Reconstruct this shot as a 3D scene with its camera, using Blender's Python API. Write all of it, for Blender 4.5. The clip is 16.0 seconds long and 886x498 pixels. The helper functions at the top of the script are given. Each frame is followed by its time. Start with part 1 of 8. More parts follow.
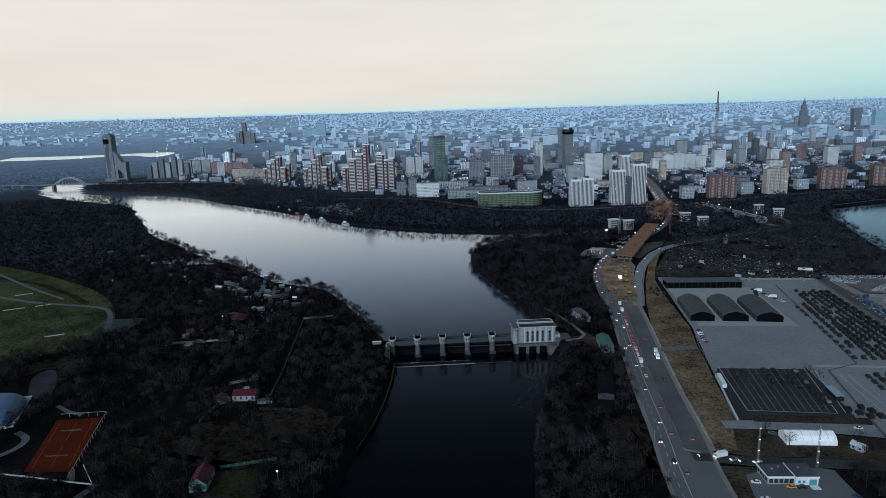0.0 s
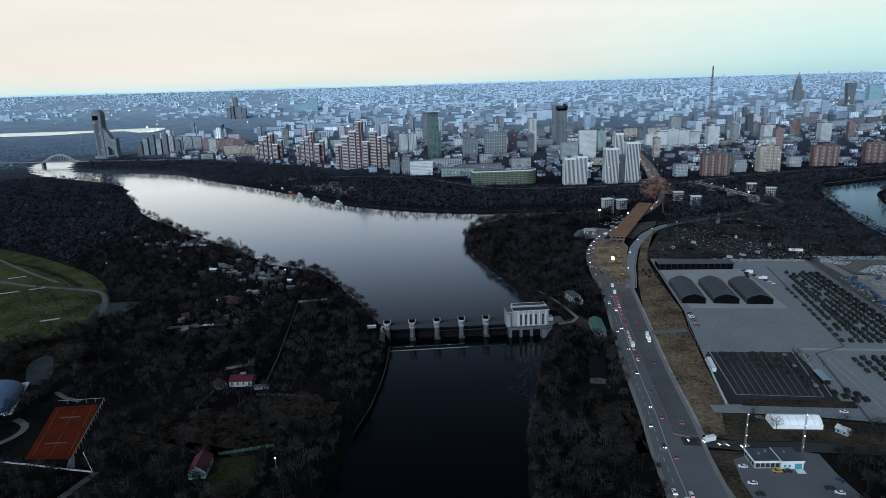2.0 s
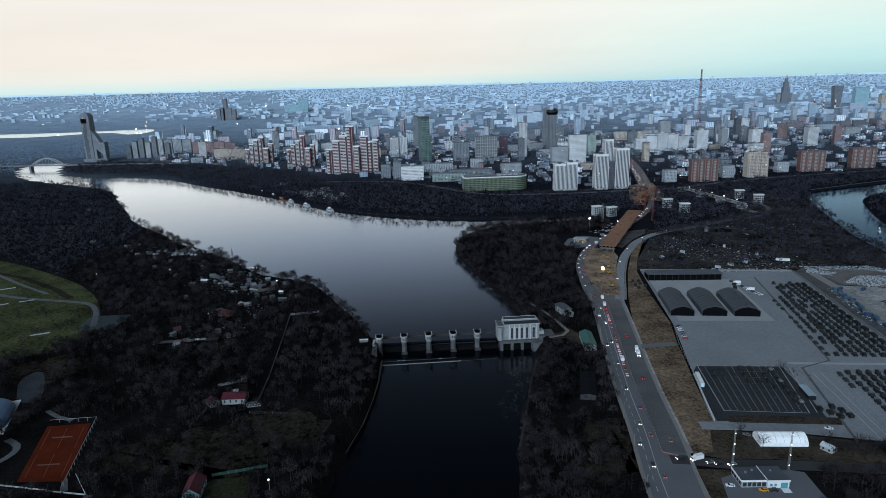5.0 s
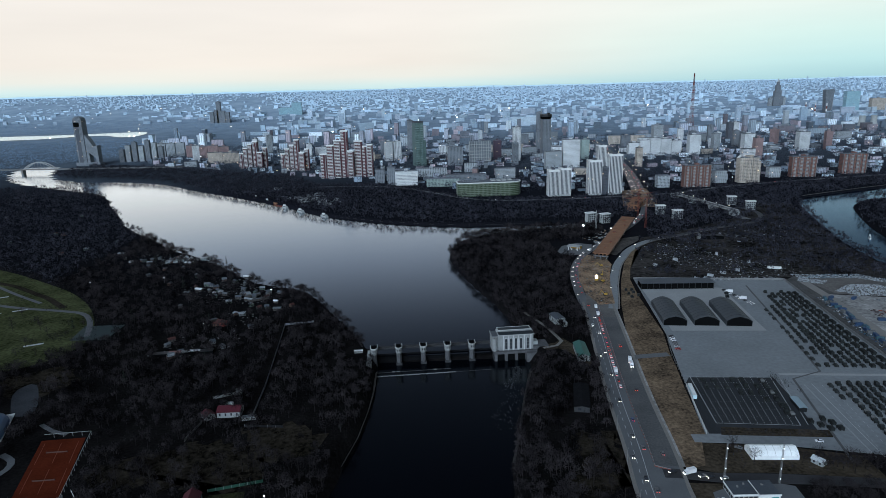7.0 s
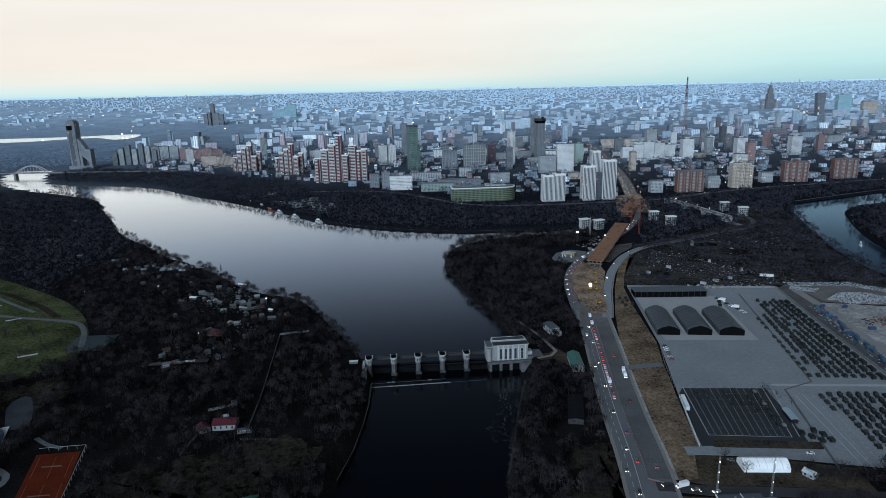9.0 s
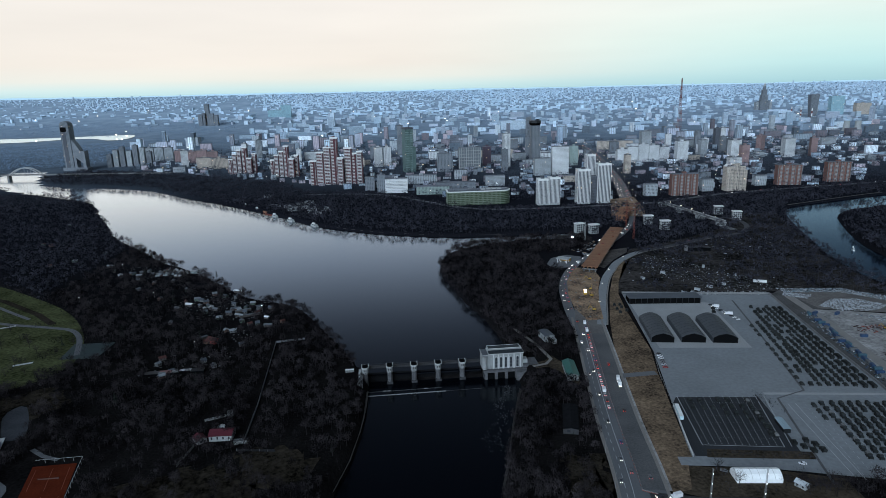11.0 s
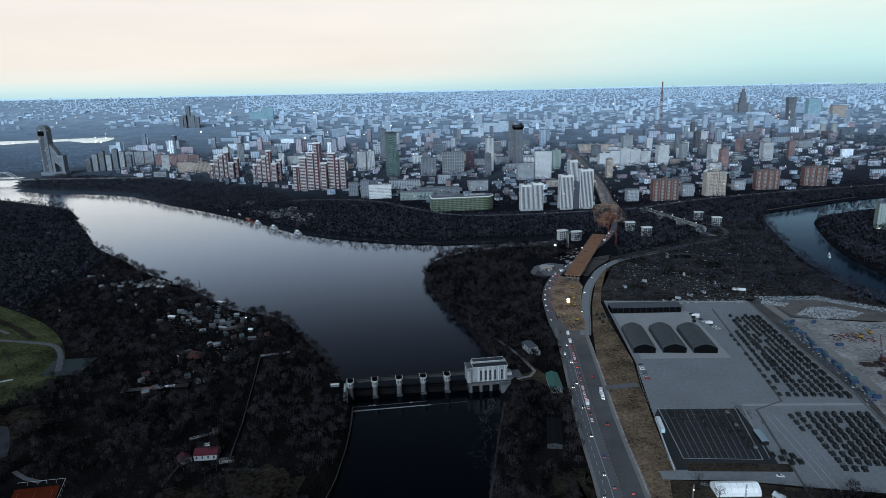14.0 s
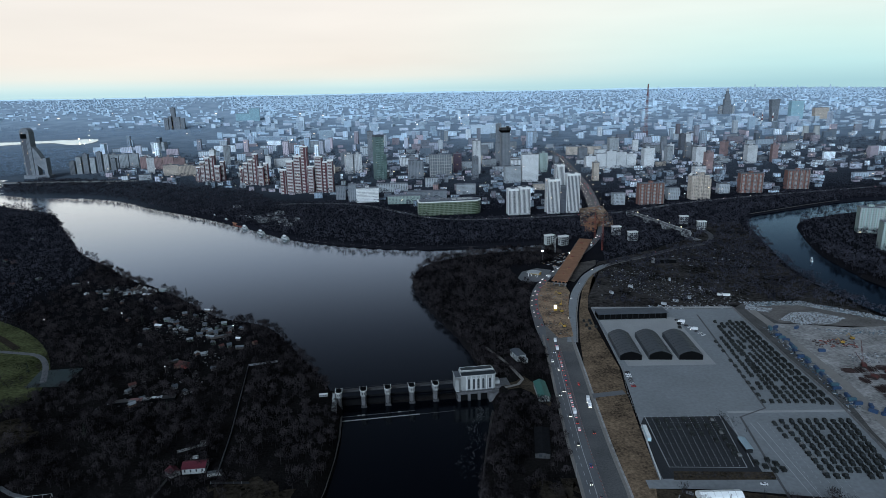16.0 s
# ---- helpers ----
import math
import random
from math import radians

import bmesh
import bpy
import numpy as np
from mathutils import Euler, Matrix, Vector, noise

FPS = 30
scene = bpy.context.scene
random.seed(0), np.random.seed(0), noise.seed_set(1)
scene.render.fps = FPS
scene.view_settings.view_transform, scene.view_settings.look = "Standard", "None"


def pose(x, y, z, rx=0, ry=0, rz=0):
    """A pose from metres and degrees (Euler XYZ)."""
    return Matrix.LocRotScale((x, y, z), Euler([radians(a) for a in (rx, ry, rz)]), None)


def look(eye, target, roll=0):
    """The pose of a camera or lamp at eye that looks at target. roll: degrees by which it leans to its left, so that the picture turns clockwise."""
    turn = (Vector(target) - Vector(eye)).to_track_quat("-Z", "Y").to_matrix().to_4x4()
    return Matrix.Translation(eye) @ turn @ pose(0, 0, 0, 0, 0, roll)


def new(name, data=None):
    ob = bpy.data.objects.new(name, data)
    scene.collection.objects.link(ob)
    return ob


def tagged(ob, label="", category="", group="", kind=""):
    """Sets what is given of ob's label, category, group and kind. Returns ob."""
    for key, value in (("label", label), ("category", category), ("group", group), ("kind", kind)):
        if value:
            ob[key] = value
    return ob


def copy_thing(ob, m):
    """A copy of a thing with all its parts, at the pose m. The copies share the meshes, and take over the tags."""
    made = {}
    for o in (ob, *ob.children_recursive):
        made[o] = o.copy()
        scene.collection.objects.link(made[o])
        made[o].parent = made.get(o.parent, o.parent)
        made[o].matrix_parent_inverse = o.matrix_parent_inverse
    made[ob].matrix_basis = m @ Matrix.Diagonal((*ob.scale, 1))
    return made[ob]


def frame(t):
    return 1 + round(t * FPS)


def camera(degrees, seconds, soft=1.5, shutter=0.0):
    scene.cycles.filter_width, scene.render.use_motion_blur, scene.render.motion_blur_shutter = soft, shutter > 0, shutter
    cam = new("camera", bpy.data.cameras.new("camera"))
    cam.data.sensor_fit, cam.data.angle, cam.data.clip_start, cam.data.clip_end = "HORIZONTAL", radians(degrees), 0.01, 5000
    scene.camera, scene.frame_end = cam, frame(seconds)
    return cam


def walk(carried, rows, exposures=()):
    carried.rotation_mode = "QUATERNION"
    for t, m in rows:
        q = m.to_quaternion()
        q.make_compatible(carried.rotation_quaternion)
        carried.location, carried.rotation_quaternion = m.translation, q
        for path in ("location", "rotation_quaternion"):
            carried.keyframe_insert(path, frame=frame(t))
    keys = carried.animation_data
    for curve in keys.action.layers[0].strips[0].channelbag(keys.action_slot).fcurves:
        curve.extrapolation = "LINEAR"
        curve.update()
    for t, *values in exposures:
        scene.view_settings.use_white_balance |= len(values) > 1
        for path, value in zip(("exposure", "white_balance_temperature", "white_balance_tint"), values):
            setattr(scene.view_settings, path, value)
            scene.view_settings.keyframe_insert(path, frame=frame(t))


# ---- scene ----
cam = camera(70.1, 16.0, soft=0.8)
PATH = [
    (0, (-3.481, -2.767, 184.545), (-3.516, 95.063, 163.829), -1.66),
    (0.5, (-3.534, -2.806, 186.626), (-3.349, 94.782, 164.797), -1.67),
    (1, (-3.588, -2.844, 188.705), (-3.194, 94.479, 165.727), -1.68),
    (1.5, (-3.641, -2.883, 190.783), (-3.020, 94.174, 166.711), -1.68),
    (2, (-3.694, -2.922, 192.860), (-2.832, 93.981, 168.180), -1.68),
    (2.5, (-3.748, -2.960, 194.935), (-2.588, 93.929, 170.215), -1.67),
    (3, (-3.801, -2.999, 197.009), (-2.432, 93.885, 172.277), -1.65),
    (3.5, (-3.854, -3.037, 199.081), (-2.252, 93.832, 174.306), -1.63),
    (4, (-3.908, -3.076, 201.152), (-2.042, 93.787, 176.371), -1.61),
    (6.5, (-4.174, -3.268, 211.485), (-1.161, 93.582, 186.769), -1.47),
    (7, (-4.228, -3.307, 213.548), (-0.948, 93.565, 188.950), -1.45),
    (7.5, (-4.281, -3.346, 215.609), (-0.807, 93.545, 191.111), -1.42),
    (8, (-4.334, -3.384, 217.668), (-0.606, 93.493, 193.154), -1.39),
    (8.5, (-4.387, -3.423, 219.726), (-0.453, 93.449, 195.225), -1.37),
    (9, (-4.441, -3.461, 221.783), (-0.259, 93.411, 197.324), -1.34),
    (11.5, (-4.707, -3.654, 232.045), (0.437, 93.133, 207.431), -1.24),
    (12, (-4.761, -3.693, 234.094), (0.635, 93.075, 209.459), -1.22),
    (12.5, (-4.814, -3.731, 236.140), (0.903, 93.018, 211.504), -1.20),
    (13, (-4.867, -3.770, 238.186), (1.340, 92.945, 213.535), -1.19),
    (13.5, (-4.921, -3.808, 240.230), (1.891, 92.881, 215.637), -1.17),
    (14, (-4.974, -3.847, 242.272), (2.536, 92.779, 217.635), -1.15),
    (14.5, (-5.027, -3.885, 244.313), (3.038, 92.706, 219.716), -1.13),
    (15, (-5.081, -3.924, 246.353), (3.435, 92.613, 221.691), -1.10),
    (15.5, (-5.134, -3.962, 248.392), (3.888, 92.537, 223.767), -1.08),
    (16, (-5.187, -4.001, 250.428), (4.287, 92.448, 225.775), -1.05),
]
walk(cam, [(t, look(eye, target, roll)) for t, eye, target, roll in PATH], [(0, 0.26), (0.8, 0.33), (1.6, 0.40), (16, 0.44)])

# ---- world, sun and sky ----
SUN_EL, SUN_AZ = 30.0, 205.0
world = bpy.data.worlds.new("dusk_sky")
scene.world = world
world.use_nodes = True
wn, wl = world.node_tree.nodes, world.node_tree.links
wn.clear()
w_out = wn.new("ShaderNodeOutputWorld")
w_bg = wn.new("ShaderNodeBackground")
w_sky = wn.new("ShaderNodeTexSky")
w_sky.sky_type = "NISHITA"
w_sky.sun_disc = False
w_sky.sun_elevation = radians(SUN_EL)
w_sky.sun_rotation = radians(SUN_AZ)
w_co = wn.new("ShaderNodeTexCoord")
w_sep = wn.new("ShaderNodeSeparateXYZ")
wl.new(w_co.outputs["Generated"], w_sep.inputs[0])


def ramp(nodes, stops):
    r = nodes.new("ShaderNodeValToRGB")
    e = r.color_ramp.elements
    e[0].position, e[0].color = stops[0][0], (*stops[0][1], 1)
    e[1].position, e[1].color = stops[-1][0], (*stops[-1][1], 1)
    for p, c in stops[1:-1]:
        k = e.new(p)
        k.color = (*c, 1)
    return r


# overcast dusk: pale cyan at the horizon, cream veil above it, dim blue-grey overhead
w_mid = ramp(wn, [(0.0, (0.50, 0.72, 0.76)), (0.008, (0.62, 0.78, 0.78)), (0.020, (0.78, 0.79, 0.735)), (0.04, (0.83, 0.775, 0.71)), (0.175, (0.83, 0.79, 0.745)),
                  (0.205, (0.74, 0.80, 0.88)), (0.26, (0.56, 0.67, 0.86)), (0.31, (0.40, 0.48, 0.62)), (0.36, (0.19, 0.24, 0.34)), (0.44, (0.085, 0.11, 0.155)), (0.6, (0.022, 0.028, 0.043)), (1.0, (0.020, 0.025, 0.038))])
w_side = ramp(wn, [(0.0, (0.36, 0.60, 0.66)), (0.025, (0.48, 0.74, 0.76)), (0.06, (0.62, 0.83, 0.80)), (0.10, (0.75, 0.86, 0.81)), (0.16, (0.79, 0.86, 0.81)),
                   (0.19, (0.34, 0.44, 0.49)), (0.22, (0.12, 0.17, 0.23)), (0.32, (0.045, 0.065, 0.095)), (0.6, (0.022, 0.028, 0.043)), (1.0, (0.020, 0.025, 0.038))])
wl.new(w_sep.outputs[2], w_mid.inputs[0])
wl.new(w_sep.outputs[2], w_side.inputs[0])
w_map = wn.new("ShaderNodeMapRange")
w_map.interpolation_type = "SMOOTHSTEP"
w_map.inputs[1].default_value, w_map.inputs[2].default_value = -0.06, 0.62
wl.new(w_sep.outputs[0], w_map.inputs[0])
w_mix = wn.new("ShaderNodeMixRGB")
wl.new(w_map.outputs[0], w_mix.inputs[0])
wl.new(w_mid.outputs[0], w_mix.inputs[1])
wl.new(w_side.outputs[0], w_mix.inputs[2])
# soft cloud streaks
w_cl = wn.new("ShaderNodeTexNoise")
w_cl.inputs["Scale"].default_value, w_cl.inputs["Detail"].default_value = 2.4, 4.0
w_sc = wn.new("ShaderNodeVectorMath")
w_sc.operation = "MULTIPLY"
w_sc.inputs[1].default_value = (1.0, 1.0, 7.0)
wl.new(w_co.outputs["Generated"], w_sc.inputs[0])
wl.new(w_sc.outputs[0], w_cl.inputs[0])
w_cm = wn.new("ShaderNodeMapRange")
w_cm.inputs[1].default_value, w_cm.inputs[2].default_value = 0.3, 0.7
w_cm.inputs[3].default_value, w_cm.inputs[4].default_value = 0.95, 1.03
wl.new(w_cl.outputs[0], w_cm.inputs[0])
w_mul = wn.new("ShaderNodeVectorMath")
w_mul.operation = "SCALE"
wl.new(w_mix.outputs[0], w_mul.inputs[0])
wl.new(w_cm.outputs[0], w_mul.inputs["Scale"])
w_add = wn.new("ShaderNodeMixRGB")
w_add.blend_type = "ADD"
w_add.inputs[0].default_value = 0.004
wl.new(w_mul.outputs[0], w_add.inputs[1])
wl.new(w_sky.outputs[0], w_add.inputs[2])
wl.new(w_add.outputs[0], w_bg.inputs[0])
w_bg.inputs[1].default_value = 0.81
wl.new(w_bg.outputs[0], w_out.inputs[0])

sun = new("sun", bpy.data.lights.new("sun", "SUN"))
sun.data.energy, sun.data.angle, sun.data.color = 2.35, radians(40), (0.66, 0.81, 0.99)
sun.matrix_world = pose(0, 0, 600, 90 - SUN_EL, 0, -25)

# ---- materials ----
MATS = {}


def mat(name, color, rough=0.8, metal=0.0, var=0.25, scale=0.12, fine=1.5, bump=0.0, emit=None, spec=0.3, tint=None, per_object=0.0, span=(0.6, 1.4)):
    """A surface with broad stains and fine grain in metres of the place."""
    if name in MATS:
        return MATS[name]
    m = bpy.data.materials.new(name)
    m.use_nodes = True
    nt, n, l = m.node_tree, m.node_tree.nodes, m.node_tree.links
    b = n["Principled BSDF"]
    b.inputs["Roughness"].default_value, b.inputs["Metallic"].default_value = rough, metal
    b.inputs["Specular IOR Level"].default_value = spec
    geo = n.new("ShaderNodeNewGeometry")
    broad, grain = n.new("ShaderNodeTexNoise"), n.new("ShaderNodeTexNoise")
    broad.inputs["Scale"].default_value, broad.inputs["Detail"].default_value = scale, 5.0
    grain.inputs["Scale"].default_value, grain.inputs["Detail"].default_value = fine, 3.0
    l.new(geo.outputs["Position"], broad.inputs[0])
    l.new(geo.outputs["Position"], grain.inputs[0])
    add = n.new("ShaderNodeMath")
    add.operation = "ADD"
    l.new(broad.outputs[0], add.inputs[0])
    l.new(grain.outputs[0], add.inputs[1])
    last = add
    if per_object:
        info = n.new("ShaderNodeObjectInfo")
        ma = n.new("ShaderNodeMath")
        ma.operation = "MULTIPLY_ADD"
        ma.inputs[1].default_value, ma.inputs[2].default_value = per_object, -per_object / 2
        l.new(info.outputs["Random"], ma.inputs[0])
        sm = n.new("ShaderNodeMath")
        sm.operation = "ADD"
        l.new(add.outputs[0], sm.inputs[0])
        l.new(ma.outputs[0], sm.inputs[1])
        last = sm
    c2 = tint or color
    lo, hi = tuple(c * (1 - var) for c in color), tuple(min(1, c * (1 + var)) for c in c2)
    r = n.new("ShaderNodeMapRange")
    r.inputs[1].default_value, r.inputs[2].default_value = span
    l.new(last.outputs[0], r.inputs[0])
    mx = n.new("ShaderNodeMixRGB")
    mx.inputs[1].default_value, mx.inputs[2].default_value = (*lo, 1), (*hi, 1)
    l.new(r.outputs[0], mx.inputs[0])
    l.new(mx.outputs[0], b.inputs["Base Color"])
    if bump:
        bp = n.new("ShaderNodeBump")
        bp.inputs["Strength"].default_value, bp.inputs["Distance"].default_value = bump, 0.3
        l.new(grain.outputs[0], bp.inputs["Height"])
        l.new(bp.outputs[0], b.inputs["Normal"])
    if emit:
        b.inputs["Emission Color"].default_value = (*emit[:3], 1)
        b.inputs["Emission Strength"].default_value = emit[3]
    MATS[name] = m
    return m


def math_node(n, l, op, a, b=None):
    k = n.new("ShaderNodeMath")
    k.operation = op
    for i, v in enumerate((a, b)):
        if v is None:
            continue
        if isinstance(v, (int, float)):
            k.inputs[i].default_value = v
        else:
            l.new(v, k.inputs[i])
    return k.outputs[0]


def facade(name, wall, glass=(0.022, 0.028, 0.036), floor=3.0, bay=3.4, wide=0.5, high=0.55, var=0.22, lit=0.004, per=0.4, tint=None, island=False, spread=(0.35, 1.15)):
    """A far house wall: rows of windows in a plastered or panelled wall; a few windows are lit."""
    if name in MATS:
        return MATS[name]
    m = mat(name, wall, rough=0.85, var=var, scale=0.05, fine=0.6, per_object=per, tint=tint)
    n, l = m.node_tree.nodes, m.node_tree.links
    b = n["Principled BSDF"]
    base = b.inputs["Base Color"].links[0].from_socket
    tc = n.new("ShaderNodeTexCoord")
    sp = n.new("ShaderNodeSeparateXYZ")
    l.new(tc.outputs["Object"], sp.inputs[0])
    ns = n.new("ShaderNodeSeparateXYZ")
    l.new(tc.outputs["Normal"], ns.inputs[0])
    side = math_node(n, l, "GREATER_THAN", math_node(n, l, "ABSOLUTE", ns.outputs[0]), 0.7)
    u = math_node(n, l, "ADD", math_node(n, l, "MULTIPLY", sp.outputs[1], side),
                  math_node(n, l, "MULTIPLY", sp.outputs[0], math_node(n, l, "SUBTRACT", 1.0, side)))
    info = n.new("ShaderNodeNewGeometry" if island else "ShaderNodeObjectInfo")
    chance = info.outputs["Random Per Island" if island else "Random"]
    pitch = math_node(n, l, "ADD", math_node(n, l, "MULTIPLY", math_node(n, l, "FRACT", math_node(n, l, "MULTIPLY", chance, 13.0)), bay * 0.9), bay * 0.5)
    us, vs = math_node(n, l, "DIVIDE", u, pitch), math_node(n, l, "DIVIDE", sp.outputs[2], floor)
    uf, vf = math_node(n, l, "FRACT", us), math_node(n, l, "FRACT", vs)
    win = math_node(n, l, "MULTIPLY", math_node(n, l, "LESS_THAN", math_node(n, l, "ABSOLUTE", math_node(n, l, "SUBTRACT", uf, 0.5)), wide / 2),
                    math_node(n, l, "LESS_THAN", math_node(n, l, "ABSOLUTE", math_node(n, l, "SUBTRACT", vf, 0.5)), high / 2))
    win = math_node(n, l, "MULTIPLY", win, math_node(n, l, "LESS_THAN", math_node(n, l, "ABSOLUTE", ns.outputs[2]), 0.5))
    cell = n.new("ShaderNodeCombineXYZ")
    l.new(math_node(n, l, "FLOOR", us), cell.inputs[0])
    l.new(math_node(n, l, "FLOOR", vs), cell.inputs[1])
    l.new(math_node(n, l, "MULTIPLY", chance, 91.0), cell.inputs[2])
    if island:
        bright = n.new("ShaderNodeMixRGB")
        bright.blend_type = "MULTIPLY"
        bright.inputs[0].default_value = 1.0
        l.new(base, bright.inputs[1])
        l.new(math_node(n, l, "ADD", math_node(n, l, "MULTIPLY", chance, spread[1]), spread[0]), bright.inputs[2])
        base = bright.outputs[0]
    wnz = n.new("ShaderNodeTexWhiteNoise")
    l.new(cell.outputs[0], wnz.inputs[0])
    gl = n.new("ShaderNodeMixRGB")
    gl.inputs[1].default_value, gl.inputs[2].default_value = (*[c * 0.5 for c in glass], 1), (*[c * 1.8 for c in glass], 1)
    l.new(wnz.outputs[0], gl.inputs[0])
    mx = n.new("ShaderNodeMixRGB")
    depth = math_node(n, l, "ADD", math_node(n, l, "MULTIPLY", math_node(n, l, "FRACT", math_node(n, l, "MULTIPLY", chance, 37.0)), 0.4), 0.58)
    l.new(math_node(n, l, "MULTIPLY", win, depth), mx.inputs[0])
    l.new(base, mx.inputs[1])
    l.new(gl.outputs[0], mx.inputs[2])
    l.new(mx.outputs[0], b.inputs["Base Color"])
    l.new(math_node(n, l, "SUBTRACT", 0.85, math_node(n, l, "MULTIPLY", win, 0.55)), b.inputs["Roughness"])
    if lit:
        on = math_node(n, l, "MULTIPLY", win, math_node(n, l, "GREATER_THAN", wnz.outputs[0], 1 - lit))
        b.inputs["Emission Color"].default_value = (1.0, 0.72, 0.42, 1)
        l.new(math_node(n, l, "MULTIPLY", on, 1.2), b.inputs["Emission Strength"])
    return m


M_SOIL = mat("woodland_soil", (0.016, 0.014, 0.013), 0.95, var=0.5, scale=0.035, fine=0.5, bump=0.5, tint=(0.030, 0.026, 0.020), spec=0.0)
M_GRASS = mat("dull_lawn", (0.016, 0.022, 0.010), 0.95, var=0.6, scale=0.035, fine=0.35, bump=0.3, tint=(0.058, 0.066, 0.032), spec=0.0)
M_DRY = mat("dry_grass", (0.058, 0.046, 0.036), 0.95, var=0.5, scale=0.05, fine=0.55, bump=0.2, tint=(0.155, 0.114, 0.077), spec=0.0, span=(0.7, 1.35))
M_MEADOW = mat("bleached_meadow", (0.021, 0.018, 0.0145), 0.95, var=0.6, scale=0.07, fine=0.5, bump=0.4, tint=(0.056, 0.046, 0.034), spec=0.0)
M_ASPH = mat("road_asphalt", (0.10, 0.108, 0.116), 0.85, var=0.2, scale=0.05, fine=2.0, bump=0.1, spec=0.3)
M_LOT = mat("worn_asphalt_yard", (0.176, 0.195, 0.207), 0.85, var=0.22, scale=0.02, fine=0.35, bump=0.05)
M_APRON = mat("pale_concrete_apron", (0.275, 0.288, 0.292), 0.85, var=0.15, scale=0.06, fine=1.0)
M_BLACK = mat("new_black_asphalt", (0.060, 0.065, 0.070), 0.8, var=0.3, scale=0.05, fine=0.8, tint=(0.085, 0.088, 0.09))
M_KERB = mat("kerb_concrete", (0.17, 0.165, 0.155), 0.9, var=0.2, scale=0.3)
M_PATH = mat("gravel_path", (0.085, 0.092, 0.10), 0.95, var=0.25, scale=0.2, fine=3.0)
M_CLAY = mat("red_clay", (0.078, 0.0165, 0.0085), 0.9, var=0.28, scale=0.09, fine=0.8, spec=0.0)
M_WHITE = mat("white_paint", (0.64, 0.67, 0.67), 0.6, var=0.12, scale=0.3)
M_LINE = mat("worn_white_line", (0.34, 0.36, 0.37), 0.7, var=0.25, scale=0.5)
M_CONC = mat("weathered_concrete", (0.165, 0.172, 0.174), 0.9, var=0.3, scale=0.2, fine=1.5, bump=0.2)
M_DARKCONC = mat("wet_dark_concrete", (0.035, 0.037, 0.040), 0.75, var=0.4, scale=0.3, fine=1.5, bump=0.2)
M_PALE = mat("pale_render", (0.30, 0.325, 0.325), 0.85, var=0.18, scale=0.25, fine=1.5)
M_TRIM = mat("pale_stone_trim", (0.40, 0.42, 0.42), 0.8, var=0.2, scale=0.4, fine=1.5)
M_HALL = mat("grey_weathered_render", (0.205, 0.22, 0.222), 0.9, var=0.3, scale=0.3, fine=1.6)
M_PIER = mat("stained_pier_concrete", (0.080, 0.083, 0.088), 0.9, var=0.4, scale=0.25, fine=1.2, bump=0.2, spec=0.1)
# near-black: the shade under the service bridge is put into the gate colour
M_GATE = mat("shade_black_gate_steel", (0.0065, 0.007, 0.008), 0.8, var=0.3, scale=0.4, spec=0.05)
M_STEEL = mat("dark_steel", (0.025, 0.028, 0.031), 0.5, 0.6, var=0.3, scale=0.4)
M_ROOF = mat("grey_metal_roof", (0.062, 0.075, 0.09), 0.55, 0.2, var=0.25, scale=0.15)
M_HANGAR = mat("slate_grey_tarpaulin", (0.048, 0.056, 0.063), 0.6, var=0.2, scale=0.1, fine=0.7)
M_BLACKOPEN = mat("dark_interior", (0.005, 0.0055, 0.006), 0.9, var=0.2, spec=0.0)
M_GREENROOF = mat("green_metal_roof", (0.02, 0.10, 0.085), 0.5, 0.1, var=0.25, scale=0.2)
M_REDROOF = mat("dark_red_roof", (0.065, 0.0095, 0.017), 0.7, var=0.25, scale=0.3)
M_BLUEROOF = mat("blue_membrane", (0.075, 0.155, 0.27), 0.6, var=0.15, scale=0.1)
M_RUST = mat("rusty_steel_deck", (0.20, 0.100, 0.056), 0.85, var=0.3, scale=0.1, fine=0.8)
# orange tint holds the site's lamplight besides the sand's own brown
M_DIRT = mat("lamplit_excavated_sand", (0.075, 0.054, 0.040), 0.95, var=0.5, scale=0.07, fine=0.5, bump=0.5, tint=(0.24, 0.165, 0.105), span=(0.75, 1.3))
M_RED = mat("red_lead_steel", (0.15, 0.04, 0.03), 0.7, 0.2, var=0.25, scale=0.4)
M_GLASS = mat("dark_window_glass", (0.03, 0.035, 0.042), 0.15, var=0.2, spec=0.5)
M_TYRE = mat("black_rubber", (0.012, 0.012, 0.013), 0.85)
M_BARK = mat("grey_brown_bark", (0.022, 0.019, 0.018), 0.95, var=0.3, scale=0.4, spec=0.1)
# dark and pale at crown scale: clump shading put into the twig colour
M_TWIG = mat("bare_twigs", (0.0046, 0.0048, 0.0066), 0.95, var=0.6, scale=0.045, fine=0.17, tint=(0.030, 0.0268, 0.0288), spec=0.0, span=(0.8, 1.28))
# mid-distance twigs: a little blue haze is mixed into the colour
M_TWIGMID = mat("hazed_mid_twigs", (0.021, 0.0228, 0.032), 0.95, var=0.5, scale=0.04, fine=0.13, tint=(0.037, 0.0385, 0.049), spec=0.0, span=(0.8, 1.28))
# far twigs: strong pale blue haze painted as base colour
M_TWIGFAR = mat("hazed_far_twigs", (0.15, 0.23, 0.32), 0.95, var=0.3, scale=0.01, fine=0.05, tint=(0.20, 0.29, 0.40), spec=0.0)
M_PINE = mat("dark_needles", (0.014, 0.020, 0.015), 0.9, var=0.3, scale=0.3, spec=0.1)
M_HEAD = mat("headlight_glow", (0.9, 0.9, 0.85), emit=(1.0, 0.93, 0.80, 7.0))
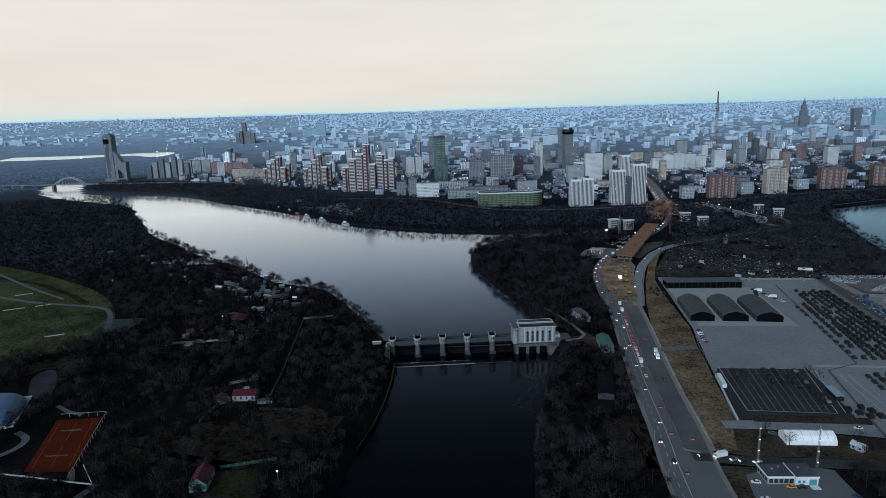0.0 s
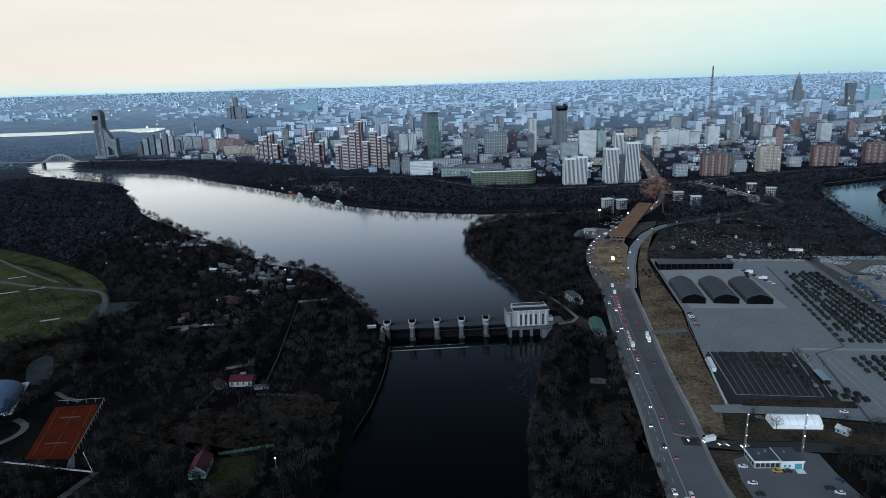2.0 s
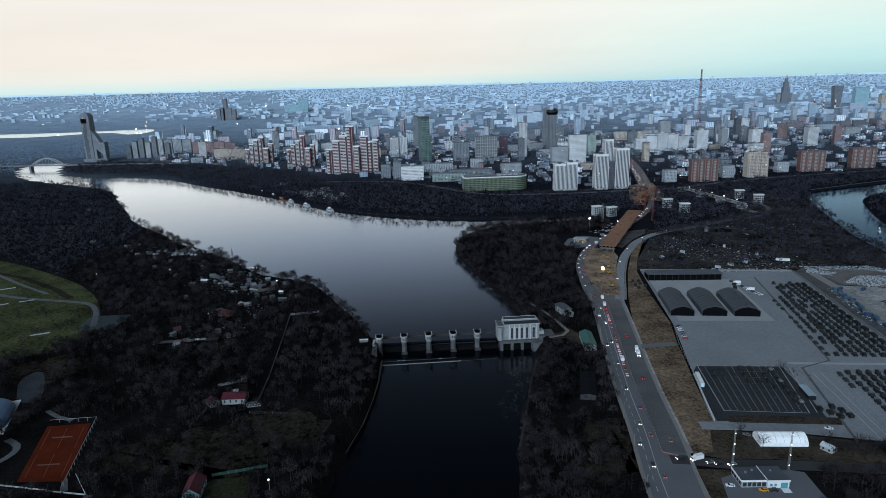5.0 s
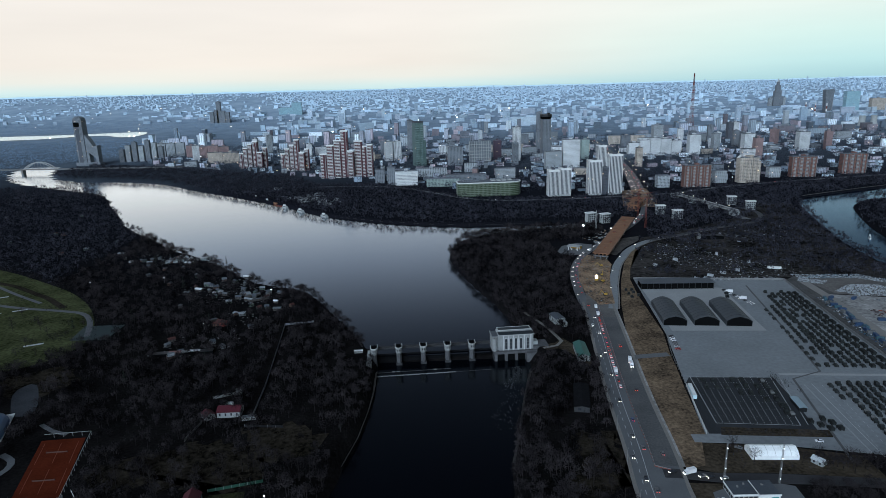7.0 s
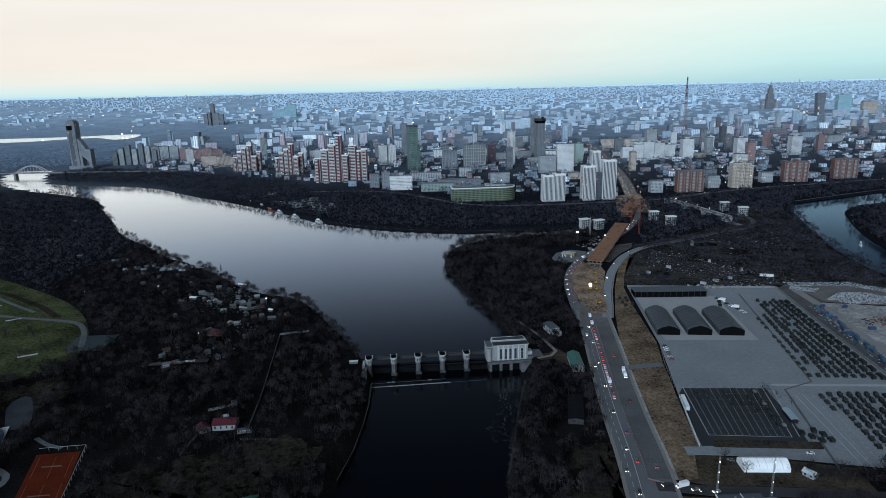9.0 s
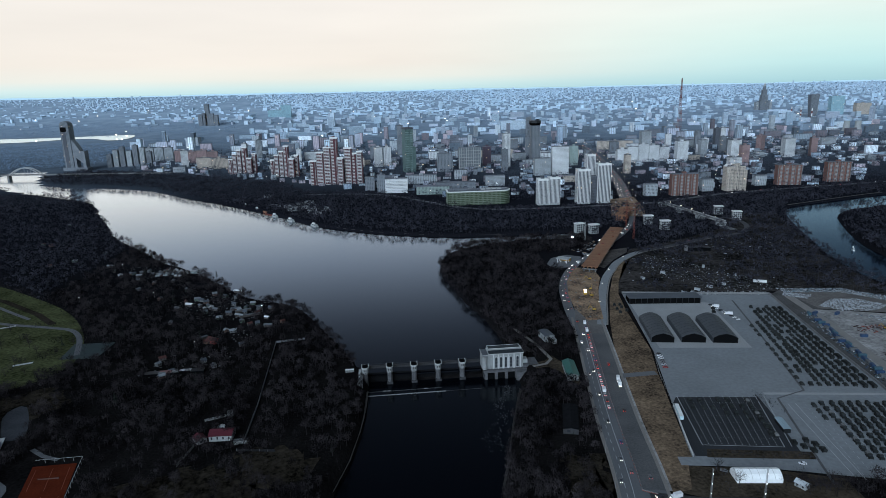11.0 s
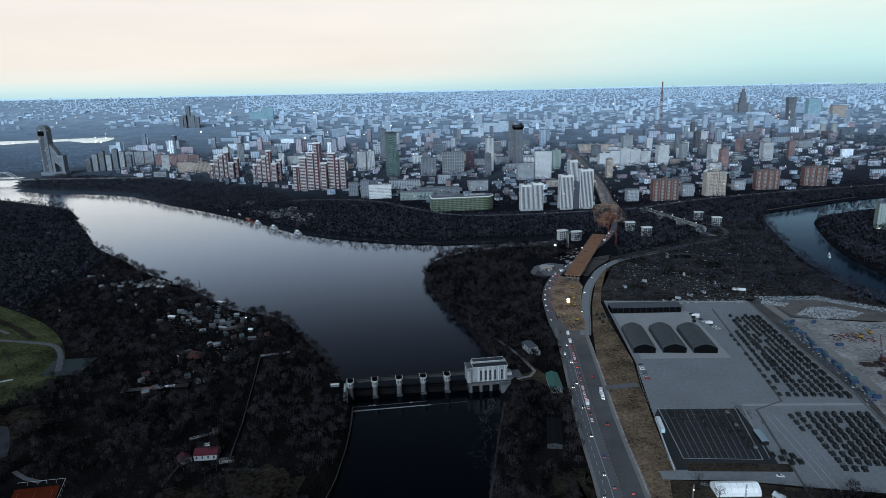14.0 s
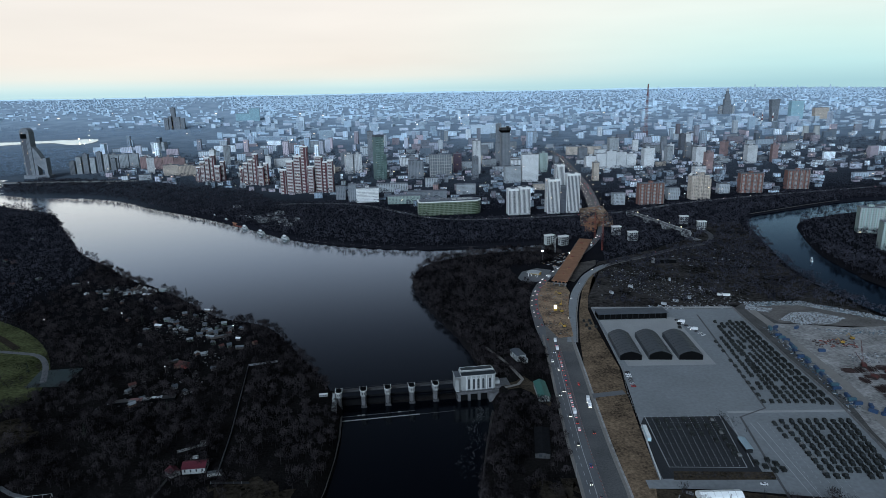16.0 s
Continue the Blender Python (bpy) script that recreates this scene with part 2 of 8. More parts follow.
M_TAIL = mat("tail_light_glow", (0.5, 0.02, 0.02), emit=(1.0, 0.07, 0.05, 2.8))
M_LAMP = mat("street_lamp_glow", (0.9, 0.8, 0.6), emit=(1.0, 0.80, 0.52, 10.0))
M_COLD = mat("cold_lamp_glow", (0.9, 0.9, 0.9), emit=(0.92, 0.96, 1.0, 8.0))


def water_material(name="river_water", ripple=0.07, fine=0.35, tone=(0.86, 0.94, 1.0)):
    """Dark peaty water; its gloss colour carries the blue that the mirrored sky lacks."""
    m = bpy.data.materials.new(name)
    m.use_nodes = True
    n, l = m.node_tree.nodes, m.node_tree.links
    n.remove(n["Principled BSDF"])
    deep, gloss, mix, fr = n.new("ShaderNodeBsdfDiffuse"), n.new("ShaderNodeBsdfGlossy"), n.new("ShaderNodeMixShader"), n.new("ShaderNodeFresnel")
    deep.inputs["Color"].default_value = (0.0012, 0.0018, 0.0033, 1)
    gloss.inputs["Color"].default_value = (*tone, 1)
    gloss.inputs["Roughness"].default_value, fr.inputs["IOR"].default_value = 0.13, 1.42
    # steeper than true: lifts the reflection on far water, dims it nearby
    bend = n.new("ShaderNodeMath")
    bend.operation = "POWER"
    bend.inputs[1].default_value = 1.8
    gain = n.new("ShaderNodeMath")
    gain.operation = "MULTIPLY"
    gain.use_clamp = True
    gain.inputs[1].default_value = 3.9
    l.new(fr.outputs[0], bend.inputs[0])
    l.new(bend.outputs[0], gain.inputs[0])
    l.new(gain.outputs[0], mix.inputs[0])
    l.new(deep.outputs[0], mix.inputs[1])
    l.new(gloss.outputs[0], mix.inputs[2])
    l.new(mix.outputs[0], n["Material Output"].inputs[0])
    geo = n.new("ShaderNodeNewGeometry")
    a, c = n.new("ShaderNodeTexNoise"), n.new("ShaderNodeTexNoise")
    a.inputs["Scale"].default_value, a.inputs["Detail"].default_value = fine, 3.0
    c.inputs["Scale"].default_value, c.inputs["Detail"].default_value = 0.012, 3.0
    l.new(geo.outputs["Position"], a.inputs[0])
    l.new(geo.outputs["Position"], c.inputs[0])
    mr = n.new("ShaderNodeMapRange")
    mr.inputs[1].default_value, mr.inputs[2].default_value = 0.35, 0.7
    mr.inputs[3].default_value, mr.inputs[4].default_value = ripple * 0.13, ripple
    l.new(c.outputs[0], mr.inputs[0])
    bp = n.new("ShaderNodeBump")
    bp.inputs["Distance"].default_value = 0.25
    l.new(mr.outputs[0], bp.inputs["Strength"])
    l.new(a.outputs[0], bp.inputs["Height"])
    l.new(bp.outputs[0], gloss.inputs["Normal"])
    l.new(bp.outputs[0], fr.inputs["Normal"])
    return m


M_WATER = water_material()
# dark blue gloss colour dims the mirrored sky on the east reach
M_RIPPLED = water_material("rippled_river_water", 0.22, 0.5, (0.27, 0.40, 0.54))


def ground_material():
    """Woodland soil that gives way to built-up land to the north, with haze-blue painted in by distance."""
    m = mat("hazed_plain_soil", (0.0032, 0.0033, 0.0042), 0.95, var=0.5, scale=0.035, fine=0.5, bump=0.5, tint=(0.0105, 0.0098, 0.0098), spec=0.0)
    n, l = m.node_tree.nodes, m.node_tree.links
    b = n["Principled BSDF"]
    soil = b.inputs["Base Color"].links[0].from_socket
    geo = n.new("ShaderNodeNewGeometry")
    sp = n.new("ShaderNodeSeparateXYZ")
    l.new(geo.outputs["Position"], sp.inputs[0])
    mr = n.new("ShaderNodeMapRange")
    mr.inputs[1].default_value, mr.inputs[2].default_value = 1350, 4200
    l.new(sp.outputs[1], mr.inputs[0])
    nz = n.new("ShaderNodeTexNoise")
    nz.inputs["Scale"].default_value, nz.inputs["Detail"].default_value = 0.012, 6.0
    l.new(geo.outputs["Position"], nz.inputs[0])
    # pale blue haze put into the colour of the far land
    hazed_town = n.new("ShaderNodeMixRGB")
    hazed_town.inputs[1].default_value, hazed_town.inputs[2].default_value = (0.17, 0.25, 0.34, 1), (0.46, 0.58, 0.69, 1)
    l.new(nz.outputs[0], hazed_town.inputs[0])
    # fainter first step of the haze tint, from 520 to 1150 m
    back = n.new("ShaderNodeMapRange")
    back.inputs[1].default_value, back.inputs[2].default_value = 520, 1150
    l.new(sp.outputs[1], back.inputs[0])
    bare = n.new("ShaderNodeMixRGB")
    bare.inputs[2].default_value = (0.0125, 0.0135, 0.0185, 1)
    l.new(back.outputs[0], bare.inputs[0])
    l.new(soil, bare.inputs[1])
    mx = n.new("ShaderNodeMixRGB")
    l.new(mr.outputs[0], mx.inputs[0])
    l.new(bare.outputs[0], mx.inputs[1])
    l.new(hazed_town.outputs[0], mx.inputs[2])
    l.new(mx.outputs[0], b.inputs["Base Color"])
    return m


M_PLAIN = ground_material()

# ---- mesh helpers ----


class Mesh:
    """Collects boxes, prisms and tubes into one mesh."""

    def __init__(self):
        self.v, self.f = [], []

    def add(self, verts, faces):
        k = len(self.v)
        self.v += [tuple(p) for p in verts]
        self.f += [tuple(i + k for i in q) for q in faces]
        return self

    def box(self, x0, y0, z0, x1, y1, z1):
        return self.prism([(x0, y0), (x1, y0), (x1, y1), (x0, y1)], z0, z1)

    def prism(self, poly, z0, z1, top=None):
        """A solid over a counter-clockwise plan; top: another plan for the upper face."""
        n = len(poly)
        up = top or poly
        vs = [(x, y, z0) for x, y in poly] + [(x, y, z1) for x, y in up]
        fs = [tuple(range(n - 1, -1, -1)), tuple(range(n, 2 * n))]
        fs += [(i, (i + 1) % n, n + (i + 1) % n, n + i) for i in range(n)]
        return self.add(vs, fs)

    def disc_prism(self, x, y, r, z0, z1, n=12, r2=None):
        ring = [(x + r * math.cos(2 * math.pi * i / n), y + r * math.sin(2 * math.pi * i / n)) for i in range(n)]
        q = r if r2 is None else r2
        ring2 = [(x + q * math.cos(2 * math.pi * i / n), y + q * math.sin(2 * math.pi * i / n)) for i in range(n)]
        return self.prism(ring, z0, z1, ring2)

    def gable(self, x0, y0, x1, y1, z, h, over=0.4):
        """A pitched roof with its ridge along y, with thickness."""
        x0, x1, y0, y1 = x0 - over, x1 + over, y0 - over, y1 + over
        xm = (x0 + x1) / 2
        t = 0.18
        vs = []
        for y in (y0, y1):
            vs += [(x0, y, z), (xm, y, z + h), (x1, y, z), (x1, y, z - t), (xm, y, z + h - t), (x0, y, z - t)]
        fs = [(5, 4, 3, 2, 1, 0)[::-1], (6, 7, 8, 9, 10, 11)[::-1]]
        fs += [(i, (i + 1) % 6, 6 + (i + 1) % 6, 6 + i)[::-1] for i in range(6)]
        return self.add(vs, fs)

    def tube(self, p, q, r=0.1, n=4):
        p, q = Vector(p), Vector(q)
        d = (q - p).normalized()
        a = d.orthogonal().normalized()
        b = d.cross(a)
        vs = []
        for c in (p, q):
            vs += [c + r * (a * math.cos(2 * math.pi * i / n) + b * math.sin(2 * math.pi * i / n)) for i in range(n)]
        fs = [tuple(range(n))[::-1], tuple(range(n, 2 * n))]
        fs += [(i, (i + 1) % n, n + (i + 1) % n, n + i) for i in range(n)]
        return self.add(vs, fs)

    def strip(self, pts, width, z, thick=0.2):
        """A ribbon along a line of the plan."""
        l, r = offset_line(pts, width / 2), offset_line(pts, -width / 2)
        n = len(pts)
        vs = [(x, y, z) for x, y in l] + [(x, y, z) for x, y in r] + [(x, y, z - thick) for x, y in l] + [(x, y, z - thick) for x, y in r]
        fs = []
        for i in range(n - 1):
            fs += [(i, n + i, n + i + 1, i + 1), (2 * n + i, i, i + 1, 2 * n + i + 1), (n + i, 3 * n + i, 3 * n + i + 1, n + i + 1)]
        return self.add(vs, fs)

    def mesh(self, name, m):
        me = bpy.data.meshes.new(name)
        me.from_pydata(self.v, [], self.f)
        me.materials.append(m)
        return me


def offset_line(pts, d):
    out = []
    for i, (x, y) in enumerate(pts):
        a, b = pts[max(0, i - 1)], pts[min(len(pts) - 1, i + 1)]
        tx, ty = b[0] - a[0], b[1] - a[1]
        k = math.hypot(tx, ty) or 1
        out.append((x - ty / k * d, y + tx / k * d))
    return out


def smooth_line(pts, step=12.0):
    """A rounded line through the corners of a plan."""
    out = []
    p = [pts[0], *pts, pts[-1]]
    for i in range(1, len(p) - 2):
        a, b, c, d = (np.array(q, float) for q in p[i - 1:i + 3])
        k = max(2, int(np.hypot(*(c - b)) / step))
        for j in range(k):
            t = j / k
            out.append(tuple(0.5 * ((2 * b) + (c - a) * t + (2 * a - 5 * b + 4 * c - d) * t * t + (3 * b - a - 3 * c + d) * t ** 3)))
    out.append(tuple(map(float, pts[-1])))
    return out


def part(name, mesh_or_data, m, parent, label=""):
    """One mesh object under a thing or a part."""
    data = mesh_or_data.mesh(name, m) if isinstance(mesh_or_data, Mesh) else mesh_or_data
    ob = new(name, data)
    ob.parent = parent
    return tagged(ob, label)


def thing(name, m, label, category, group=""):
    ob = new(name)
    ob.empty_display_size = 0.5
    ob.matrix_basis = m
    return tagged(ob, label, category, group)


def setting(name, mesh, m, label, category):
    return tagged(new(name, mesh.mesh(name, m) if isinstance(mesh, Mesh) else mesh), label, category, kind="structure")


def fast_mesh(name, verts, tris, m):
    """A mesh from arrays of corners and triangles."""
    me = bpy.data.meshes.new(name)
    me.vertices.add(len(verts))
    me.vertices.foreach_set("co", np.ascontiguousarray(verts, np.float32).ravel())
    k = len(tris)
    me.loops.add(3 * k)
    me.loops.foreach_set("vertex_index", np.ascontiguousarray(tris, np.int32).ravel())
    me.polygons.add(k)
    me.polygons.foreach_set("loop_start", np.arange(0, 3 * k, 3, dtype=np.int32))
    me.update(calc_edges=True)
    me.materials.append(m)
    return me


def inside(x, y, poly):
    x, y = np.asarray(x, float), np.asarray(y, float)
    res = np.zeros(x.shape, bool)
    for i in range(len(poly)):
        (x0, y0), (x1, y1) = poly[i - 1], poly[i]
        if y0 == y1:
            continue
        cross = ((y0 > y) != (y1 > y)) & (x < (x1 - x0) * (y - y0) / (y1 - y0) + x0)
        res ^= cross
    return res


def edge_distance(x, y, poly, closed=True):
    x, y = np.asarray(x, float), np.asarray(y, float)
    best = np.full(x.shape, 1e9)
    for i in range(0 if closed else 1, len(poly)):
        (x0, y0), (x1, y1) = poly[i - 1], poly[i]
        dx, dy = x1 - x0, y1 - y0
        t = np.clip(((x - x0) * dx + (y - y0) * dy) / max(dx * dx + dy * dy, 1e-9), 0, 1)
        best = np.minimum(best, np.hypot(x - x0 - t * dx, y - y0 - t * dy))
    return best


def signed(x, y, poly):
    d = edge_distance(x, y, poly)
    return np.where(inside(x, y, poly), -d, d)


# ---- ground and rivers ----
LAND = 6.0
UP_Z, DOWN_Z = 2.0, -4.0


def terrain(y):
    """Flat river plain that climbs into the far uplands."""
    y = np.asarray(y, float)
    r = np.clip(y, 2500, 4900)
    return np.where(y <= 2500, LAND, 217.8 - 211.8 * r / 2500 * (1 - (r - 2500) / 2400))


RIVER_UP = (smooth_line([(-44, 480), (-55, 500), (-70, 537), (-89, 577), (-112, 624), (-131, 655), (-156, 672), (-190, 692), (-221, 728), (-251, 766), (-297, 819),
             (-351, 868), (-414, 947), (-494, 1044), (-545, 1134), (-637, 1288), (-679, 1367), (-725, 1424), (-841, 1506), (-960, 1590), (-1080, 1690), (-1190, 1860), (-1260, 2060)])
            + smooth_line([(-1150, 2060), (-1090, 1930), (-1010, 1770), (-927, 1692), (-854, 1660), (-775, 1642), (-643, 1576), (-517, 1446), (-413, 1350), (-333, 1267),
             (-262, 1193), (-184, 1098), (-119, 1045), (-42, 1001), (48, 970), (142, 962), (260, 972)])
            + smooth_line([(262, 930), (142, 920), (67, 884), (41, 846), (31, 797), (31, 758), (42, 694), (53, 643), (66, 595), (72, 560), (77, 525), (82, 486)]))
RIVER_DOWN = (smooth_line([(-120, -600), (-100, 0), (-80, 200), (-65, 286), (-61, 302), (-57, 330), (-49, 365), (-46, 396), (-45, 424), (-45, 480)])
              + smooth_line([(82, 480), (80, 455), (74, 436), (64, 398), (52, 351), (46, 325), (42, 297), (40, 275), (30, 200), (10, 0), (-10, -600)]))
RIVER_EAST = (smooth_line([(1400, -100), (800, 200), (640, 350), (560, 480), (534, 589), (534, 647), (538, 702), (553, 778), (578, 850), (624, 975), (672, 1086), (700, 1112)])
              + smooth_line([(704, 1122), (851, 1178), (1000, 1225), (1300, 1260)])
              + smooth_line([(1300, 1170), (1000, 1130), (830, 1090), (745, 1046), (683, 943), (638, 840), (619, 758), (612, 683), (660, 560), (760, 430), (950, 280), (1500, 0)]))
FAR_LAKE = smooth_line([(-2200, 3130), (-1942, 3130), (-1832, 3142), (-1700, 3205), (-1555, 3225), (-1440, 3140), (-1370, 3180), (-1390, 3330), (-1553, 3330), (-1744, 3300), (-1900, 3290), (-2200, 3290)], 40)
WATERS = [(RIVER_UP, UP_Z), (RIVER_DOWN, DOWN_Z), (RIVER_EAST, UP_Z)]


def ground_height(x, y):
    h = terrain(y)
    for poly, z in WATERS:
        s = signed(x, y, poly)
        wide = 9.0
        t = np.clip((s + 3) / wide, 0, 1)
        t = t * t * (3 - 2 * t)
        h = (z - 3.0) * (1 - t) + h * t
    return h


def axis(*spans):
    out = []
    for a, b, s in spans:
        out += list(np.arange(a, b, s))
    out.append(spans[-1][1])
    return np.array(out, float)


gx = axis((-5200, -2200, 120), (-2200, -900, 34), (-900, -300, 8), (-300, 120, 6), (120, 800, 8), (800, 2200, 40), (2200, 5200, 120))
gy = axis((-600, 180, 40), (180, 720, 6), (720, 1250, 9), (1250, 2100, 18), (2100, 4900, 60))
GX, GY = np.meshgrid(gx, gy)
GZ = ground_height(GX, GY)
nx, ny = len(gx), len(gy)
i0 = (np.arange(ny - 1)[:, None] * nx + np.arange(nx - 1)[None, :]).ravel()
ground_tris = np.concatenate([np.stack([i0, i0 + 1, i0 + nx + 1], 1), np.stack([i0, i0 + nx + 1, i0 + nx], 1)])
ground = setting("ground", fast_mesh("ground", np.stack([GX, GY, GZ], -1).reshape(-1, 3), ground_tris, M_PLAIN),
                 M_PLAIN, "dark brown early-spring soil of a river plain, haze-blue far off", "ground")
for p in ground.data.polygons:
    p.use_smooth = True


def flat(name, poly, z, m, label, category, thick=0.3):
    """A level sheet with a plan of any shape."""
    bm = bmesh.new()
    vs = [bm.verts.new((x, y, z)) for x, y in poly]
    f = bm.faces.new(vs)
    if f.normal.z < 0:
        f.normal_flip()
    bmesh.ops.triangulate(bm, faces=[f])
    bm.normal_update()
    for f in bm.faces:
        if f.normal.z < 0:
            f.normal_flip()
    me = bpy.data.meshes.new(name)
    bm.to_mesh(me)
    bm.free()
    me.materials.append(m)
    return setting(name, me, m, label, category)


def grow(poly, d):
    """The plan with its edge moved outwards a little, for sheets that run under their banks."""
    area = sum(poly[i - 1][0] * poly[i][1] - poly[i][0] * poly[i - 1][1] for i in range(len(poly)))
    return offset_line(poly, -d if area > 0 else d)


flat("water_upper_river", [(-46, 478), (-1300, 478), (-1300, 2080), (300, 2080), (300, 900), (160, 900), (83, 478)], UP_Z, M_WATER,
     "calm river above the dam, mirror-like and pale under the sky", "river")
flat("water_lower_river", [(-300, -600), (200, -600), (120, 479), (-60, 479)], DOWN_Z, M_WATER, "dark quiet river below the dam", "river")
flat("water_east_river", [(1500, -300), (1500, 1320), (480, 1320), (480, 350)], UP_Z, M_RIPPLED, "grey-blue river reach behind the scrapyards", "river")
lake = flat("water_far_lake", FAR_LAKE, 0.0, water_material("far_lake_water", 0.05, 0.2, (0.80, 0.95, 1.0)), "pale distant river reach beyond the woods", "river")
for v in lake.data.vertices:
    v.co.z = float(terrain(v.co.y)) + 2.0

# ---- roads, yards and clearings ----
G0 = LAND + 0.02
ROAD_MAIN = smooth_line([(88, -300), (104, 120), (113, 240), (114.4, 252), (118.5, 285), (122, 305), (126, 330), (131, 368), (136.5, 404), (141.8, 436), (152, 495), (162, 555), (166.5, 580)])
ROAD_OLD = smooth_line([(150, 540), (154, 590), (159, 630), (167, 678), (181, 722), (203, 767), (229, 804), (262, 848), (318, 930), (362, 1010), (395, 1100), (427, 1217)])
ROAD_BEND = smooth_line([(176, 560), (186, 592), (197, 630), (208, 662), (224, 705), (243, 743), (266, 782), (308, 824), (372, 856), (443, 895), (497, 914), (530, 952), (544, 998), (532, 1030), (505, 1010), (490, 985)])
AVENUE = smooth_line([(427, 1217), (495, 1481), (561, 1798), (634, 2195), (664, 2450)], 40)
CROSS_ROAD = [(124, 297.5), (131, 296.5), (152, 291), (180, 288.4), (207, 284.5), (340, 262)]
GATE_ROAD = [(154.5, 331), (178, 328), (206, 323), (246, 312), (330, 290)]
EMBANK = smooth_line([(-240, 1420), (-60, 1380), (100, 1195), (230, 1168), (386, 1178), (478, 1190), (579, 1236), (692, 1277), (900, 1325), (1200, 1380)], 30)

setting("road", Mesh().strip(ROAD_MAIN, 26.5, LAND + 0.18), M_ASPH, "wide grey asphalt road beside the dam", "road")
setting("road_old", Mesh().strip(ROAD_OLD, 10, LAND + 0.24), M_ASPH, "two-lane asphalt road past the filling station", "road")
setting("road_bend", Mesh().strip([p for p in ROAD_BEND if p[0] < 312], 9.0, LAND + 0.30), M_LOT, "pale asphalt detour road in a wide bend", "road")
setting("road_bend_far", Mesh().strip([p for p in ROAD_BEND if p[0] > 302], 8.0, LAND + 0.26), mat("dark_wet_asphalt", (0.050, 0.052, 0.056), 0.8, var=0.25, scale=0.06), "dark asphalt road through bare woods", "road")
setting("road_avenue", Mesh().strip(AVENUE, 26, LAND + 0.2), M_ASPH, "broad city avenue with evening traffic", "road")
setting("road_cross", Mesh().strip(CROSS_ROAD, 8.5, LAND + 0.26), mat("wet_black_asphalt", (0.030, 0.031, 0.034), 0.75, var=0.3, scale=0.08, fine=0.8), "dark side road at the junction", "road")
setting("road_gate", Mesh().strip(GATE_ROAD, 9, LAND + 0.14), M_LOT, "service road along the depot fence", "road")
setting("road_embankment", Mesh().strip(EMBANK, 12, LAND + 0.2), M_ASPH, "embankment road below the apartment towers", "road")
setting("road_new_lane", Mesh().strip(offset_line([p for p in ROAD_MAIN if p[1] > 304], -6.6), 12.6, LAND + 0.22), M_BLACK, "newly laid dark asphalt carriageway", "road")
for name, d, w in (("pavement", -14.0, 2.0), ("pavement_river_side", 14.0, 2.2)):
    setting(name, Mesh().strip(offset_line(ROAD_MAIN, d), w, LAND + 0.32), M_KERB, "narrow pale concrete pavement with kerb", "pavement")
setting("kerb_bend", Mesh().strip(offset_line(ROAD_BEND[:34], -5.4), 1.3, LAND + 0.42), M_KERB, "pale kerb along the detour road", "kerb")


def dashes(pts, period, fill, width, z):
    """Lane dashes along a line."""
    m = Mesh()
    acc, start = 0.0, None
    line = []
    for (x0, y0), (x1, y1) in zip(pts, pts[1:]):
        n = max(1, int(math.hypot(x1 - x0, y1 - y0)))
        line += [(x0 + (x1 - x0) * i / n, y0 + (y1 - y0) * i / n) for i in range(n)]
    i = 0
    while i + fill < len(line):
        m.strip([line[i], line[i + fill]], width, z, 0.01)
        i += period
    return m


near = [p for p in ROAD_MAIN if p[1] > 220]
setting("road_line_centre", Mesh().strip(offset_line(near, 5.5), 0.35, LAND + 0.20, 0.01), M_LINE, "worn white solid lane line", "road marking")
for k, d in enumerate((9.4,)):
    setting(f"road_line_{k + 1}", dashes(offset_line(near, d), 9, 4, 0.3, LAND + 0.20), M_LINE, "dashed white lane line", "road marking")

VERGE = [(138, 300), (150, 303), (158, 326), (164, 334), (172, 374), (177, 398), (184, 429), (188, 450), (200, 497), (206, 545), (213, 600), (222, 650), (236, 692), (266, 765), (299, 820), (290, 808), (263, 773), (236, 714.5), (213, 653), (187, 570), (178, 535), (167, 492), (157, 436), (146.5, 367), (141.5, 331)]
flat("verge", VERGE, LAND + 0.12, M_DRY, "brown dry-grass verge between road and fence", "verge")
setting("verge_track", Mesh().strip([(153, 449), (187, 452)], 7, LAND + 0.2), M_ASPH, "short asphalt drive across the verge", "drive")
YARD = [(163, 332), (206, 326.5), (246, 316), (326, 294), (328, 345), (345, 415), (356, 488), (378, 608), (381, 628), (226, 650), (201, 493)]
flat("depot_yard", YARD, LAND + 0.10, M_LOT, "large worn grey asphalt depot yard", "yard")
flat("hangar_apron", [(209, 500), (288, 492), (305, 610), (226, 640)], LAND + 0.14, M_APRON, "pale concrete apron round the hangars", "apron")
flat("parking_bay_field", [(166.5, 335), (232, 328.5), (241, 374), (245, 405), (186, 411), (177.5, 398)], LAND + 0.16, mat("fresh_tarmac", (0.025, 0.028, 0.032), 0.8, spec=0.15, var=0.2, scale=0.05, fine=1.0), "freshly paved black parking field", "parking lot")
M_PALEG = mat("pale_trampled_ground", (0.15, 0.15, 0.148), 0.95, var=0.6, scale=0.05, fine=0.4, bump=0.3, tint=(0.235, 0.236, 0.232), span=(0.55, 1.45))
flat("scrap_yard_ground", smooth_line([(350, 400), (368, 470), (384, 566), (400, 578), (440, 566), (470, 556), (520, 545), (522, 450), (470, 360), (400, 310), (338, 340), (350, 400)], 15)[:-1], LAND + 0.1,
     M_PALEG, "pale trampled ground of a building-material yard", "yard")
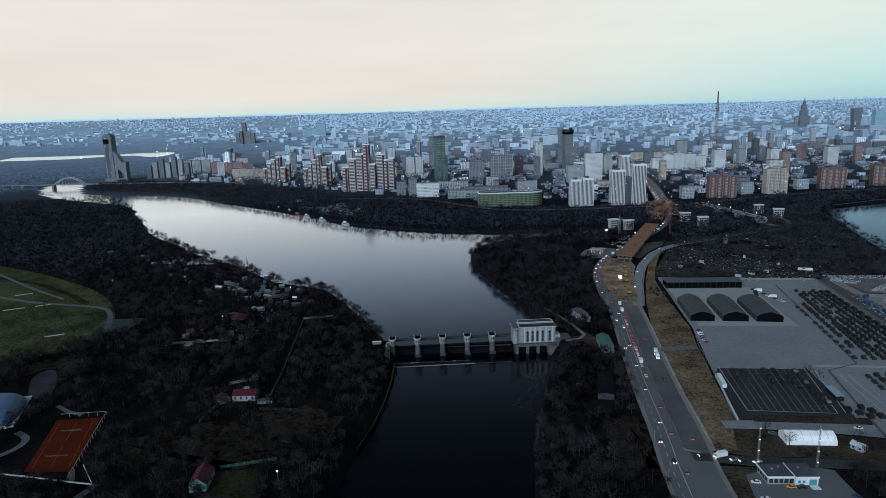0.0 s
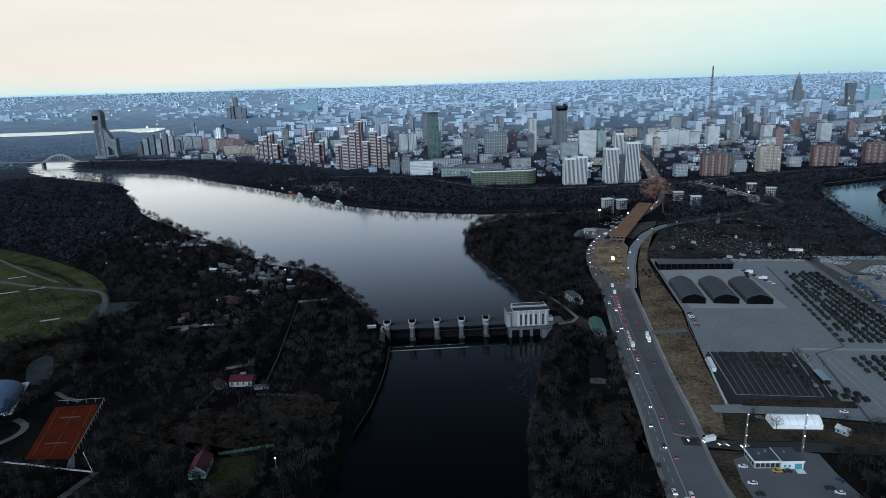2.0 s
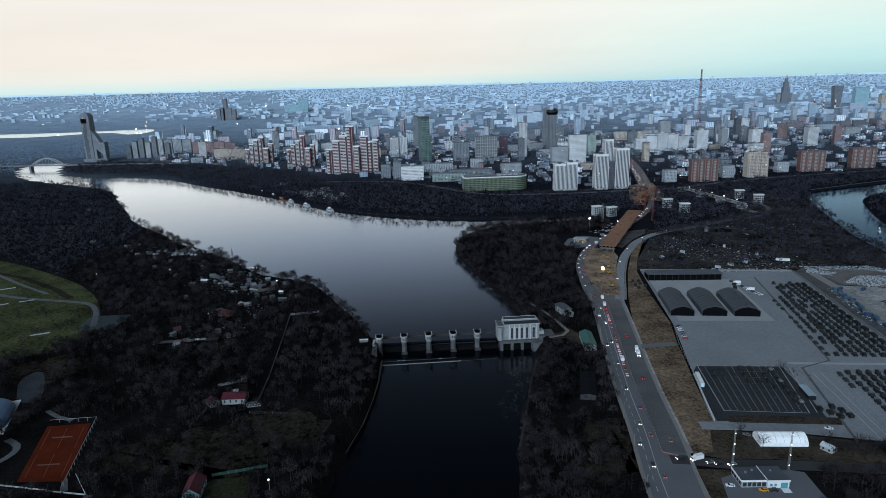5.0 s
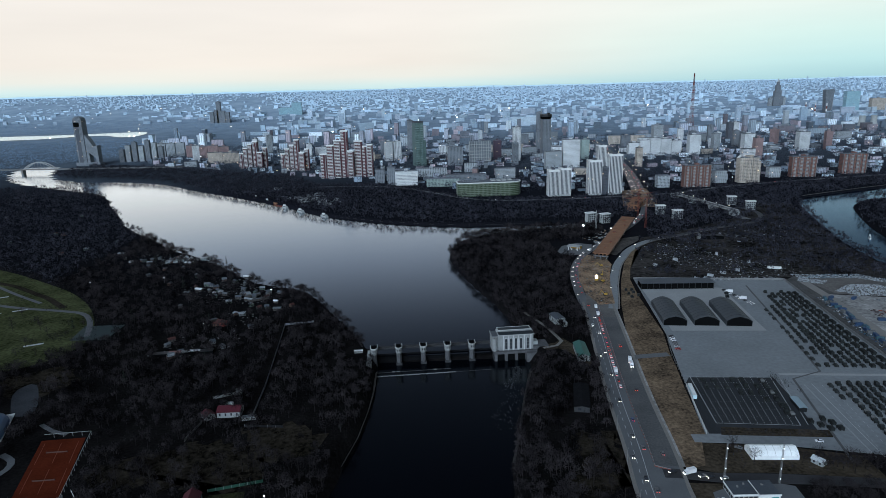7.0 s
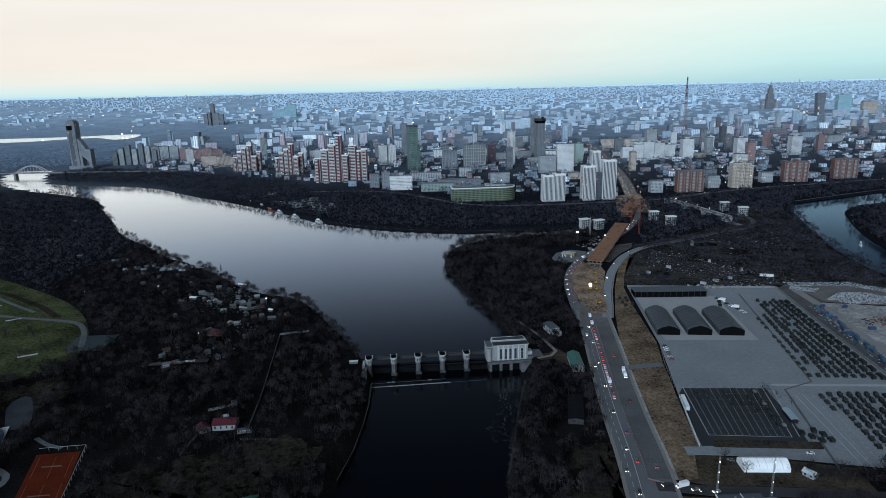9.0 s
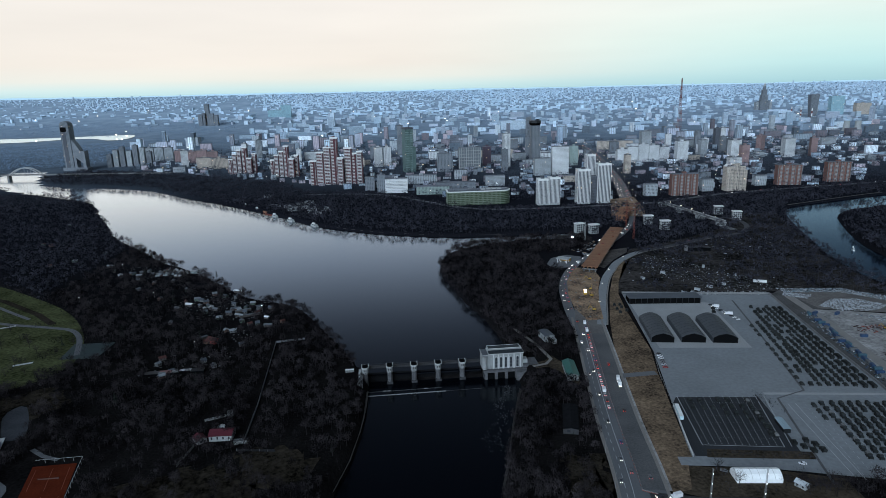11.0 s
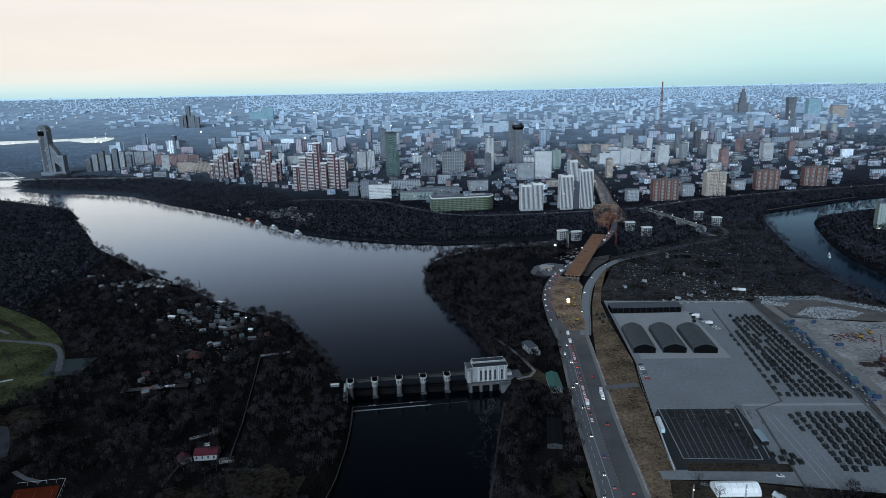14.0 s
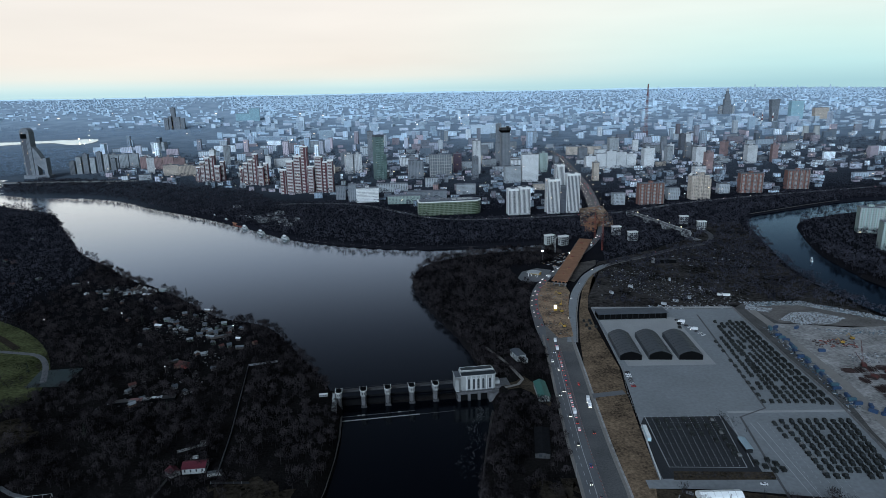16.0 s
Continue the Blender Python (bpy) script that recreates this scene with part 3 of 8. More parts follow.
flat("rubble_ground", smooth_line([(384, 632), (470, 628), (528, 566), (520, 548), (470, 560), (400, 582), (384, 600), (384, 632)], 15)[:-1], LAND + 0.06,
     mat("brown_trampled_ground", (0.07, 0.066, 0.062), 0.95, var=0.5, scale=0.06, fine=0.5, bump=0.3, tint=(0.11, 0.105, 0.10)), "brown trampled ground with rubble", "yard")
flat("scrub_ground", [(237, 700), (223.5, 653), (262, 652), (384, 641), (470, 629), (520, 580), (522, 640), (526, 700), (541, 780), (566, 850), (608, 975), (640, 1060), (560, 1060), (480, 945), (380, 880), (300, 840), (268, 775)], LAND + 0.05,
     mat("scrubby_brown_ground", (0.017, 0.0165, 0.0165), 0.95, var=0.6, scale=0.03, fine=0.25, bump=0.4, tint=(0.040, 0.0375, 0.036), spec=0.0, span=(0.75, 1.3)), "brown scrubby waste ground behind the depot", "ground")
flat("fence_strip", [(318, 302), (329, 345), (346, 415), (357, 488), (379, 608), (382, 628), (400, 642), (406, 580), (388, 566), (372, 470), (354, 400), (342, 340)], LAND + 0.08,
     mat("dusty_trampled_ground", (0.060, 0.060, 0.059), 0.95, var=0.6, scale=0.06, fine=0.5), "dusty grey strip along the depot fence", "yard")
setting("scrap_yard_lane", Mesh().strip([(345, 330), (372, 440), (392, 560), (398, 620)], 9, LAND + 0.2),
        mat("beige_haul_road", (0.19, 0.185, 0.175), 0.95, var=0.2, scale=0.1), "beige haul road through the yard", "road")
flat("construction_ground", [(166, 572), (182, 574), (193, 625), (206, 672), (220, 712), (222, 742), (203, 758), (190, 735), (177, 700), (167, 655), (162, 610)], LAND + 0.33, M_DIRT, "brown dug-over construction ground", "construction site")
flat("tent_ground", [(140, 302), (152, 295.8), (180, 293.4), (206, 289.4), (240, 283), (242, 305), (203, 318), (166, 324), (157, 326), (150, 303)], LAND + 0.105, M_MEADOW, "brown rough ground round the tent", "verge")
flat("site_access", [(150, 541), (171, 538), (181, 566), (186, 600), (184, 618), (167, 635), (160, 600), (154, 575)], LAND + 0.27, mat("dusty_asphalt", (0.11, 0.108, 0.105), 0.95, var=0.35, scale=0.06, fine=0.6), "dusty asphalt access to the construction site", "road")
flat("bridge_side_ground", [(222, 772), (238, 752), (262, 790), (292, 826), (300, 850), (268, 838)], LAND + 0.12, mat("grey_trampled_ground", (0.018, 0.017, 0.017), 0.95, var=0.6, scale=0.05, fine=0.4, bump=0.4, tint=(0.055, 0.050, 0.046)), "grey trampled ground beside the new bridge", "construction site")
flat("construction_ground_north", [(350, 1075), (405, 1060), (430, 1130), (455, 1260), (400, 1240)], LAND + 0.26, M_DIRT, "brown construction ground at the far bridgehead", "construction site")
flat("station_forecourt", [(174, 758), (200, 762), (218, 798), (224, 810), (206, 822), (182, 808), (170, 780)], LAND + 0.15, M_ASPH, "pale filling-station forecourt", "forecourt")
flat("powerhouse_yard", [(92, 480), (104, 484), (112, 494), (118, 478), (124, 442), (120, 436), (112, 462), (104, 472), (94, 470)], LAND + 0.1, M_MEADOW, "brown gravel yard beside the powerhouse", "yard")
setting("powerhouse_walk", Mesh().strip([(92, 474), (104, 478), (110, 487), (104, 520), (90, 560)], 3, LAND + 0.15), M_KERB, "pale concrete walk to the powerhouse", "path")
flat("office_forecourt", [(143, 279), (139, 262), (137, 235), (188, 235), (186.5, 263), (188, 281), (182, 283.6), (160, 285.4)], LAND + 0.12, M_ASPH, "grey asphalt forecourt with parked cars", "forecourt")
flat("junction_verge", [(131.8, 287), (133.8, 288), (130.6, 266), (129.8, 235), (127.4, 235), (128.6, 266)], LAND + 0.2, M_KERB, "pale gravel strip beside the junction", "verge")
flat("junction_meadow", [(133.8, 288), (146, 286.4), (160, 285.2), (143, 279), (139, 262), (137, 235), (129.8, 235), (130.6, 266)], LAND + 0.1, M_MEADOW, "brown rough grass between road and forecourt", "verge")
LAWN = [(-620, 830), (-524, 775), (-458, 728), (-385, 668), (-338, 610), (-306, 545), (-305, 497), (-345, 465), (-420, 470), (-560, 520)]
flat("lawn", smooth_line(LAWN + LAWN[:1], 20)[:-1], LAND + 0.10, M_GRASS, "dull green sports lawn among bare trees", "lawn")
for k, pl in enumerate(([(-640, 700), (-560, 690), (-438, 634), (-371, 613), (-343, 602), (-324, 578), (-307, 538)], [(-600, 800), (-470, 690), (-405, 640)],
                        [(-262, 346), (-252, 339), (-249, 330), (-253, 320), (-262, 312)], [(-258, 381), (-246, 372), (-234, 367)], [(-183, 287), (-189, 268), (-196, 240)])):
    setting(f"path_{k + 1}", Mesh().strip(smooth_line(pl, 8), (5, 4, 4, 3, 4)[k], LAND + 0.16), M_PATH, "pale gravel footpath", "path")
for a, b in (((-445, 604), (-428, 612)), ((-420, 616), (-408, 622)), ((-470, 660), (-455, 668)), ((-352, 520), (-338, 526))):
    setting("sand_strip", Mesh().strip([a, b], 3.0, LAND + 0.2), M_LINE, "pale sand strip in the lawn", "sand strip")
setting("lawn_ditch", Mesh().strip([(-600, 775), (-470, 706), (-405, 655), (-372, 622)], 7, LAND + 0.14), M_SOIL, "dark hedge ditch across the lawn", "ditch")
flat("hard_court", [(-322, 565), (-285, 566), (-286, 528), (-318, 530)], LAND + 0.12, mat("dark_teal_court", (0.018, 0.032, 0.034), 0.8, var=0.2, scale=0.1), "dark teal fenced hard court", "sports court")
flat("clearing", smooth_line([(-286, 394), (-304, 426), (-304, 440), (-296, 442), (-277, 410), (-274, 394), (-286, 394)], 6)[:-1], LAND + 0.12, mat("damp_grey_gravel", (0.040, 0.044, 0.050), 0.95, var=0.35, scale=0.1, fine=0.8, spec=0.0), "pale gravel clearing among trees", "clearing")
MEADOWS = [[(-196, 330), (-150, 350), (-110, 335), (-100, 300), (-150, 305), (-190, 310)], [(-120, 366), (-95, 368), (-70, 350), (-80, 325), (-112, 332)], [(-122, 296), (-104, 294), (-98, 270), (-118, 262)],
           [(-330, 455), (-290, 470), (-270, 440), (-300, 420)], [(84, 318), (87, 341), (110, 340), (109, 327), (103, 300), (99, 285), (70, 281)]]
for pl in MEADOWS:
    ragged = [(x + 3.0 * math.sin(x * 0.9 + y * 0.31) + 2 * math.sin(y * 1.7), y + 3.5 * math.sin(y * 0.8 - x * 0.37) + 2 * math.sin(x * 2.1)) for x, y in smooth_line(pl + pl[:1], 3)[:-1]]
    flat("meadow", ragged, LAND + 0.06, mat("dull_rough_meadow", (0.0085, 0.0078, 0.0068), 0.95, var=0.6, scale=0.09, fine=0.4, tint=(0.026, 0.0222, 0.0172), spec=0.0, span=(0.75, 1.3)), "bleached brown rough meadow among bare trees", "meadow")
flat("planted_strip", [(173, 333), (237, 325), (241, 333), (177, 342)], LAND + 0.19, M_MEADOW, "brown planted strip below the parking field", "verge")
setting("verge_edge", Mesh().strip(offset_line([p for p in ROAD_MAIN if p[1] > 304], -15.7), 1.8, LAND + 0.16), M_PALEG, "dusty pale edge of the verge", "verge")
flat("garden_lawn", [(-124, 296), (-104, 298), (-100, 270), (-122, 262)], LAND + 0.13, mat("mossy_garden", (0.010, 0.013, 0.007), 0.95, var=0.6, scale=0.06, fine=0.5, tint=(0.030, 0.033, 0.016), spec=0.0), "dull green garden lawn", "lawn")

# ---- places of the garden houses ----
grng = random.Random(21)
SPOTS = [(-408, 834), (-377, 789), (-365, 801), (-325, 790), (-282, 790), (-346, 772), (-256, 652), (-248, 664), (-240, 679), (-225, 639), (-212, 647), (-183, 625), (-180, 662), (-204, 619),
         (-151, 613), (-147, 594), (-163, 545), (-197, 555), (-213, 487), (-204, 685), (-184, 693), (-232, 700), (-270, 720), (-300, 760), (-250, 610), (-180, 580), (-225, 520), (-175, 500), (-290, 690), (-330, 730)]
for cx, cy, k in ((-185, 645, 14), (-235, 668, 9), (-310, 800, 12), (-165, 590, 6), (-370, 815, 6), (-215, 500, 4)):
    SPOTS += [(cx + grng.gauss(0, 17), cy + grng.gauss(0, 15)) for _ in range(k)]
SPOTS += [(grng.uniform(-760, -420), grng.uniform(850, 1350)) for _ in range(22)]
# bright-roofed garden houses, each at its place: x, y, width, depth, turn
BRIGHT = [(-377, 792, 7, 10, 30), (-411, 841, 5, 12, 80), (-258, 654, 6, 9, 60), (-249, 665, 6, 11, 70), (-228, 649, 4, 5, 20), (-215, 646, 5, 9, 60), (-207, 707, 3, 14, 70),
          (-185, 624, 3, 13, 65), (-149, 592, 6, 10, 88), (-155, 614, 3, 6, 70), (-222, 652, 6, 7, 10), (-236, 660, 4, 6, 40), (-300, 780, 8, 12, 75), (-352, 789, 5, 10, 80), (-395, 815, 4, 7, 20)]

# ---- woods ----
M_TUFT = mat("bleached_grass_tufts", (0.022, 0.019, 0.015), 0.95, var=0.6, scale=0.08, fine=0.6, tint=(0.045, 0.037, 0.028), spec=0.05)
rng = np.random.default_rng(7)


def twig_tree(height, spread, n, seed, thick=1.0):
    """Corners and triangles of one bare tree: trunk, and clumps of twigs that spread outwards from the limbs' ends."""
    r = np.random.default_rng(seed)
    V, T = [], []

    def blade(p, q, side, w):
        side = side / (np.linalg.norm(side) + 1e-9) * w
        k = len(V)
        V.extend([p - side, p + side, q])
        T.append((k, k + 1, k + 2))

    for a in (0, 2.1, 4.2):
        b = np.array([math.cos(a), math.sin(a), 0]) * min(0.22, 0.13 * thick)
        c = np.array([math.cos(a + 2.1), math.sin(a + 2.1), 0]) * min(0.22, 0.13 * thick)
        k = len(V)
        V.extend([b, c, np.array([0, 0, height * 0.55])])
        T.append((k, k + 1, k + 2))
    heart = np.array([0, 0, height * 0.52])
    clumps = max(3, min(9, n // 12))
    for j in range(clumps):
        a = j * 2.4 + r.random() * 0.9
        rise = -0.25 + 1.2 * (j + 0.5) / clumps
        out = math.sqrt(max(0.08, 1 - min(0.95, rise * rise))) * r.uniform(0.5, 0.8)
        c = np.array([math.cos(a) * spread * out, math.sin(a) * spread * out, height * (0.60 + 0.26 * rise)])
        rc = spread * r.uniform(0.34, 0.52)
        if n > 60:
            blade(heart * 0.7, c, np.cross(c - heart, [0.3, 0.2, 1.0]), 0.08)
        for _ in range(n // clumps):
            u = r.normal(size=3)
            u = u / np.linalg.norm(u) * r.random() ** 0.35
            q = c + u * np.array([rc, rc, rc * 0.9])
            o = u * 0.7 + (q - heart) / spread * 0.7 + np.array([0, 0, 0.35]) + r.normal(size=3) * 0.25
            o = o / (np.linalg.norm(o) + 1e-9)
            d = r.normal(size=3) + o * 0.75 + np.array([0, 0, 0.35])
            d = d / np.linalg.norm(d) * height * (0.06 + 0.075 * r.random())
            blade(q - d * 0.6, q + d * 0.4, np.cross(d, o), (0.055 + 0.10 * r.random()) * thick)
    return np.array(V), np.array(T)


def scatter(kinds, pts, base, name, m, label, sizes=(0.75, 1.25), grow=None):
    """Joins many trees of a wood into one mesh."""
    if not len(pts):
        return None
    V, T, k = [], [], 0
    grow = np.ones(len(pts)) if grow is None else grow
    for (x, y), z, g in zip(pts, base, grow):
        v, t = kinds[rng.integers(len(kinds))]
        a, s = rng.random() * 6.283, rng.uniform(*sizes) * g
        c, n = math.cos(a) * s, math.sin(a) * s
        w = np.empty_like(v)
        w[:, 0], w[:, 1], w[:, 2] = v[:, 0] * c - v[:, 1] * n + x, v[:, 0] * n + v[:, 1] * c + y, v[:, 2] * s * rng.uniform(0.85, 1.15) + z
        V.append(w)
        T.append(t + k)
        k += len(v)
    return tagged(new(name, fast_mesh(name, np.concatenate(V), np.concatenate(T), m)), label, "trees", kind="stuff")


CLEAR = [VERGE, YARD, [(140, 302), (206, 290), (214, 303), (330, 280), (330, 345), (160, 335)], [(128, 310), (128, 235), (190, 235), (190, 284), (208, 292), (170, 296)], [(-262, 300), (-184, 284), (-198, 310), (-214, 372), (-256, 370)],
         [(-320, 340), (-272, 335), (-272, 400), (-320, 410)], [(160, 565), (186, 570), (236, 745), (330, 880), (340, 960), (300, 970), (200, 765), (165, 660)],
         [(165, 750), (235, 745), (240, 835), (165, 830)], [(83, 455), (100, 452), (140, 440), (140, 470), (118, 492), (84, 490)], [(108, 512), (128, 512), (128, 545), (108, 545)],
         LAWN, [(-322, 565), (-285, 566), (-286, 528), (-318, 530)], [(345, 330), (400, 300), (470, 350), (525, 470), (525, 570), (470, 628), (384, 640)], [(88, 358), (104, 358), (114, 408), (97, 409)], [(-290, 392), (-308, 428), (-306, 444), (-293, 445), (-274, 410), (-273, 392)], [(-50, 455), (-70, 455), (-70, 490), (-50, 490)]]
LINES = [(ROAD_MAIN, 16.5), ([(-120, 378), (-122, 426), (-128, 497), (-132, 554), (-107, 559)], 5.5), (ROAD_OLD, 8), (ROAD_BEND, 8), (AVENUE, 16), (CROSS_ROAD, 7), (GATE_ROAD, 6), (EMBANK, 9)]


def free(x, y, bank=1.0):
    ok = np.ones(x.shape, bool)
    for poly, _ in WATERS:
        ok &= signed(x, y, poly) > bank
    for poly in CLEAR:
        ok &= ~inside(x, y, poly)
    for line, d in LINES:
        ok &= edge_distance(x, y, line, False) > d
    near_house = (x < -120) & (y > 440)
    for hx_, hy_, *_ in SPOTS + BRIGHT:
        ok &= ~(near_house & (np.hypot(x - hx_, (y - hy_ + 3) * 0.7) < 6.5))
    return ok


def wood_points(poly, gap, thin=None, bank=1.0):
    """Jittered places inside a plan."""
    xs, ys = [p[0] for p in poly], [p[1] for p in poly]
    X, Y = np.meshgrid(np.arange(min(xs), max(xs), gap), np.arange(min(ys), max(ys), gap))
    X, Y = X.ravel() + rng.uniform(-0.6, 0.6, X.size) * gap, Y.ravel() + rng.uniform(-0.6, 0.6, X.size) * gap
    k = inside(X, Y, poly)
    X, Y = X[k], Y[k]
    k = free(X, Y, bank)
    if thin is not None:
        k &= rng.random(X.size) < thin(X, Y)
    X, Y = X[k], Y[k]
    return np.stack([X, Y], 1), ground_height(X, Y) - 0.2


GARDENS = [(-420, 850), (-300, 850), (-140, 700), (-130, 540), (-170, 470), (-260, 460), (-300, 600), (-420, 760)]


def left_density(x, y):
    n = np.sin(x * 0.045 + 0.7) * np.sin(y * 0.038 + 0.4) + 0.6 * np.sin(x * 0.11 + y * 0.07)
    d = np.where(n > -0.2, 0.95, 0.5)
    d = np.where(inside(x, y, GARDENS), 0.56, d)
    near_open = (y < 385) & (x > -200) & (x < -70)
    d = np.where(near_open, d * 0.6, d)
    for pl in MEADOWS:
        d = np.where(inside(x, y, pl), 0.2, d)
    return np.where(edge_distance(x, y, RIVER_UP) < 28, 1.0, d)


NEARK = [twig_tree(h, s, 198, i, 1.75) for i, (h, s) in enumerate([(9, 3.6), (10.5, 4.1), (8, 4.0), (11.5, 3.9), (7, 3.2), (10, 4.6)])]
MIDK = [twig_tree(h, s, 42, 20 + i, 6.4) for i, (h, s) in enumerate([(12, 4.8), (14, 5.4), (10, 4.8), (13, 4.6)])]
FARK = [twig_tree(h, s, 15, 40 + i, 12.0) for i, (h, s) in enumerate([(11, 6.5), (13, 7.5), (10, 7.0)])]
WOODS = [
    ("wood_near_left", [(-420, 150), (-40, 150), (-40, 480), (-100, 680), (-260, 860), (-420, 1000)], 6.3, NEARK, left_density),
    ("wood_left", [(-1000, 150), (-420, 150), (-420, 1010), (-620, 1340), (-740, 1500), (-1000, 1500)], 9.4, MIDK, lambda x, y: np.where(y < 500, 0.6, 0.9)),
    ("wood_right_bank", [(38, 200), (104, 200), (165, 560), (210, 760), (260, 860), (262, 935), (20, 935), (20, 600), (55, 480), (40, 290)], 5.8, NEARK, lambda x, y: np.where((y < 360) & (x > 70), 0.35, 0.97)),
    ("wood_far_bank", [(-1050, 1640), (-640, 1440), (-150, 970), (330, 930), (420, 1160), (230, 1150), (90, 1180), (-60, 1370), (-240, 1430), (-330, 1600), (-620, 1800), (-1000, 1980)], 9.0, MIDK, None),
    ("wood_yards", [(240, 640), (400, 640), (530, 560), (640, 480), (690, 1130), (600, 1220), (420, 1160), (330, 950), (265, 790)], 8.0, MIDK,
     lambda x, y: np.where((y < 800) & (x < 430), 0.30 + 0.3 * np.sin(x * 0.06) * np.sin(y * 0.05 + x * 0.02), 0.85)),
    ("wood_east_bank", [(600, 640), (760, 480), (1050, 700), (1500, 1180), (860, 1112), (748, 1056), (678, 950), (632, 845), (606, 760)], 10.5, MIDK, None),
    ("wood_north_bank", [(690, 1120), (1000, 1225), (1600, 1260), (1600, 1420), (900, 1310), (600, 1225)], 9.0, MIDK, None),
    ("wood_near_right", [(160, 225), (380, 225), (420, 300), (330, 310), (205, 322), (160, 325)], 6.0, NEARK, lambda x, y: 0.75 + 0 * x),
    ("wood_fence_strip", [(160, 318), (240, 314), (240, 334), (162, 342)], 5.0, NEARK, lambda x, y: 0.55 + 0 * x),
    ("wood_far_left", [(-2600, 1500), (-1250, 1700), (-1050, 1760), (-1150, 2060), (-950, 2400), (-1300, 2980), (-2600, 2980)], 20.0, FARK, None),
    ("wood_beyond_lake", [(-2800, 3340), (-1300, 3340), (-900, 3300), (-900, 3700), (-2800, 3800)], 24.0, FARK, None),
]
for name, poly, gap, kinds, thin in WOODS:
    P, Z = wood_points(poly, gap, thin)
    scatter(kinds, P, Z, name, M_TWIGFAR if kinds is FARK else M_TWIGMID if kinds is MIDK else M_TWIG, "bare leafless early-spring woodland, dense, grey-brown with painted haze when far")
TUFTS = [twig_tree(0.9, 1.1, 22, 70 + i, 1.6) for i in range(3)]
tp, tz = [], []
for pl in MEADOWS:
    P, Z = wood_points(pl, 2.2, lambda x, y: 0.35 + 0.3 * np.sin(x * 0.21) * np.sin(y * 0.17))
    tp.append(P)
    tz.append(Z)
scatter(TUFTS, np.concatenate(tp), np.concatenate(tz), "rough_grass", M_TUFT, "tufts of bleached rough grass", (0.6, 1.5))
# undergrowth: low scrub below the near woods
SCRUB = [twig_tree(2.6, 2.2, 26, 60 + i, 1.3) for i in range(3)]
for name, poly, gap in (("scrub_left", WOODS[0][1], 7.5), ("scrub_right", WOODS[2][1], 6.5)):
    P, Z = wood_points(poly, gap, None, 1.0)
    scatter(SCRUB, P, Z, name, M_TWIG, "low leafless scrub on the woodland floor")

bush = []
for x, y, k in ((-351, 529, 7), (-335, 538, 6), (-342, 575, 4), (-386, 620, 5), (-381, 584, 5), (-371, 618, 5), (-347, 510, 5), (-317, 496, 6), (-308, 508, 6), (-330, 543, 6), (-430, 650, 5), (-395, 500, 8), (-410, 560, 6), (244, 396, 3), (243, 402, 2), (247, 388, 2)):
    bush += [(x + rng.normal() * 3.0, y + rng.normal() * 3.5) for _ in range(k * 2)]
ring = smooth_line(LAWN + LAWN[:1], 5)
for off in (1.5, 4.0):
    bush += [(x + rng.normal() * 2.5, y + rng.normal() * 2.5) for x, y in offset_line(ring, off) + offset_line(ring, -off * 0.5) if rng.random() < 0.55]
scatter(SCRUB, np.array(bush), np.full(len(bush), LAND), "bushes", M_TWIG, "dark leafless bushes on the lawn", (1.1, 2.0))
strip = [(173 + 64 * t + rng.normal(), 337 - 8 * t + rng.normal() * 2.5) for t in rng.random(90)]
scatter(SCRUB, np.array(strip), np.full(len(strip), LAND), "hedge", M_TWIGMID, "low bare hedge below the parking field", (0.5, 1.0))

rough = [(166 + 72 * t + rng.normal(), 322 - 12 * t - rng.random() * 22) for t in rng.random(70)]
rough = [(x, y) for x, y in rough if not (176 < x < 212 and 302 < y < 320)]
scatter(SCRUB, np.array(rough), np.full(len(rough), LAND), "tent_scrub", M_TWIGMID, "low bare scrub round the tent", (0.6, 1.4))

# ---- dam and powerhouse ----
DAM = pose(-46, 473, 0, 0, 0, 2.6)


def arch_poly(x, z0, w, h, n=7):
    """Front outline of a round-headed window."""
    r = w / 2
    pts = [(x - r, z0), (x + r, z0)]
    pts += [(x + r * math.cos(math.pi * i / n), z0 + h - r + r * math.sin(math.pi * i / n)) for i in range(n + 1)]
    return pts


def front_prism(poly, y0, y1):
    """A solid with an outline in x and z, between two depths."""
    n = len(poly)
    vs = [(x, y0, z) for x, z in poly] + [(x, y1, z) for x, z in poly]
    fs = [tuple(range(n)), tuple(range(2 * n - 1, n - 1, -1))] + [(i, n + i, n + (i + 1) % n, (i + 1) % n) for i in range(n)]
    return Mesh().add(vs, fs)


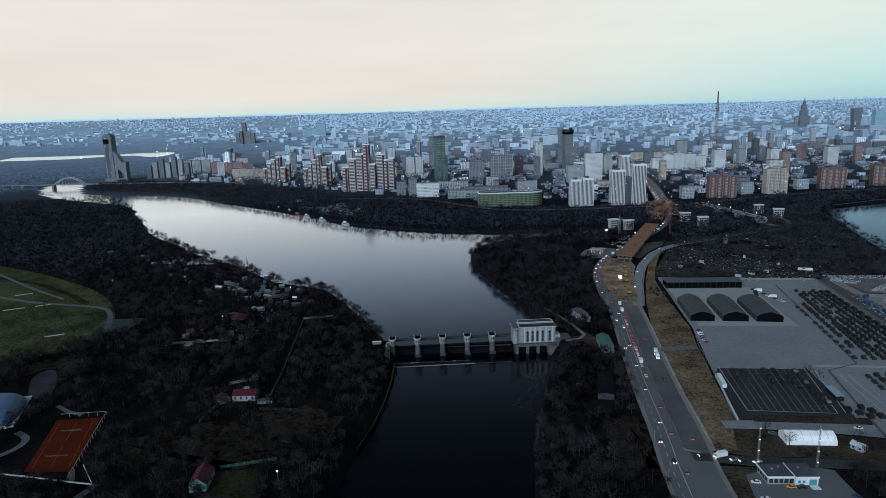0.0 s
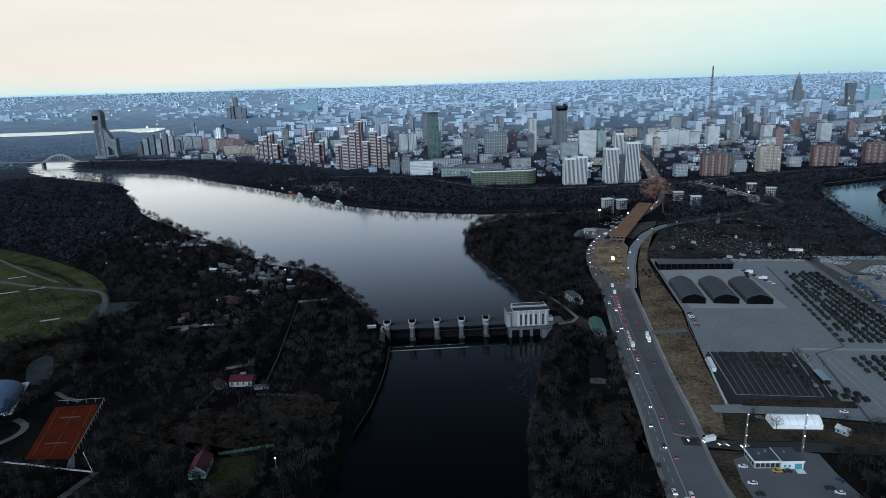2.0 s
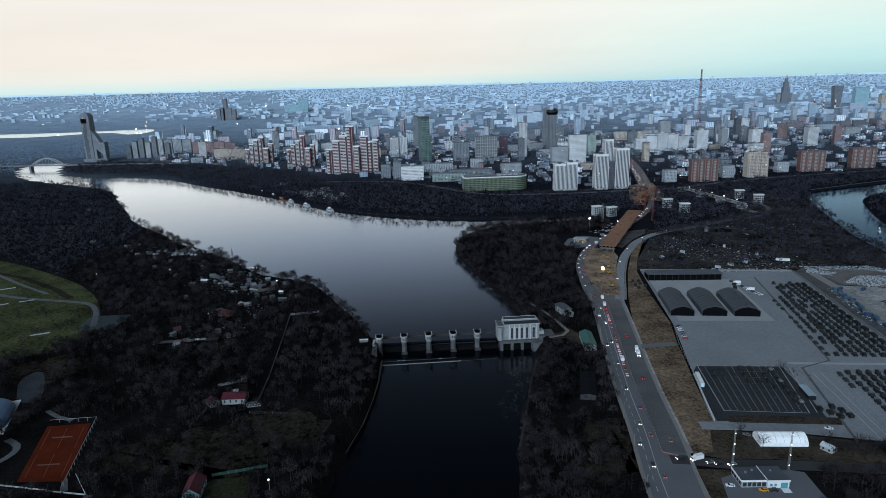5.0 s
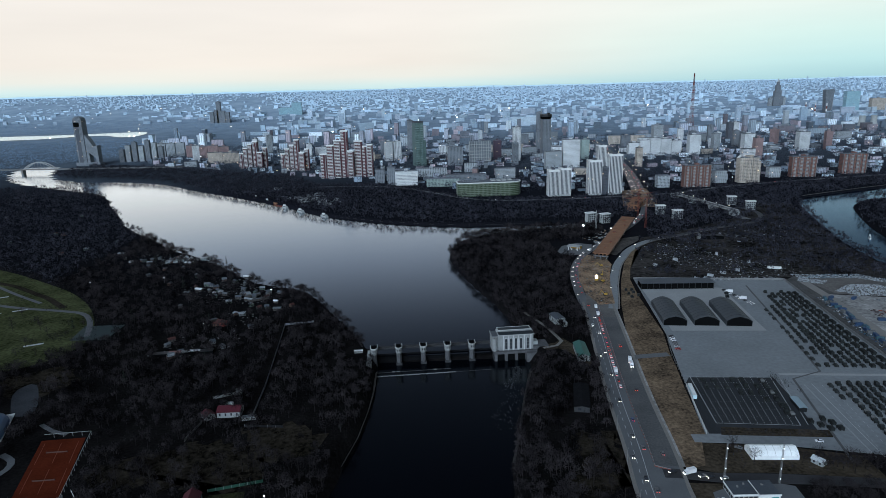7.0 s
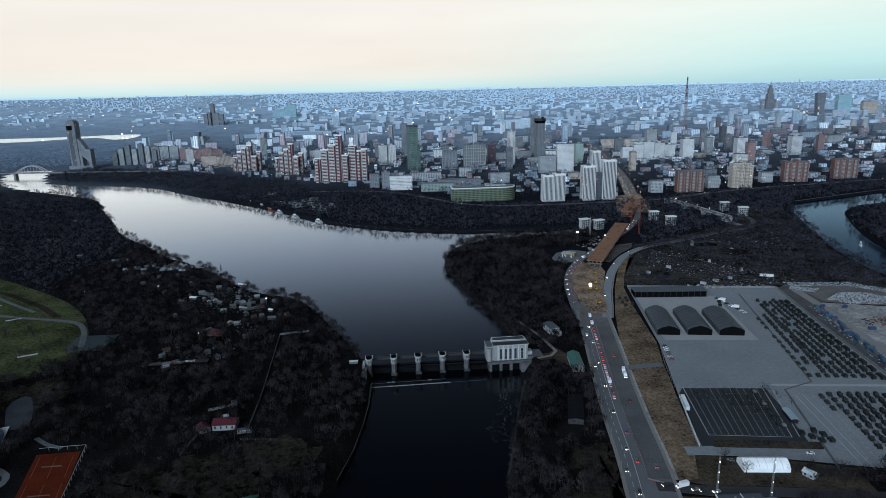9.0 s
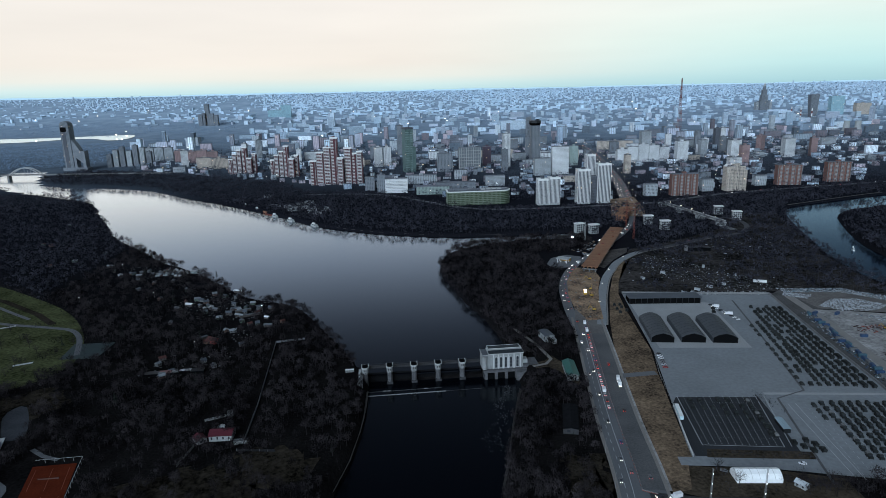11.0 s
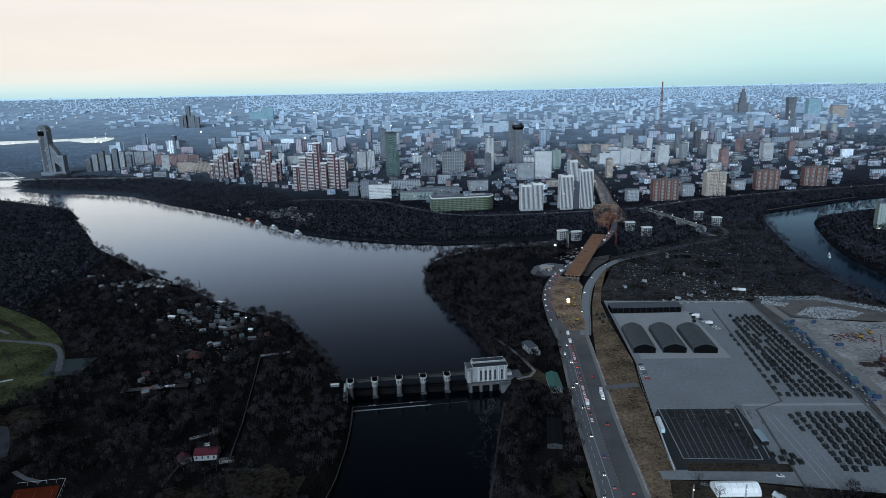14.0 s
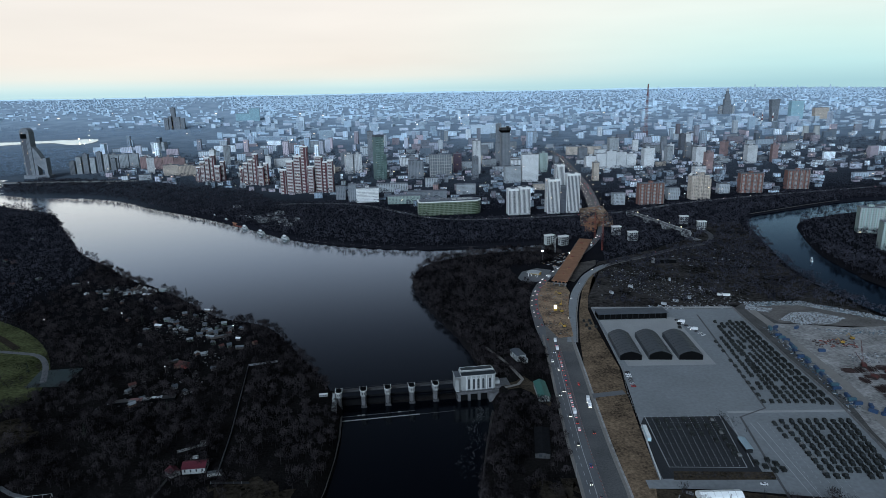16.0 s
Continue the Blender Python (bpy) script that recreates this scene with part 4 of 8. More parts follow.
def build_dam():
    dam = thing("dam", DAM, "grey concrete weir with five gate piers across the river", "dam")
    for i in range(5):
        x = i * 20.0
        pier = part("pier", Mesh().prism([(x - 2.0, 1.5), (x - 0.8, 0), (x + 0.8, 0), (x + 2.0, 1.5), (x + 2.0, 15), (x, 17), (x - 2.0, 15)], -9, 5.6), M_PIER, dam)
        part("corbel", Mesh().prism([(x - 2.0, 1.2), (x - 1.0, -0.2), (x + 1.0, -0.2), (x + 2.0, 1.2), (x + 2.0, 9), (x - 2.0, 9)], 5.6, 7.0,
                                   [(x - 2.6, 0.6), (x - 1.35, -1.1), (x + 1.35, -1.1), (x + 2.6, 0.6), (x + 2.6, 9), (x - 2.6, 9)]), M_HALL, pier)
        body = [(x - 2.3, 0.8), (x - 1.2, -0.9), (x + 1.2, -0.9), (x + 2.3, 0.8), (x + 2.3, 8.0), (x - 2.3, 8.0)]
        tower = part("tower", Mesh().prism(body, 7.0, 11.0), M_HALL, dam, "pale rendered gate tower")
        # parapet open to the river side, round a dark roof
        out = [(x - 2.7, 7.6), (x - 2.7, 0.5), (x - 1.4, -1.4), (x + 1.4, -1.4), (x + 2.7, 0.5), (x + 2.7, 7.6)]
        ring = Mesh()
        for (xa, ya), (xb, yb) in zip(out, out[1:]):
            ring.tube((xa, ya, 11.5), (xb, yb, 11.5), 0.34)
        part("parapet", ring, M_TRIM, tower)
        part("roof", Mesh().prism(out[::-1], 11.0, 11.15), M_BLACKOPEN, tower, "dark flat roof")
        part("cornice", Mesh().prism([(x - 2.6, 0.6), (x - 1.35, -1.2), (x + 1.35, -1.2), (x + 2.6, 0.6), (x + 2.6, 8.2), (x - 2.6, 8.2)], 10.5, 10.95), M_TRIM, tower)
        for sx in (-0.75, 0.75):
            part("window", Mesh().box(x + sx - 0.3, -1.02, 8.2, x + sx + 0.3, -0.9, 9.9), M_BLACKOPEN, tower)
        part("plinth", Mesh().box(x - 2.4, -0.6, -9, x + 2.4, 3, -2.2), M_DARKCONC, pier)
    for i in range(5):
        x0, x1 = i * 20.0 + 2.0, i * 20.0 + 18.0
        gate = part("gate", Mesh().box(x0, 7.0, -8, x1, 7.6, 3.2), M_GATE, dam, "dark riveted steel gate")
        for k in range(5):
            part("rib", Mesh().box(x0 + 1.4 + k * 3.2, 6.6, -6, x0 + 1.8 + k * 3.2, 7.0, 3.0), M_GATE, gate)
    deck = Mesh().box(-3, 9.6, 6.8, 98, 13.2, 7.6)
    part("service_bridge", deck, M_DARKCONC, dam, "dark concrete service bridge")
    for y in (9.7, 13.1):
        rail = Mesh()
        for k in range(34):
            rail.tube((-2 + k * 3.0, y, 7.6), (-2 + k * 3.0, y, 8.7), 0.06)
        rail.tube((-3, y, 8.7), (97, y, 8.7), 0.08)
        part("railing", rail, M_STEEL, dam)
    part("beam", Mesh().box(-3, 10.4, 5.8, 98, 11.0, 6.8), M_DARKCONC, dam)
    part("sill", Mesh().prism([(-1, -20.2), (64, -19.4), (64, -18.8), (-1, -19.4)], -9, -3.5), M_CONC, dam, "narrow pale concrete sill just above the water")
    part("sill", Mesh().prism([(64, -19.1), (93, -18.5), (93, -18.1), (64, -18.7)], -9, -3.8), M_DARKCONC, dam)
    part("sill", Mesh().prism([(2, -13.4), (61, -12.6), (61, -12.1), (2, -12.9)], -9, -3.65), M_DARKCONC, dam)
    for x in (14.0, 17.5, 47.0):
        part("float", Mesh().prism([(x, -13.6), (x + 2.6, -13.5), (x + 2.6, -12.7), (x, -12.8)], -3.7, -3.2), M_CONC, dam, "pale float against the sill")
    part("abutment", Mesh().prism([(-9, -16), (-2, -16), (-2, 14), (-12, 14)], -9, 4.6), M_CONC, dam, "stepped concrete bank abutment")
    part("stair", Mesh().prism([(-5.5, -2), (-3.2, -2), (-3.2, 6), (-5.5, 6)], 4.6, 7.5, [(-4.6, -2), (-3.2, -2), (-3.2, 6), (-4.6, 6)]), M_PALE, dam)
    return dam


build_dam()
cb = thing("site_cabin", pose(-59, 479, LAND, 0, 0, 4), "long white cabin on the bank beside the weir", "cabin")
part("wall", Mesh().box(-3.4, -1.0, 0, 3.4, 1.0, 2.0), M_HALL, cb)
part("roof", Mesh().box(-3.6, -1.2, 2.0, 3.6, 1.2, 2.15), M_WHITE, cb)
for k in range(3):
    part("window", Mesh().box(-2.6 + k * 2, -1.08, 0.8, -1.7 + k * 2, -1.0, 1.6), M_GLASS, cb)


M_HALLROOF = mat("dark_teal_metal_roof", (0.022, 0.030, 0.036), 0.6, 0.1, var=0.3, scale=0.3, spec=0.2)


def build_powerhouse():
    ph = thing("powerhouse", pose(53.5, 476.5, 0, 0, 0, 3.0), "pale classical hydro powerhouse with tall arched windows and dark stepped roof", "power station")
    L = 31.0
    base = part("substructure", Mesh().box(-2, -1.5, -9, 36, 14, -1.0), M_DARKCONC, ph, "stained concrete water works")
    part("platform", Mesh().box(-2.5, -3.0, 2.0, 38, 14, 4.0), M_PIER, ph)
    for k in range(4):
        x = -1.5 + k * 8.5
        part("buttress", Mesh().prism([(x, -3), (x + 2.2, -3), (x + 2.2, 6), (x, 6)], -9, 2.0), M_PIER, base)
    # solid black boxes in place of the shaded outlet openings
    for k in range(3):
        x = 0.9 + k * 8.5
        part("bay", Mesh().box(x, -1.8, -6, x + 5.8, -1.5, 2.0), M_BLACKOPEN, base, "black panel as the shade of a water outlet")
    hall = part("hall", Mesh().box(2.5, 0, 4, L, 13, 17.0), M_HALL, ph, "pale grey rendered hall")
    part("cornice", Mesh().box(1.8, -0.6, 17.0, L + 0.7, 13.6, 17.4), M_TRIM, hall)
    part("roof", Mesh().box(2.2, -0.2, 17.4, L + 0.3, 6.6, 17.7), M_HALLROOF, ph, "dark metal roof")
    part("upper_wall", Mesh().box(2.6, 6.6, 17.0, L - 1.0, 13.2, 19.0), M_HALL, ph)
    part("upper_roof", Mesh().box(3.0, 6.8, 19.0, L - 1.3, 13.0, 19.2), M_HALLROOF, ph)
    for k in range(8):
        part("seam", Mesh().box(4 + k * 3.4, -0.1, 17.7, 4.15 + k * 3.4, 6.5, 17.8), M_STEEL, ph)
    rim = Mesh()
    for a, b in (((2.6, 6.6), (L - 1, 6.6)), ((2.6, 13.2), (L - 1, 13.2)), ((2.6, 6.6), (2.6, 13.2)), ((L - 1, 6.6), (L - 1, 13.2))):
        rim.tube((*a, 19.2), (*b, 19.2), 0.14)
    part("parapet", rim, M_WHITE, ph)
    for f in (0.245, 0.38, 0.51, 0.65, 0.835):
        x = 1 + 30.2 * f
        part("surround", front_prism(arch_poly(x, 4.9, 2.7, 10.0), -0.35, -0.02), M_TRIM, hall)
        w = part("window", front_prism(arch_poly(x, 5.2, 2.0, 9.2), -0.5, -0.36), M_GLASS, hall, "tall dark arched window")
        for z in (8.0, 10.8):
            part("transom", Mesh().box(x - 0.95, -0.6, z, x + 0.95, -0.5, z + 0.3), M_CONC, w)
    for f in (0.17, 0.31, 0.445, 0.58, 0.74, 0.92):
        x = 1 + 30.2 * f
        part("pilaster", Mesh().box(x - 0.45, -0.5, 4, x + 0.45, 0, 17.0), M_TRIM, hall)
    for k in range(3):
        part("window", Mesh().box(L, 2.2 + k * 3.4, 7, L + 0.15, 3.6 + k * 3.4, 15), M_GLASS, hall)
    tower = part("end_tower", Mesh().box(-3.2, 1.0, 4, 2.5, 11.5, 16.4), M_HALL, ph)
    part("turret", Mesh().disc_prism(-1.0, 0.6, 1.9, 4, 14.6, 10), M_HALL, tower)
    part("turret_cap", Mesh().disc_prism(-1.0, 0.6, 2.3, 14.6, 15.4, 10), M_CONC, tower)
    part("tower_roof", Mesh().box(-3.6, 0.6, 16.4, 2.9, 11.9, 16.9), M_ROOF, tower)
    part("tower_parapet", Mesh().box(-3.7, 0.5, 16.9, -3.3, 12, 17.3), M_PALE, tower)
    part("retaining_wall", Mesh().prism([(24, -7.5), (28, -8.5), (33, -7.0), (38, -2), (38, 2), (25, 2)], -9, 3.6), M_PIER, ph, "curved stone retaining wall")
    part("terrace", Mesh().box(31, -1, 3.0, 44, 13, 6.3), M_PIER, ph)
    part("lean_to", Mesh().box(31.0, 3.0, 6.3, 35.5, 9.5, 9.2), M_PALE, ph)
    return ph


build_powerhouse()
foam = Mesh()
frng = random.Random(3)
for k in range(300):
    t = frng.random() ** 1.3
    x = 68 - 24 * t + 2.5 * math.sin(t * 14) + frng.choice((-1, 1)) * (1.2 + 3 * t) + frng.gauss(0, 0.8 + 1.2 * t)
    y = 462 - 95 * t
    r = frng.uniform(0.05, 0.24)
    foam.prism([(x + r * frng.uniform(0.5, 1.5) * math.cos(a), y + 1.6 * r * frng.uniform(0.5, 1.5) * math.sin(a)) for a in (0, 1.1, 2.3, 3.4, 4.5, 5.5)], DOWN_Z - 0.02, DOWN_Z + 0.03)
tagged(new("foam", foam.mesh("foam", mat("river_foam", (0.11, 0.12, 0.13), 0.9, var=0.2))), "white foam flecks drifting below the powerhouse", "foam", kind="stuff")
BANK_S = mat("pale_bank_stone", (0.060, 0.058, 0.056), 0.95, var=0.35, scale=0.2, fine=1.0, bump=0.4)
setting("bank_apron", Mesh().prism([(88, 452), (98, 470), (98, 478), (86, 476), (82, 462)], -6, 3.0, [(92, 456), (104, 472), (104, 482), (92, 480), (88, 466)]), BANK_S, "pale stone-faced river bank beside the powerhouse", "bank")
for name, line in (("bank_revetment", [(80, 450), (76, 436), (66, 398), (55, 351), (48, 325)]), ("bank_revetment_west", [(-46, 458), (-46, 424), (-48, 396), (-52, 362), (-59, 330)])):
    side = 1 if "west" in name else -1
    m = Mesh()
    a, b = offset_line(line, side * -0.5), offset_line(line, side * 3.2)
    k = len(line)
    m.add([(x, y, -5.0) for x, y in a] + [(x, y, -1.2) for x, y in b], [(i, i + 1, k + i + 1, k + i) for i in range(k - 1)])
    setting(name, m, BANK_S, "pale stone river-bank revetment", "bank")

# ---- city ----
F_PALE = facade("pale_panel_facade", (0.31, 0.35, 0.375))
F_WHITE = facade("white_panel_facade", (0.54, 0.58, 0.60))
F_GREY = facade("grey_panel_facade", (0.165, 0.19, 0.215))
F_BRICK = facade("red_brick_facade", (0.185, 0.095, 0.078))
F_RED = facade("dark_red_facade", (0.098, 0.036, 0.044))
F_BEIGE = facade("beige_facade", (0.42, 0.38, 0.33))
F_PINK = facade("dull_pink_facade", (0.26, 0.185, 0.185))
F_GREEN = facade("green_glass_facade", (0.11, 0.17, 0.165), glass=(0.016, 0.036, 0.036), bay=4.0, wide=0.72, high=0.6)
F_DARK = facade("dark_unfinished_facade", (0.085, 0.096, 0.115), bay=3.0, wide=0.6, high=0.6)
F_PURPLE = facade("dark_plum_facade", (0.07, 0.05, 0.07))
F_TEAL = facade("teal_glass_facade", (0.25, 0.40, 0.46), glass=(0.14, 0.25, 0.30), bay=2.5, wide=0.7, high=0.6)
F_MINT = facade("mint_facade", (0.26, 0.34, 0.325))
M_SITE_STEEL = mat("pale_hoist_steel", (0.20, 0.21, 0.22), 0.6, 0.3, var=0.2)
M_CITYROOF = mat("bitumen_roof", (0.115, 0.13, 0.15), 0.9, var=0.45, scale=0.03, fine=0.3, per_object=0.5)
HEROES = []


def block(x, y, w, d, h, m, rz=0.0, label="", name="apartment_block", z=None, group="", roofbox=True, trim=None):
    """A far house: wall, flat roof with parapet, lift house."""
    zb = float(terrain(y)) if z is None else z
    ob = thing(name, pose(x, y, zb, 0, 0, rz), label, "building", group)
    a, b = w / 2, d / 2
    part("wall", Mesh().box(-a, -b, -1.0, a, b, h), m, ob)
    rf = part("roof", Mesh().box(-a - 0.25, -b - 0.25, h, a + 0.25, b + 0.25, h + 0.9), trim or M_CITYROOF, ob)
    if roofbox:
        k = min(w * 0.3, 8.0)
        part("lift_house", Mesh().box(-k / 2, -b * 0.4, h + 0.9, k / 2, b * 0.5, h + 4.2), m, rf)
    HEROES.append((x, y, max(w, d) / 2 + 12))
    return ob


def ribs(ob, w, d, h, n, m, name="pilaster", depth=0.8, width=0.9):
    """Upright strips on the front and one side."""
    for i in range(n + 1):
        x = -w / 2 + i * w / n
        part(name, Mesh().box(x - width / 2, -d / 2 - depth, 0, x + width / 2, -d / 2, h), m, ob)


def bands(ob, w, d, h, m, every=3.0, name="balcony_front", out=0.7, x0=None, x1=None):
    """Balcony fronts, one over another."""
    mm = Mesh()
    xa, xb = (-w / 2 if x0 is None else x0), (w / 2 if x1 is None else x1)
    k = 0
    while k * every + 2 < h:
        mm.box(xa, -d / 2 - out, k * every + 0.4, xb, -d / 2, k * every + 1.6)
        k += 1
    return tagged(part(name, mm, m, ob), kind="stuff")


def white_tower(x, y, w, h, d=24, n=6):
    t = block(x, y, w, d, h, F_DARK, 0, "new white apartment tower with upright white fins", "apartment_tower", group="white towers", trim=M_WHITE)
    ribs(t, w, d, h, int(n * 1.6), M_WHITE, width=0.85)
    part("crown", Mesh().box(-w / 2 - 0.4, -d / 2 - 1, h - 2.0, w / 2 + 0.4, -d / 2 - 0.8, h + 2.0), M_WHITE, t)
    part("base", Mesh().box(-w / 2 - 0.2, -d / 2 - 1.1, 0, w / 2 + 0.2, -d / 2 - 0.85, 3.4), M_PALE, t)
    for s in (-1, 1):
        for j in range(4):
            y0 = -d / 2 + (j + 0.5) * d / 4
            part("side_fin", Mesh().box(s * w / 2 - 0.3, y0 - 0.8, 0, s * w / 2 + 0.5, y0 + 0.8, h), M_WHITE, t)
    return t


white_tower(254, 1210, 20, 50, n=5)
white_tower(277, 1212, 20, 52, n=5)
white_tower(334, 1210, 24, 66)
white_tower(353, 1232, 15, 92, n=4)
white_tower(374, 1212, 25, 76)
block(356, 1215, 16, 22, 52, F_DARK, 0, "dark glazed link between white towers", "tower_link", roofbox=False)


def red_complex(x, y, scale, steps, tag):
    """A stepped red-brown housing group with white bands and crowns."""
    for i, (dx, w, h, dy) in enumerate(steps):
        w, h = w * scale, h * scale
        t = block(x + dx * scale, y + dy, w, 18 * scale, h, F_RED, 0, "stepped dark-red apartment tower with white balcony bands", "apartment_tower", group=tag, trim=M_WHITE, roofbox=h > 90)
        bands(t, w, 18 * scale, h, M_WHITE, 3.6, x0=-w / 2, x1=-w / 2 + w * (0.78 if i % 3 else 0.45))
        for f in (-0.46, 0.28):
            part("white_pilaster", Mesh().box(f * w - 0.5, -9 * scale - 1.0, 0, f * w + 0.5, -9 * scale, h), M_PALE, t)
        part("crown_frame", Mesh().box(-w / 2 - 0.5, -9 * scale - 1.2, h - 1, w / 2 + 0.5, -9 * scale - 0.8, h + 2.6), M_WHITE, t)


STEPS = [(-52, 14, 52, 0), (-37, 16, 70, 2), (-21, 16, 80, 4), (-6, 15, 100, 6), (8, 13, 58, -10), (24, 17, 78, 0), (38, 14, 66, 2), (49, 12, 70, -4)]
red_complex(-180, 1572, 1.13, STEPS, "red stepped towers")
red_complex(-338, 1740, 0.80, [(-44, 14, 58, 0), (-30, 15, 74, 2), (-14, 15, 86, 4), (2, 16, 103, 6), (22, 18, 62, -10), (36, 14, 72, 2)], "red stepped towers")
red_complex(-475, 1835, 0.80, [(-44, 14, 52, 0), (-30, 15, 70, 2), (-14, 15, 84, 4), (4, 17, 92, 6), (24, 18, 56, -10), (38, 14, 70, 2)], "red stepped towers")
gt = block(-6, 1775, 24, 26, 118, F_GREEN, 20, "tall dark-green glass residential tower", "skyscraper", roofbox=False)
part("shaft", Mesh().box(8, -14.5, 0, 18, 10, 70), F_GREEN, gt)
part("crown", Mesh().box(-12.5, -13.5, 118, 12.5, 13.5, 123), F_DARK, gt)
bands(gt, 10, 26, 116, mat("pale_green_slab_edge", (0.20, 0.27, 0.26), 0.7, var=0.2), 6.4, "slab_edge", 0.5, -11.5, -1.0)
bands(gt, 10, 26, 116, mat("pale_green_slab_edge", (0.20, 0.27, 0.26)), 6.4, "slab_edge", 0.4, 3.0, 11.5)
block(-32, 2226, 21, 20, 104, F_GREY, 0, "tall grey residential tower", "skyscraper")
block(278, 1827, 22, 20, 96, F_WHITE, 0, "slim white slab tower of the city", "apartment_tower")
bt = block(375, 1894, 25, 25, 112, F_GREY, 8, "unfinished dark tower with a black flared crown", "skyscraper", roofbox=False)
crown = part("crown", Mesh().disc_prism(0, 0, 14, 113, 120, 16, 18), M_BLACKOPEN, bt, "black netted crown")
part("rim", Mesh().disc_prism(0, 0, 18, 120, 127, 16, 17.4), M_STEEL, crown)
part("hoist", Mesh().box(4, -4, 127, 12, 4, 131), M_STEEL, crown)
part("mast", Mesh().tube((-14, 0, 0), (-14, 0, 142), 0.9), M_SITE_STEEL, bt, "thin lattice hoist mast")
block(425, 2261, 18, 18, 118, F_GREY, 0, "tall grey tower under construction", "skyscraper")
b1 = block(561, 1266, 54, 16, 44, F_BRICK, 0, "orange-red brick apartment slab", "apartment_block")
ribs(b1, 54, 16, 44, 8, M_CONC, width=1.0, depth=0.6)
for k in range(4):
    bands(b1, 54, 16, 44, M_PALE, 3.0, "balcony_front", 1.2, -23 + k * 13.4, -18.5 + k * 13.4)
b2 = block(687, 1305, 40, 18, 52, F_BEIGE, 0, "stepped cream apartment house with bowed balconies", "apartment_block")
for k, (dx, h) in enumerate(((-15, 38), (-8, 48), (3, 58), (12, 50), (20, 44))):
    part("bay", Mesh().disc_prism(dx, -9, 4.2, 0, h, 10), F_BEIGE, b2)
part("gable_crown", Mesh().gable(-22, -8, -10, 4, 52, 5), M_WHITE, b2)
block(706, 1345, 26, 16, 66, F_WHITE, 0, "white apartment block behind the cream house", "apartment_block")
for x, y in ((840, 1360), (972, 1387)):
    t = block(x, y, 52, 17, 44, F_BRICK, -4, "orange-red brick apartment slab", "apartment_block", group="brick slabs")
    ribs(t, 52, 17, 44, 7, M_CONC, width=1.2, depth=0.7)
    for k in range(4):
        bands(t, 52, 17, 44, M_PALE, 3.0, "balcony_front", 1.2, -22 + k * 13, -17.5 + k * 13)
gs2 = block(166, 1772, 60, 16, 64, F_GREY, 4, "pale gridded apartment slab", "apartment_block")
ribs(gs2, 60, 16, 64, 9, M_PALE, width=1.2, depth=0.9)
bands(gs2, 60, 16, 64, M_PALE, 9.0, "floor_band", 0.8)
block(225, 1858, 23, 20, 58, F_PURPLE, 0, "dark plum apartment tower", "apartment_tower")
block(96, 1764, 42, 20, 50, F_GREY, 0, "grey stepped apartment house", "apartment_block")
block(88, 1785, 16, 18, 62, F_GREY, 0, "grey apartment house tower", "apartment_block")
for k in (-96, -70):
    block(k, 1922, 22, 24, 58, F_WHITE, 12, "white panel apartment tower", "apartment_tower", group="white pair")
block(391, 1641, 44, 18, 72, F_WHITE, 0, "white apartment slab with a fine window grid", "apartment_block")
block(342, 1629, 42, 18, 44, F_PALE, 6, "pale panel apartment block", "apartment_block")
block(475, 1822, 22, 18, 56, F_MINT, 0, "mint green panel apartment tower", "apartment_tower")
for k in range(5):
    block(628 + k * 33, 1850 + 4 * k, 30, 15, (40, 46, 52, 48, 42)[k], F_WHITE, -3, "white panel apartment slab in a row", "apartment_block", group="white row")
block(751, 1998, 30, 24, 80, F_PALE, 0, "pale panel tower of the far city", "apartment_tower")
for x, y, h in ((810, 1858, 58), (991, 1892, 54), (1153, 1880, 56)):
    block(x, y, 32, 24, h, F_WHITE, 0, "white panel tower of the far city", "apartment_tower", group="white panel towers")
block(1120, 2272, 18, 20, 64, F_DARK, 0, "dark narrow apartment tower beside a white one", "apartment_tower")
block(1140, 2272, 18, 20, 66, F_WHITE, 0, "white tower beside a dark one of the far city", "apartment_tower")
block(738, 2256, 126, 14, 30, F_BEIGE, -8, "long cream apartment slab", "apartment_block")
for x, y, w, h, m in ((494, 1272, 25, 24, F_PALE), (630, 1308, 25, 25, F_PALE), (777, 1363, 25, 22, F_PALE), (-96, 1457, 22, 31, F_GREY)):
    block(x, y, w, 16, h, m, 0, "small pale apartment block by the river", "apartment_block", roofbox=False)
for k in range(7):
    block(-972 + k * 19, 2112 + 5 * k, 15, 18, (40, 54, 62, 50, 66, 58, 44)[k], (F_GREY, F_PALE)[k % 2], 6, "slim grey stepped apartment tower of a row", "apartment_tower", group="stepped row", roofbox=k % 2 == 0)
for k in range(3):
    block(-905 + k * 33, 2266, 28, 18, 46, F_PALE, 8, "pale apartment row of the far city", "apartment_block", group="pale row")
for k in range(4):
    block(-775 + k * 36, 2190, 33, 18, (42, 38, 40, 36)[k], F_PINK, 10, "dull pink apartment row", "apartment_block", group="pink row")
for k in range(3):
    block(-640 + k * 50, 2010 - 20 * k, 46, 16, 32, F_BEIGE, 12, "curved cream apartment row", "apartment_block", group="cream row")
ow = block(-34, 1410, 50, 16, 32, F_WHITE, 0, "white office block with strip windows", "office")
bands(ow, 50, 16, 32, M_WHITE, 3.4, "floor_band")
block(-68, 1424, 18, 22, 39, F_GREY, 0, "grey office stair tower", "office")
block(46, 1378, 72, 20, 17, F_MINT, 0, "long low pale-green office wing", "office", roofbox=False)
block(24, 1545, 76, 18, 20, F_PALE, 0, "low grey office building", "office")
block(100, 1420, 90, 24, 18, F_GREY, 0, "low flat-roofed office hall", "office", roofbox=False)
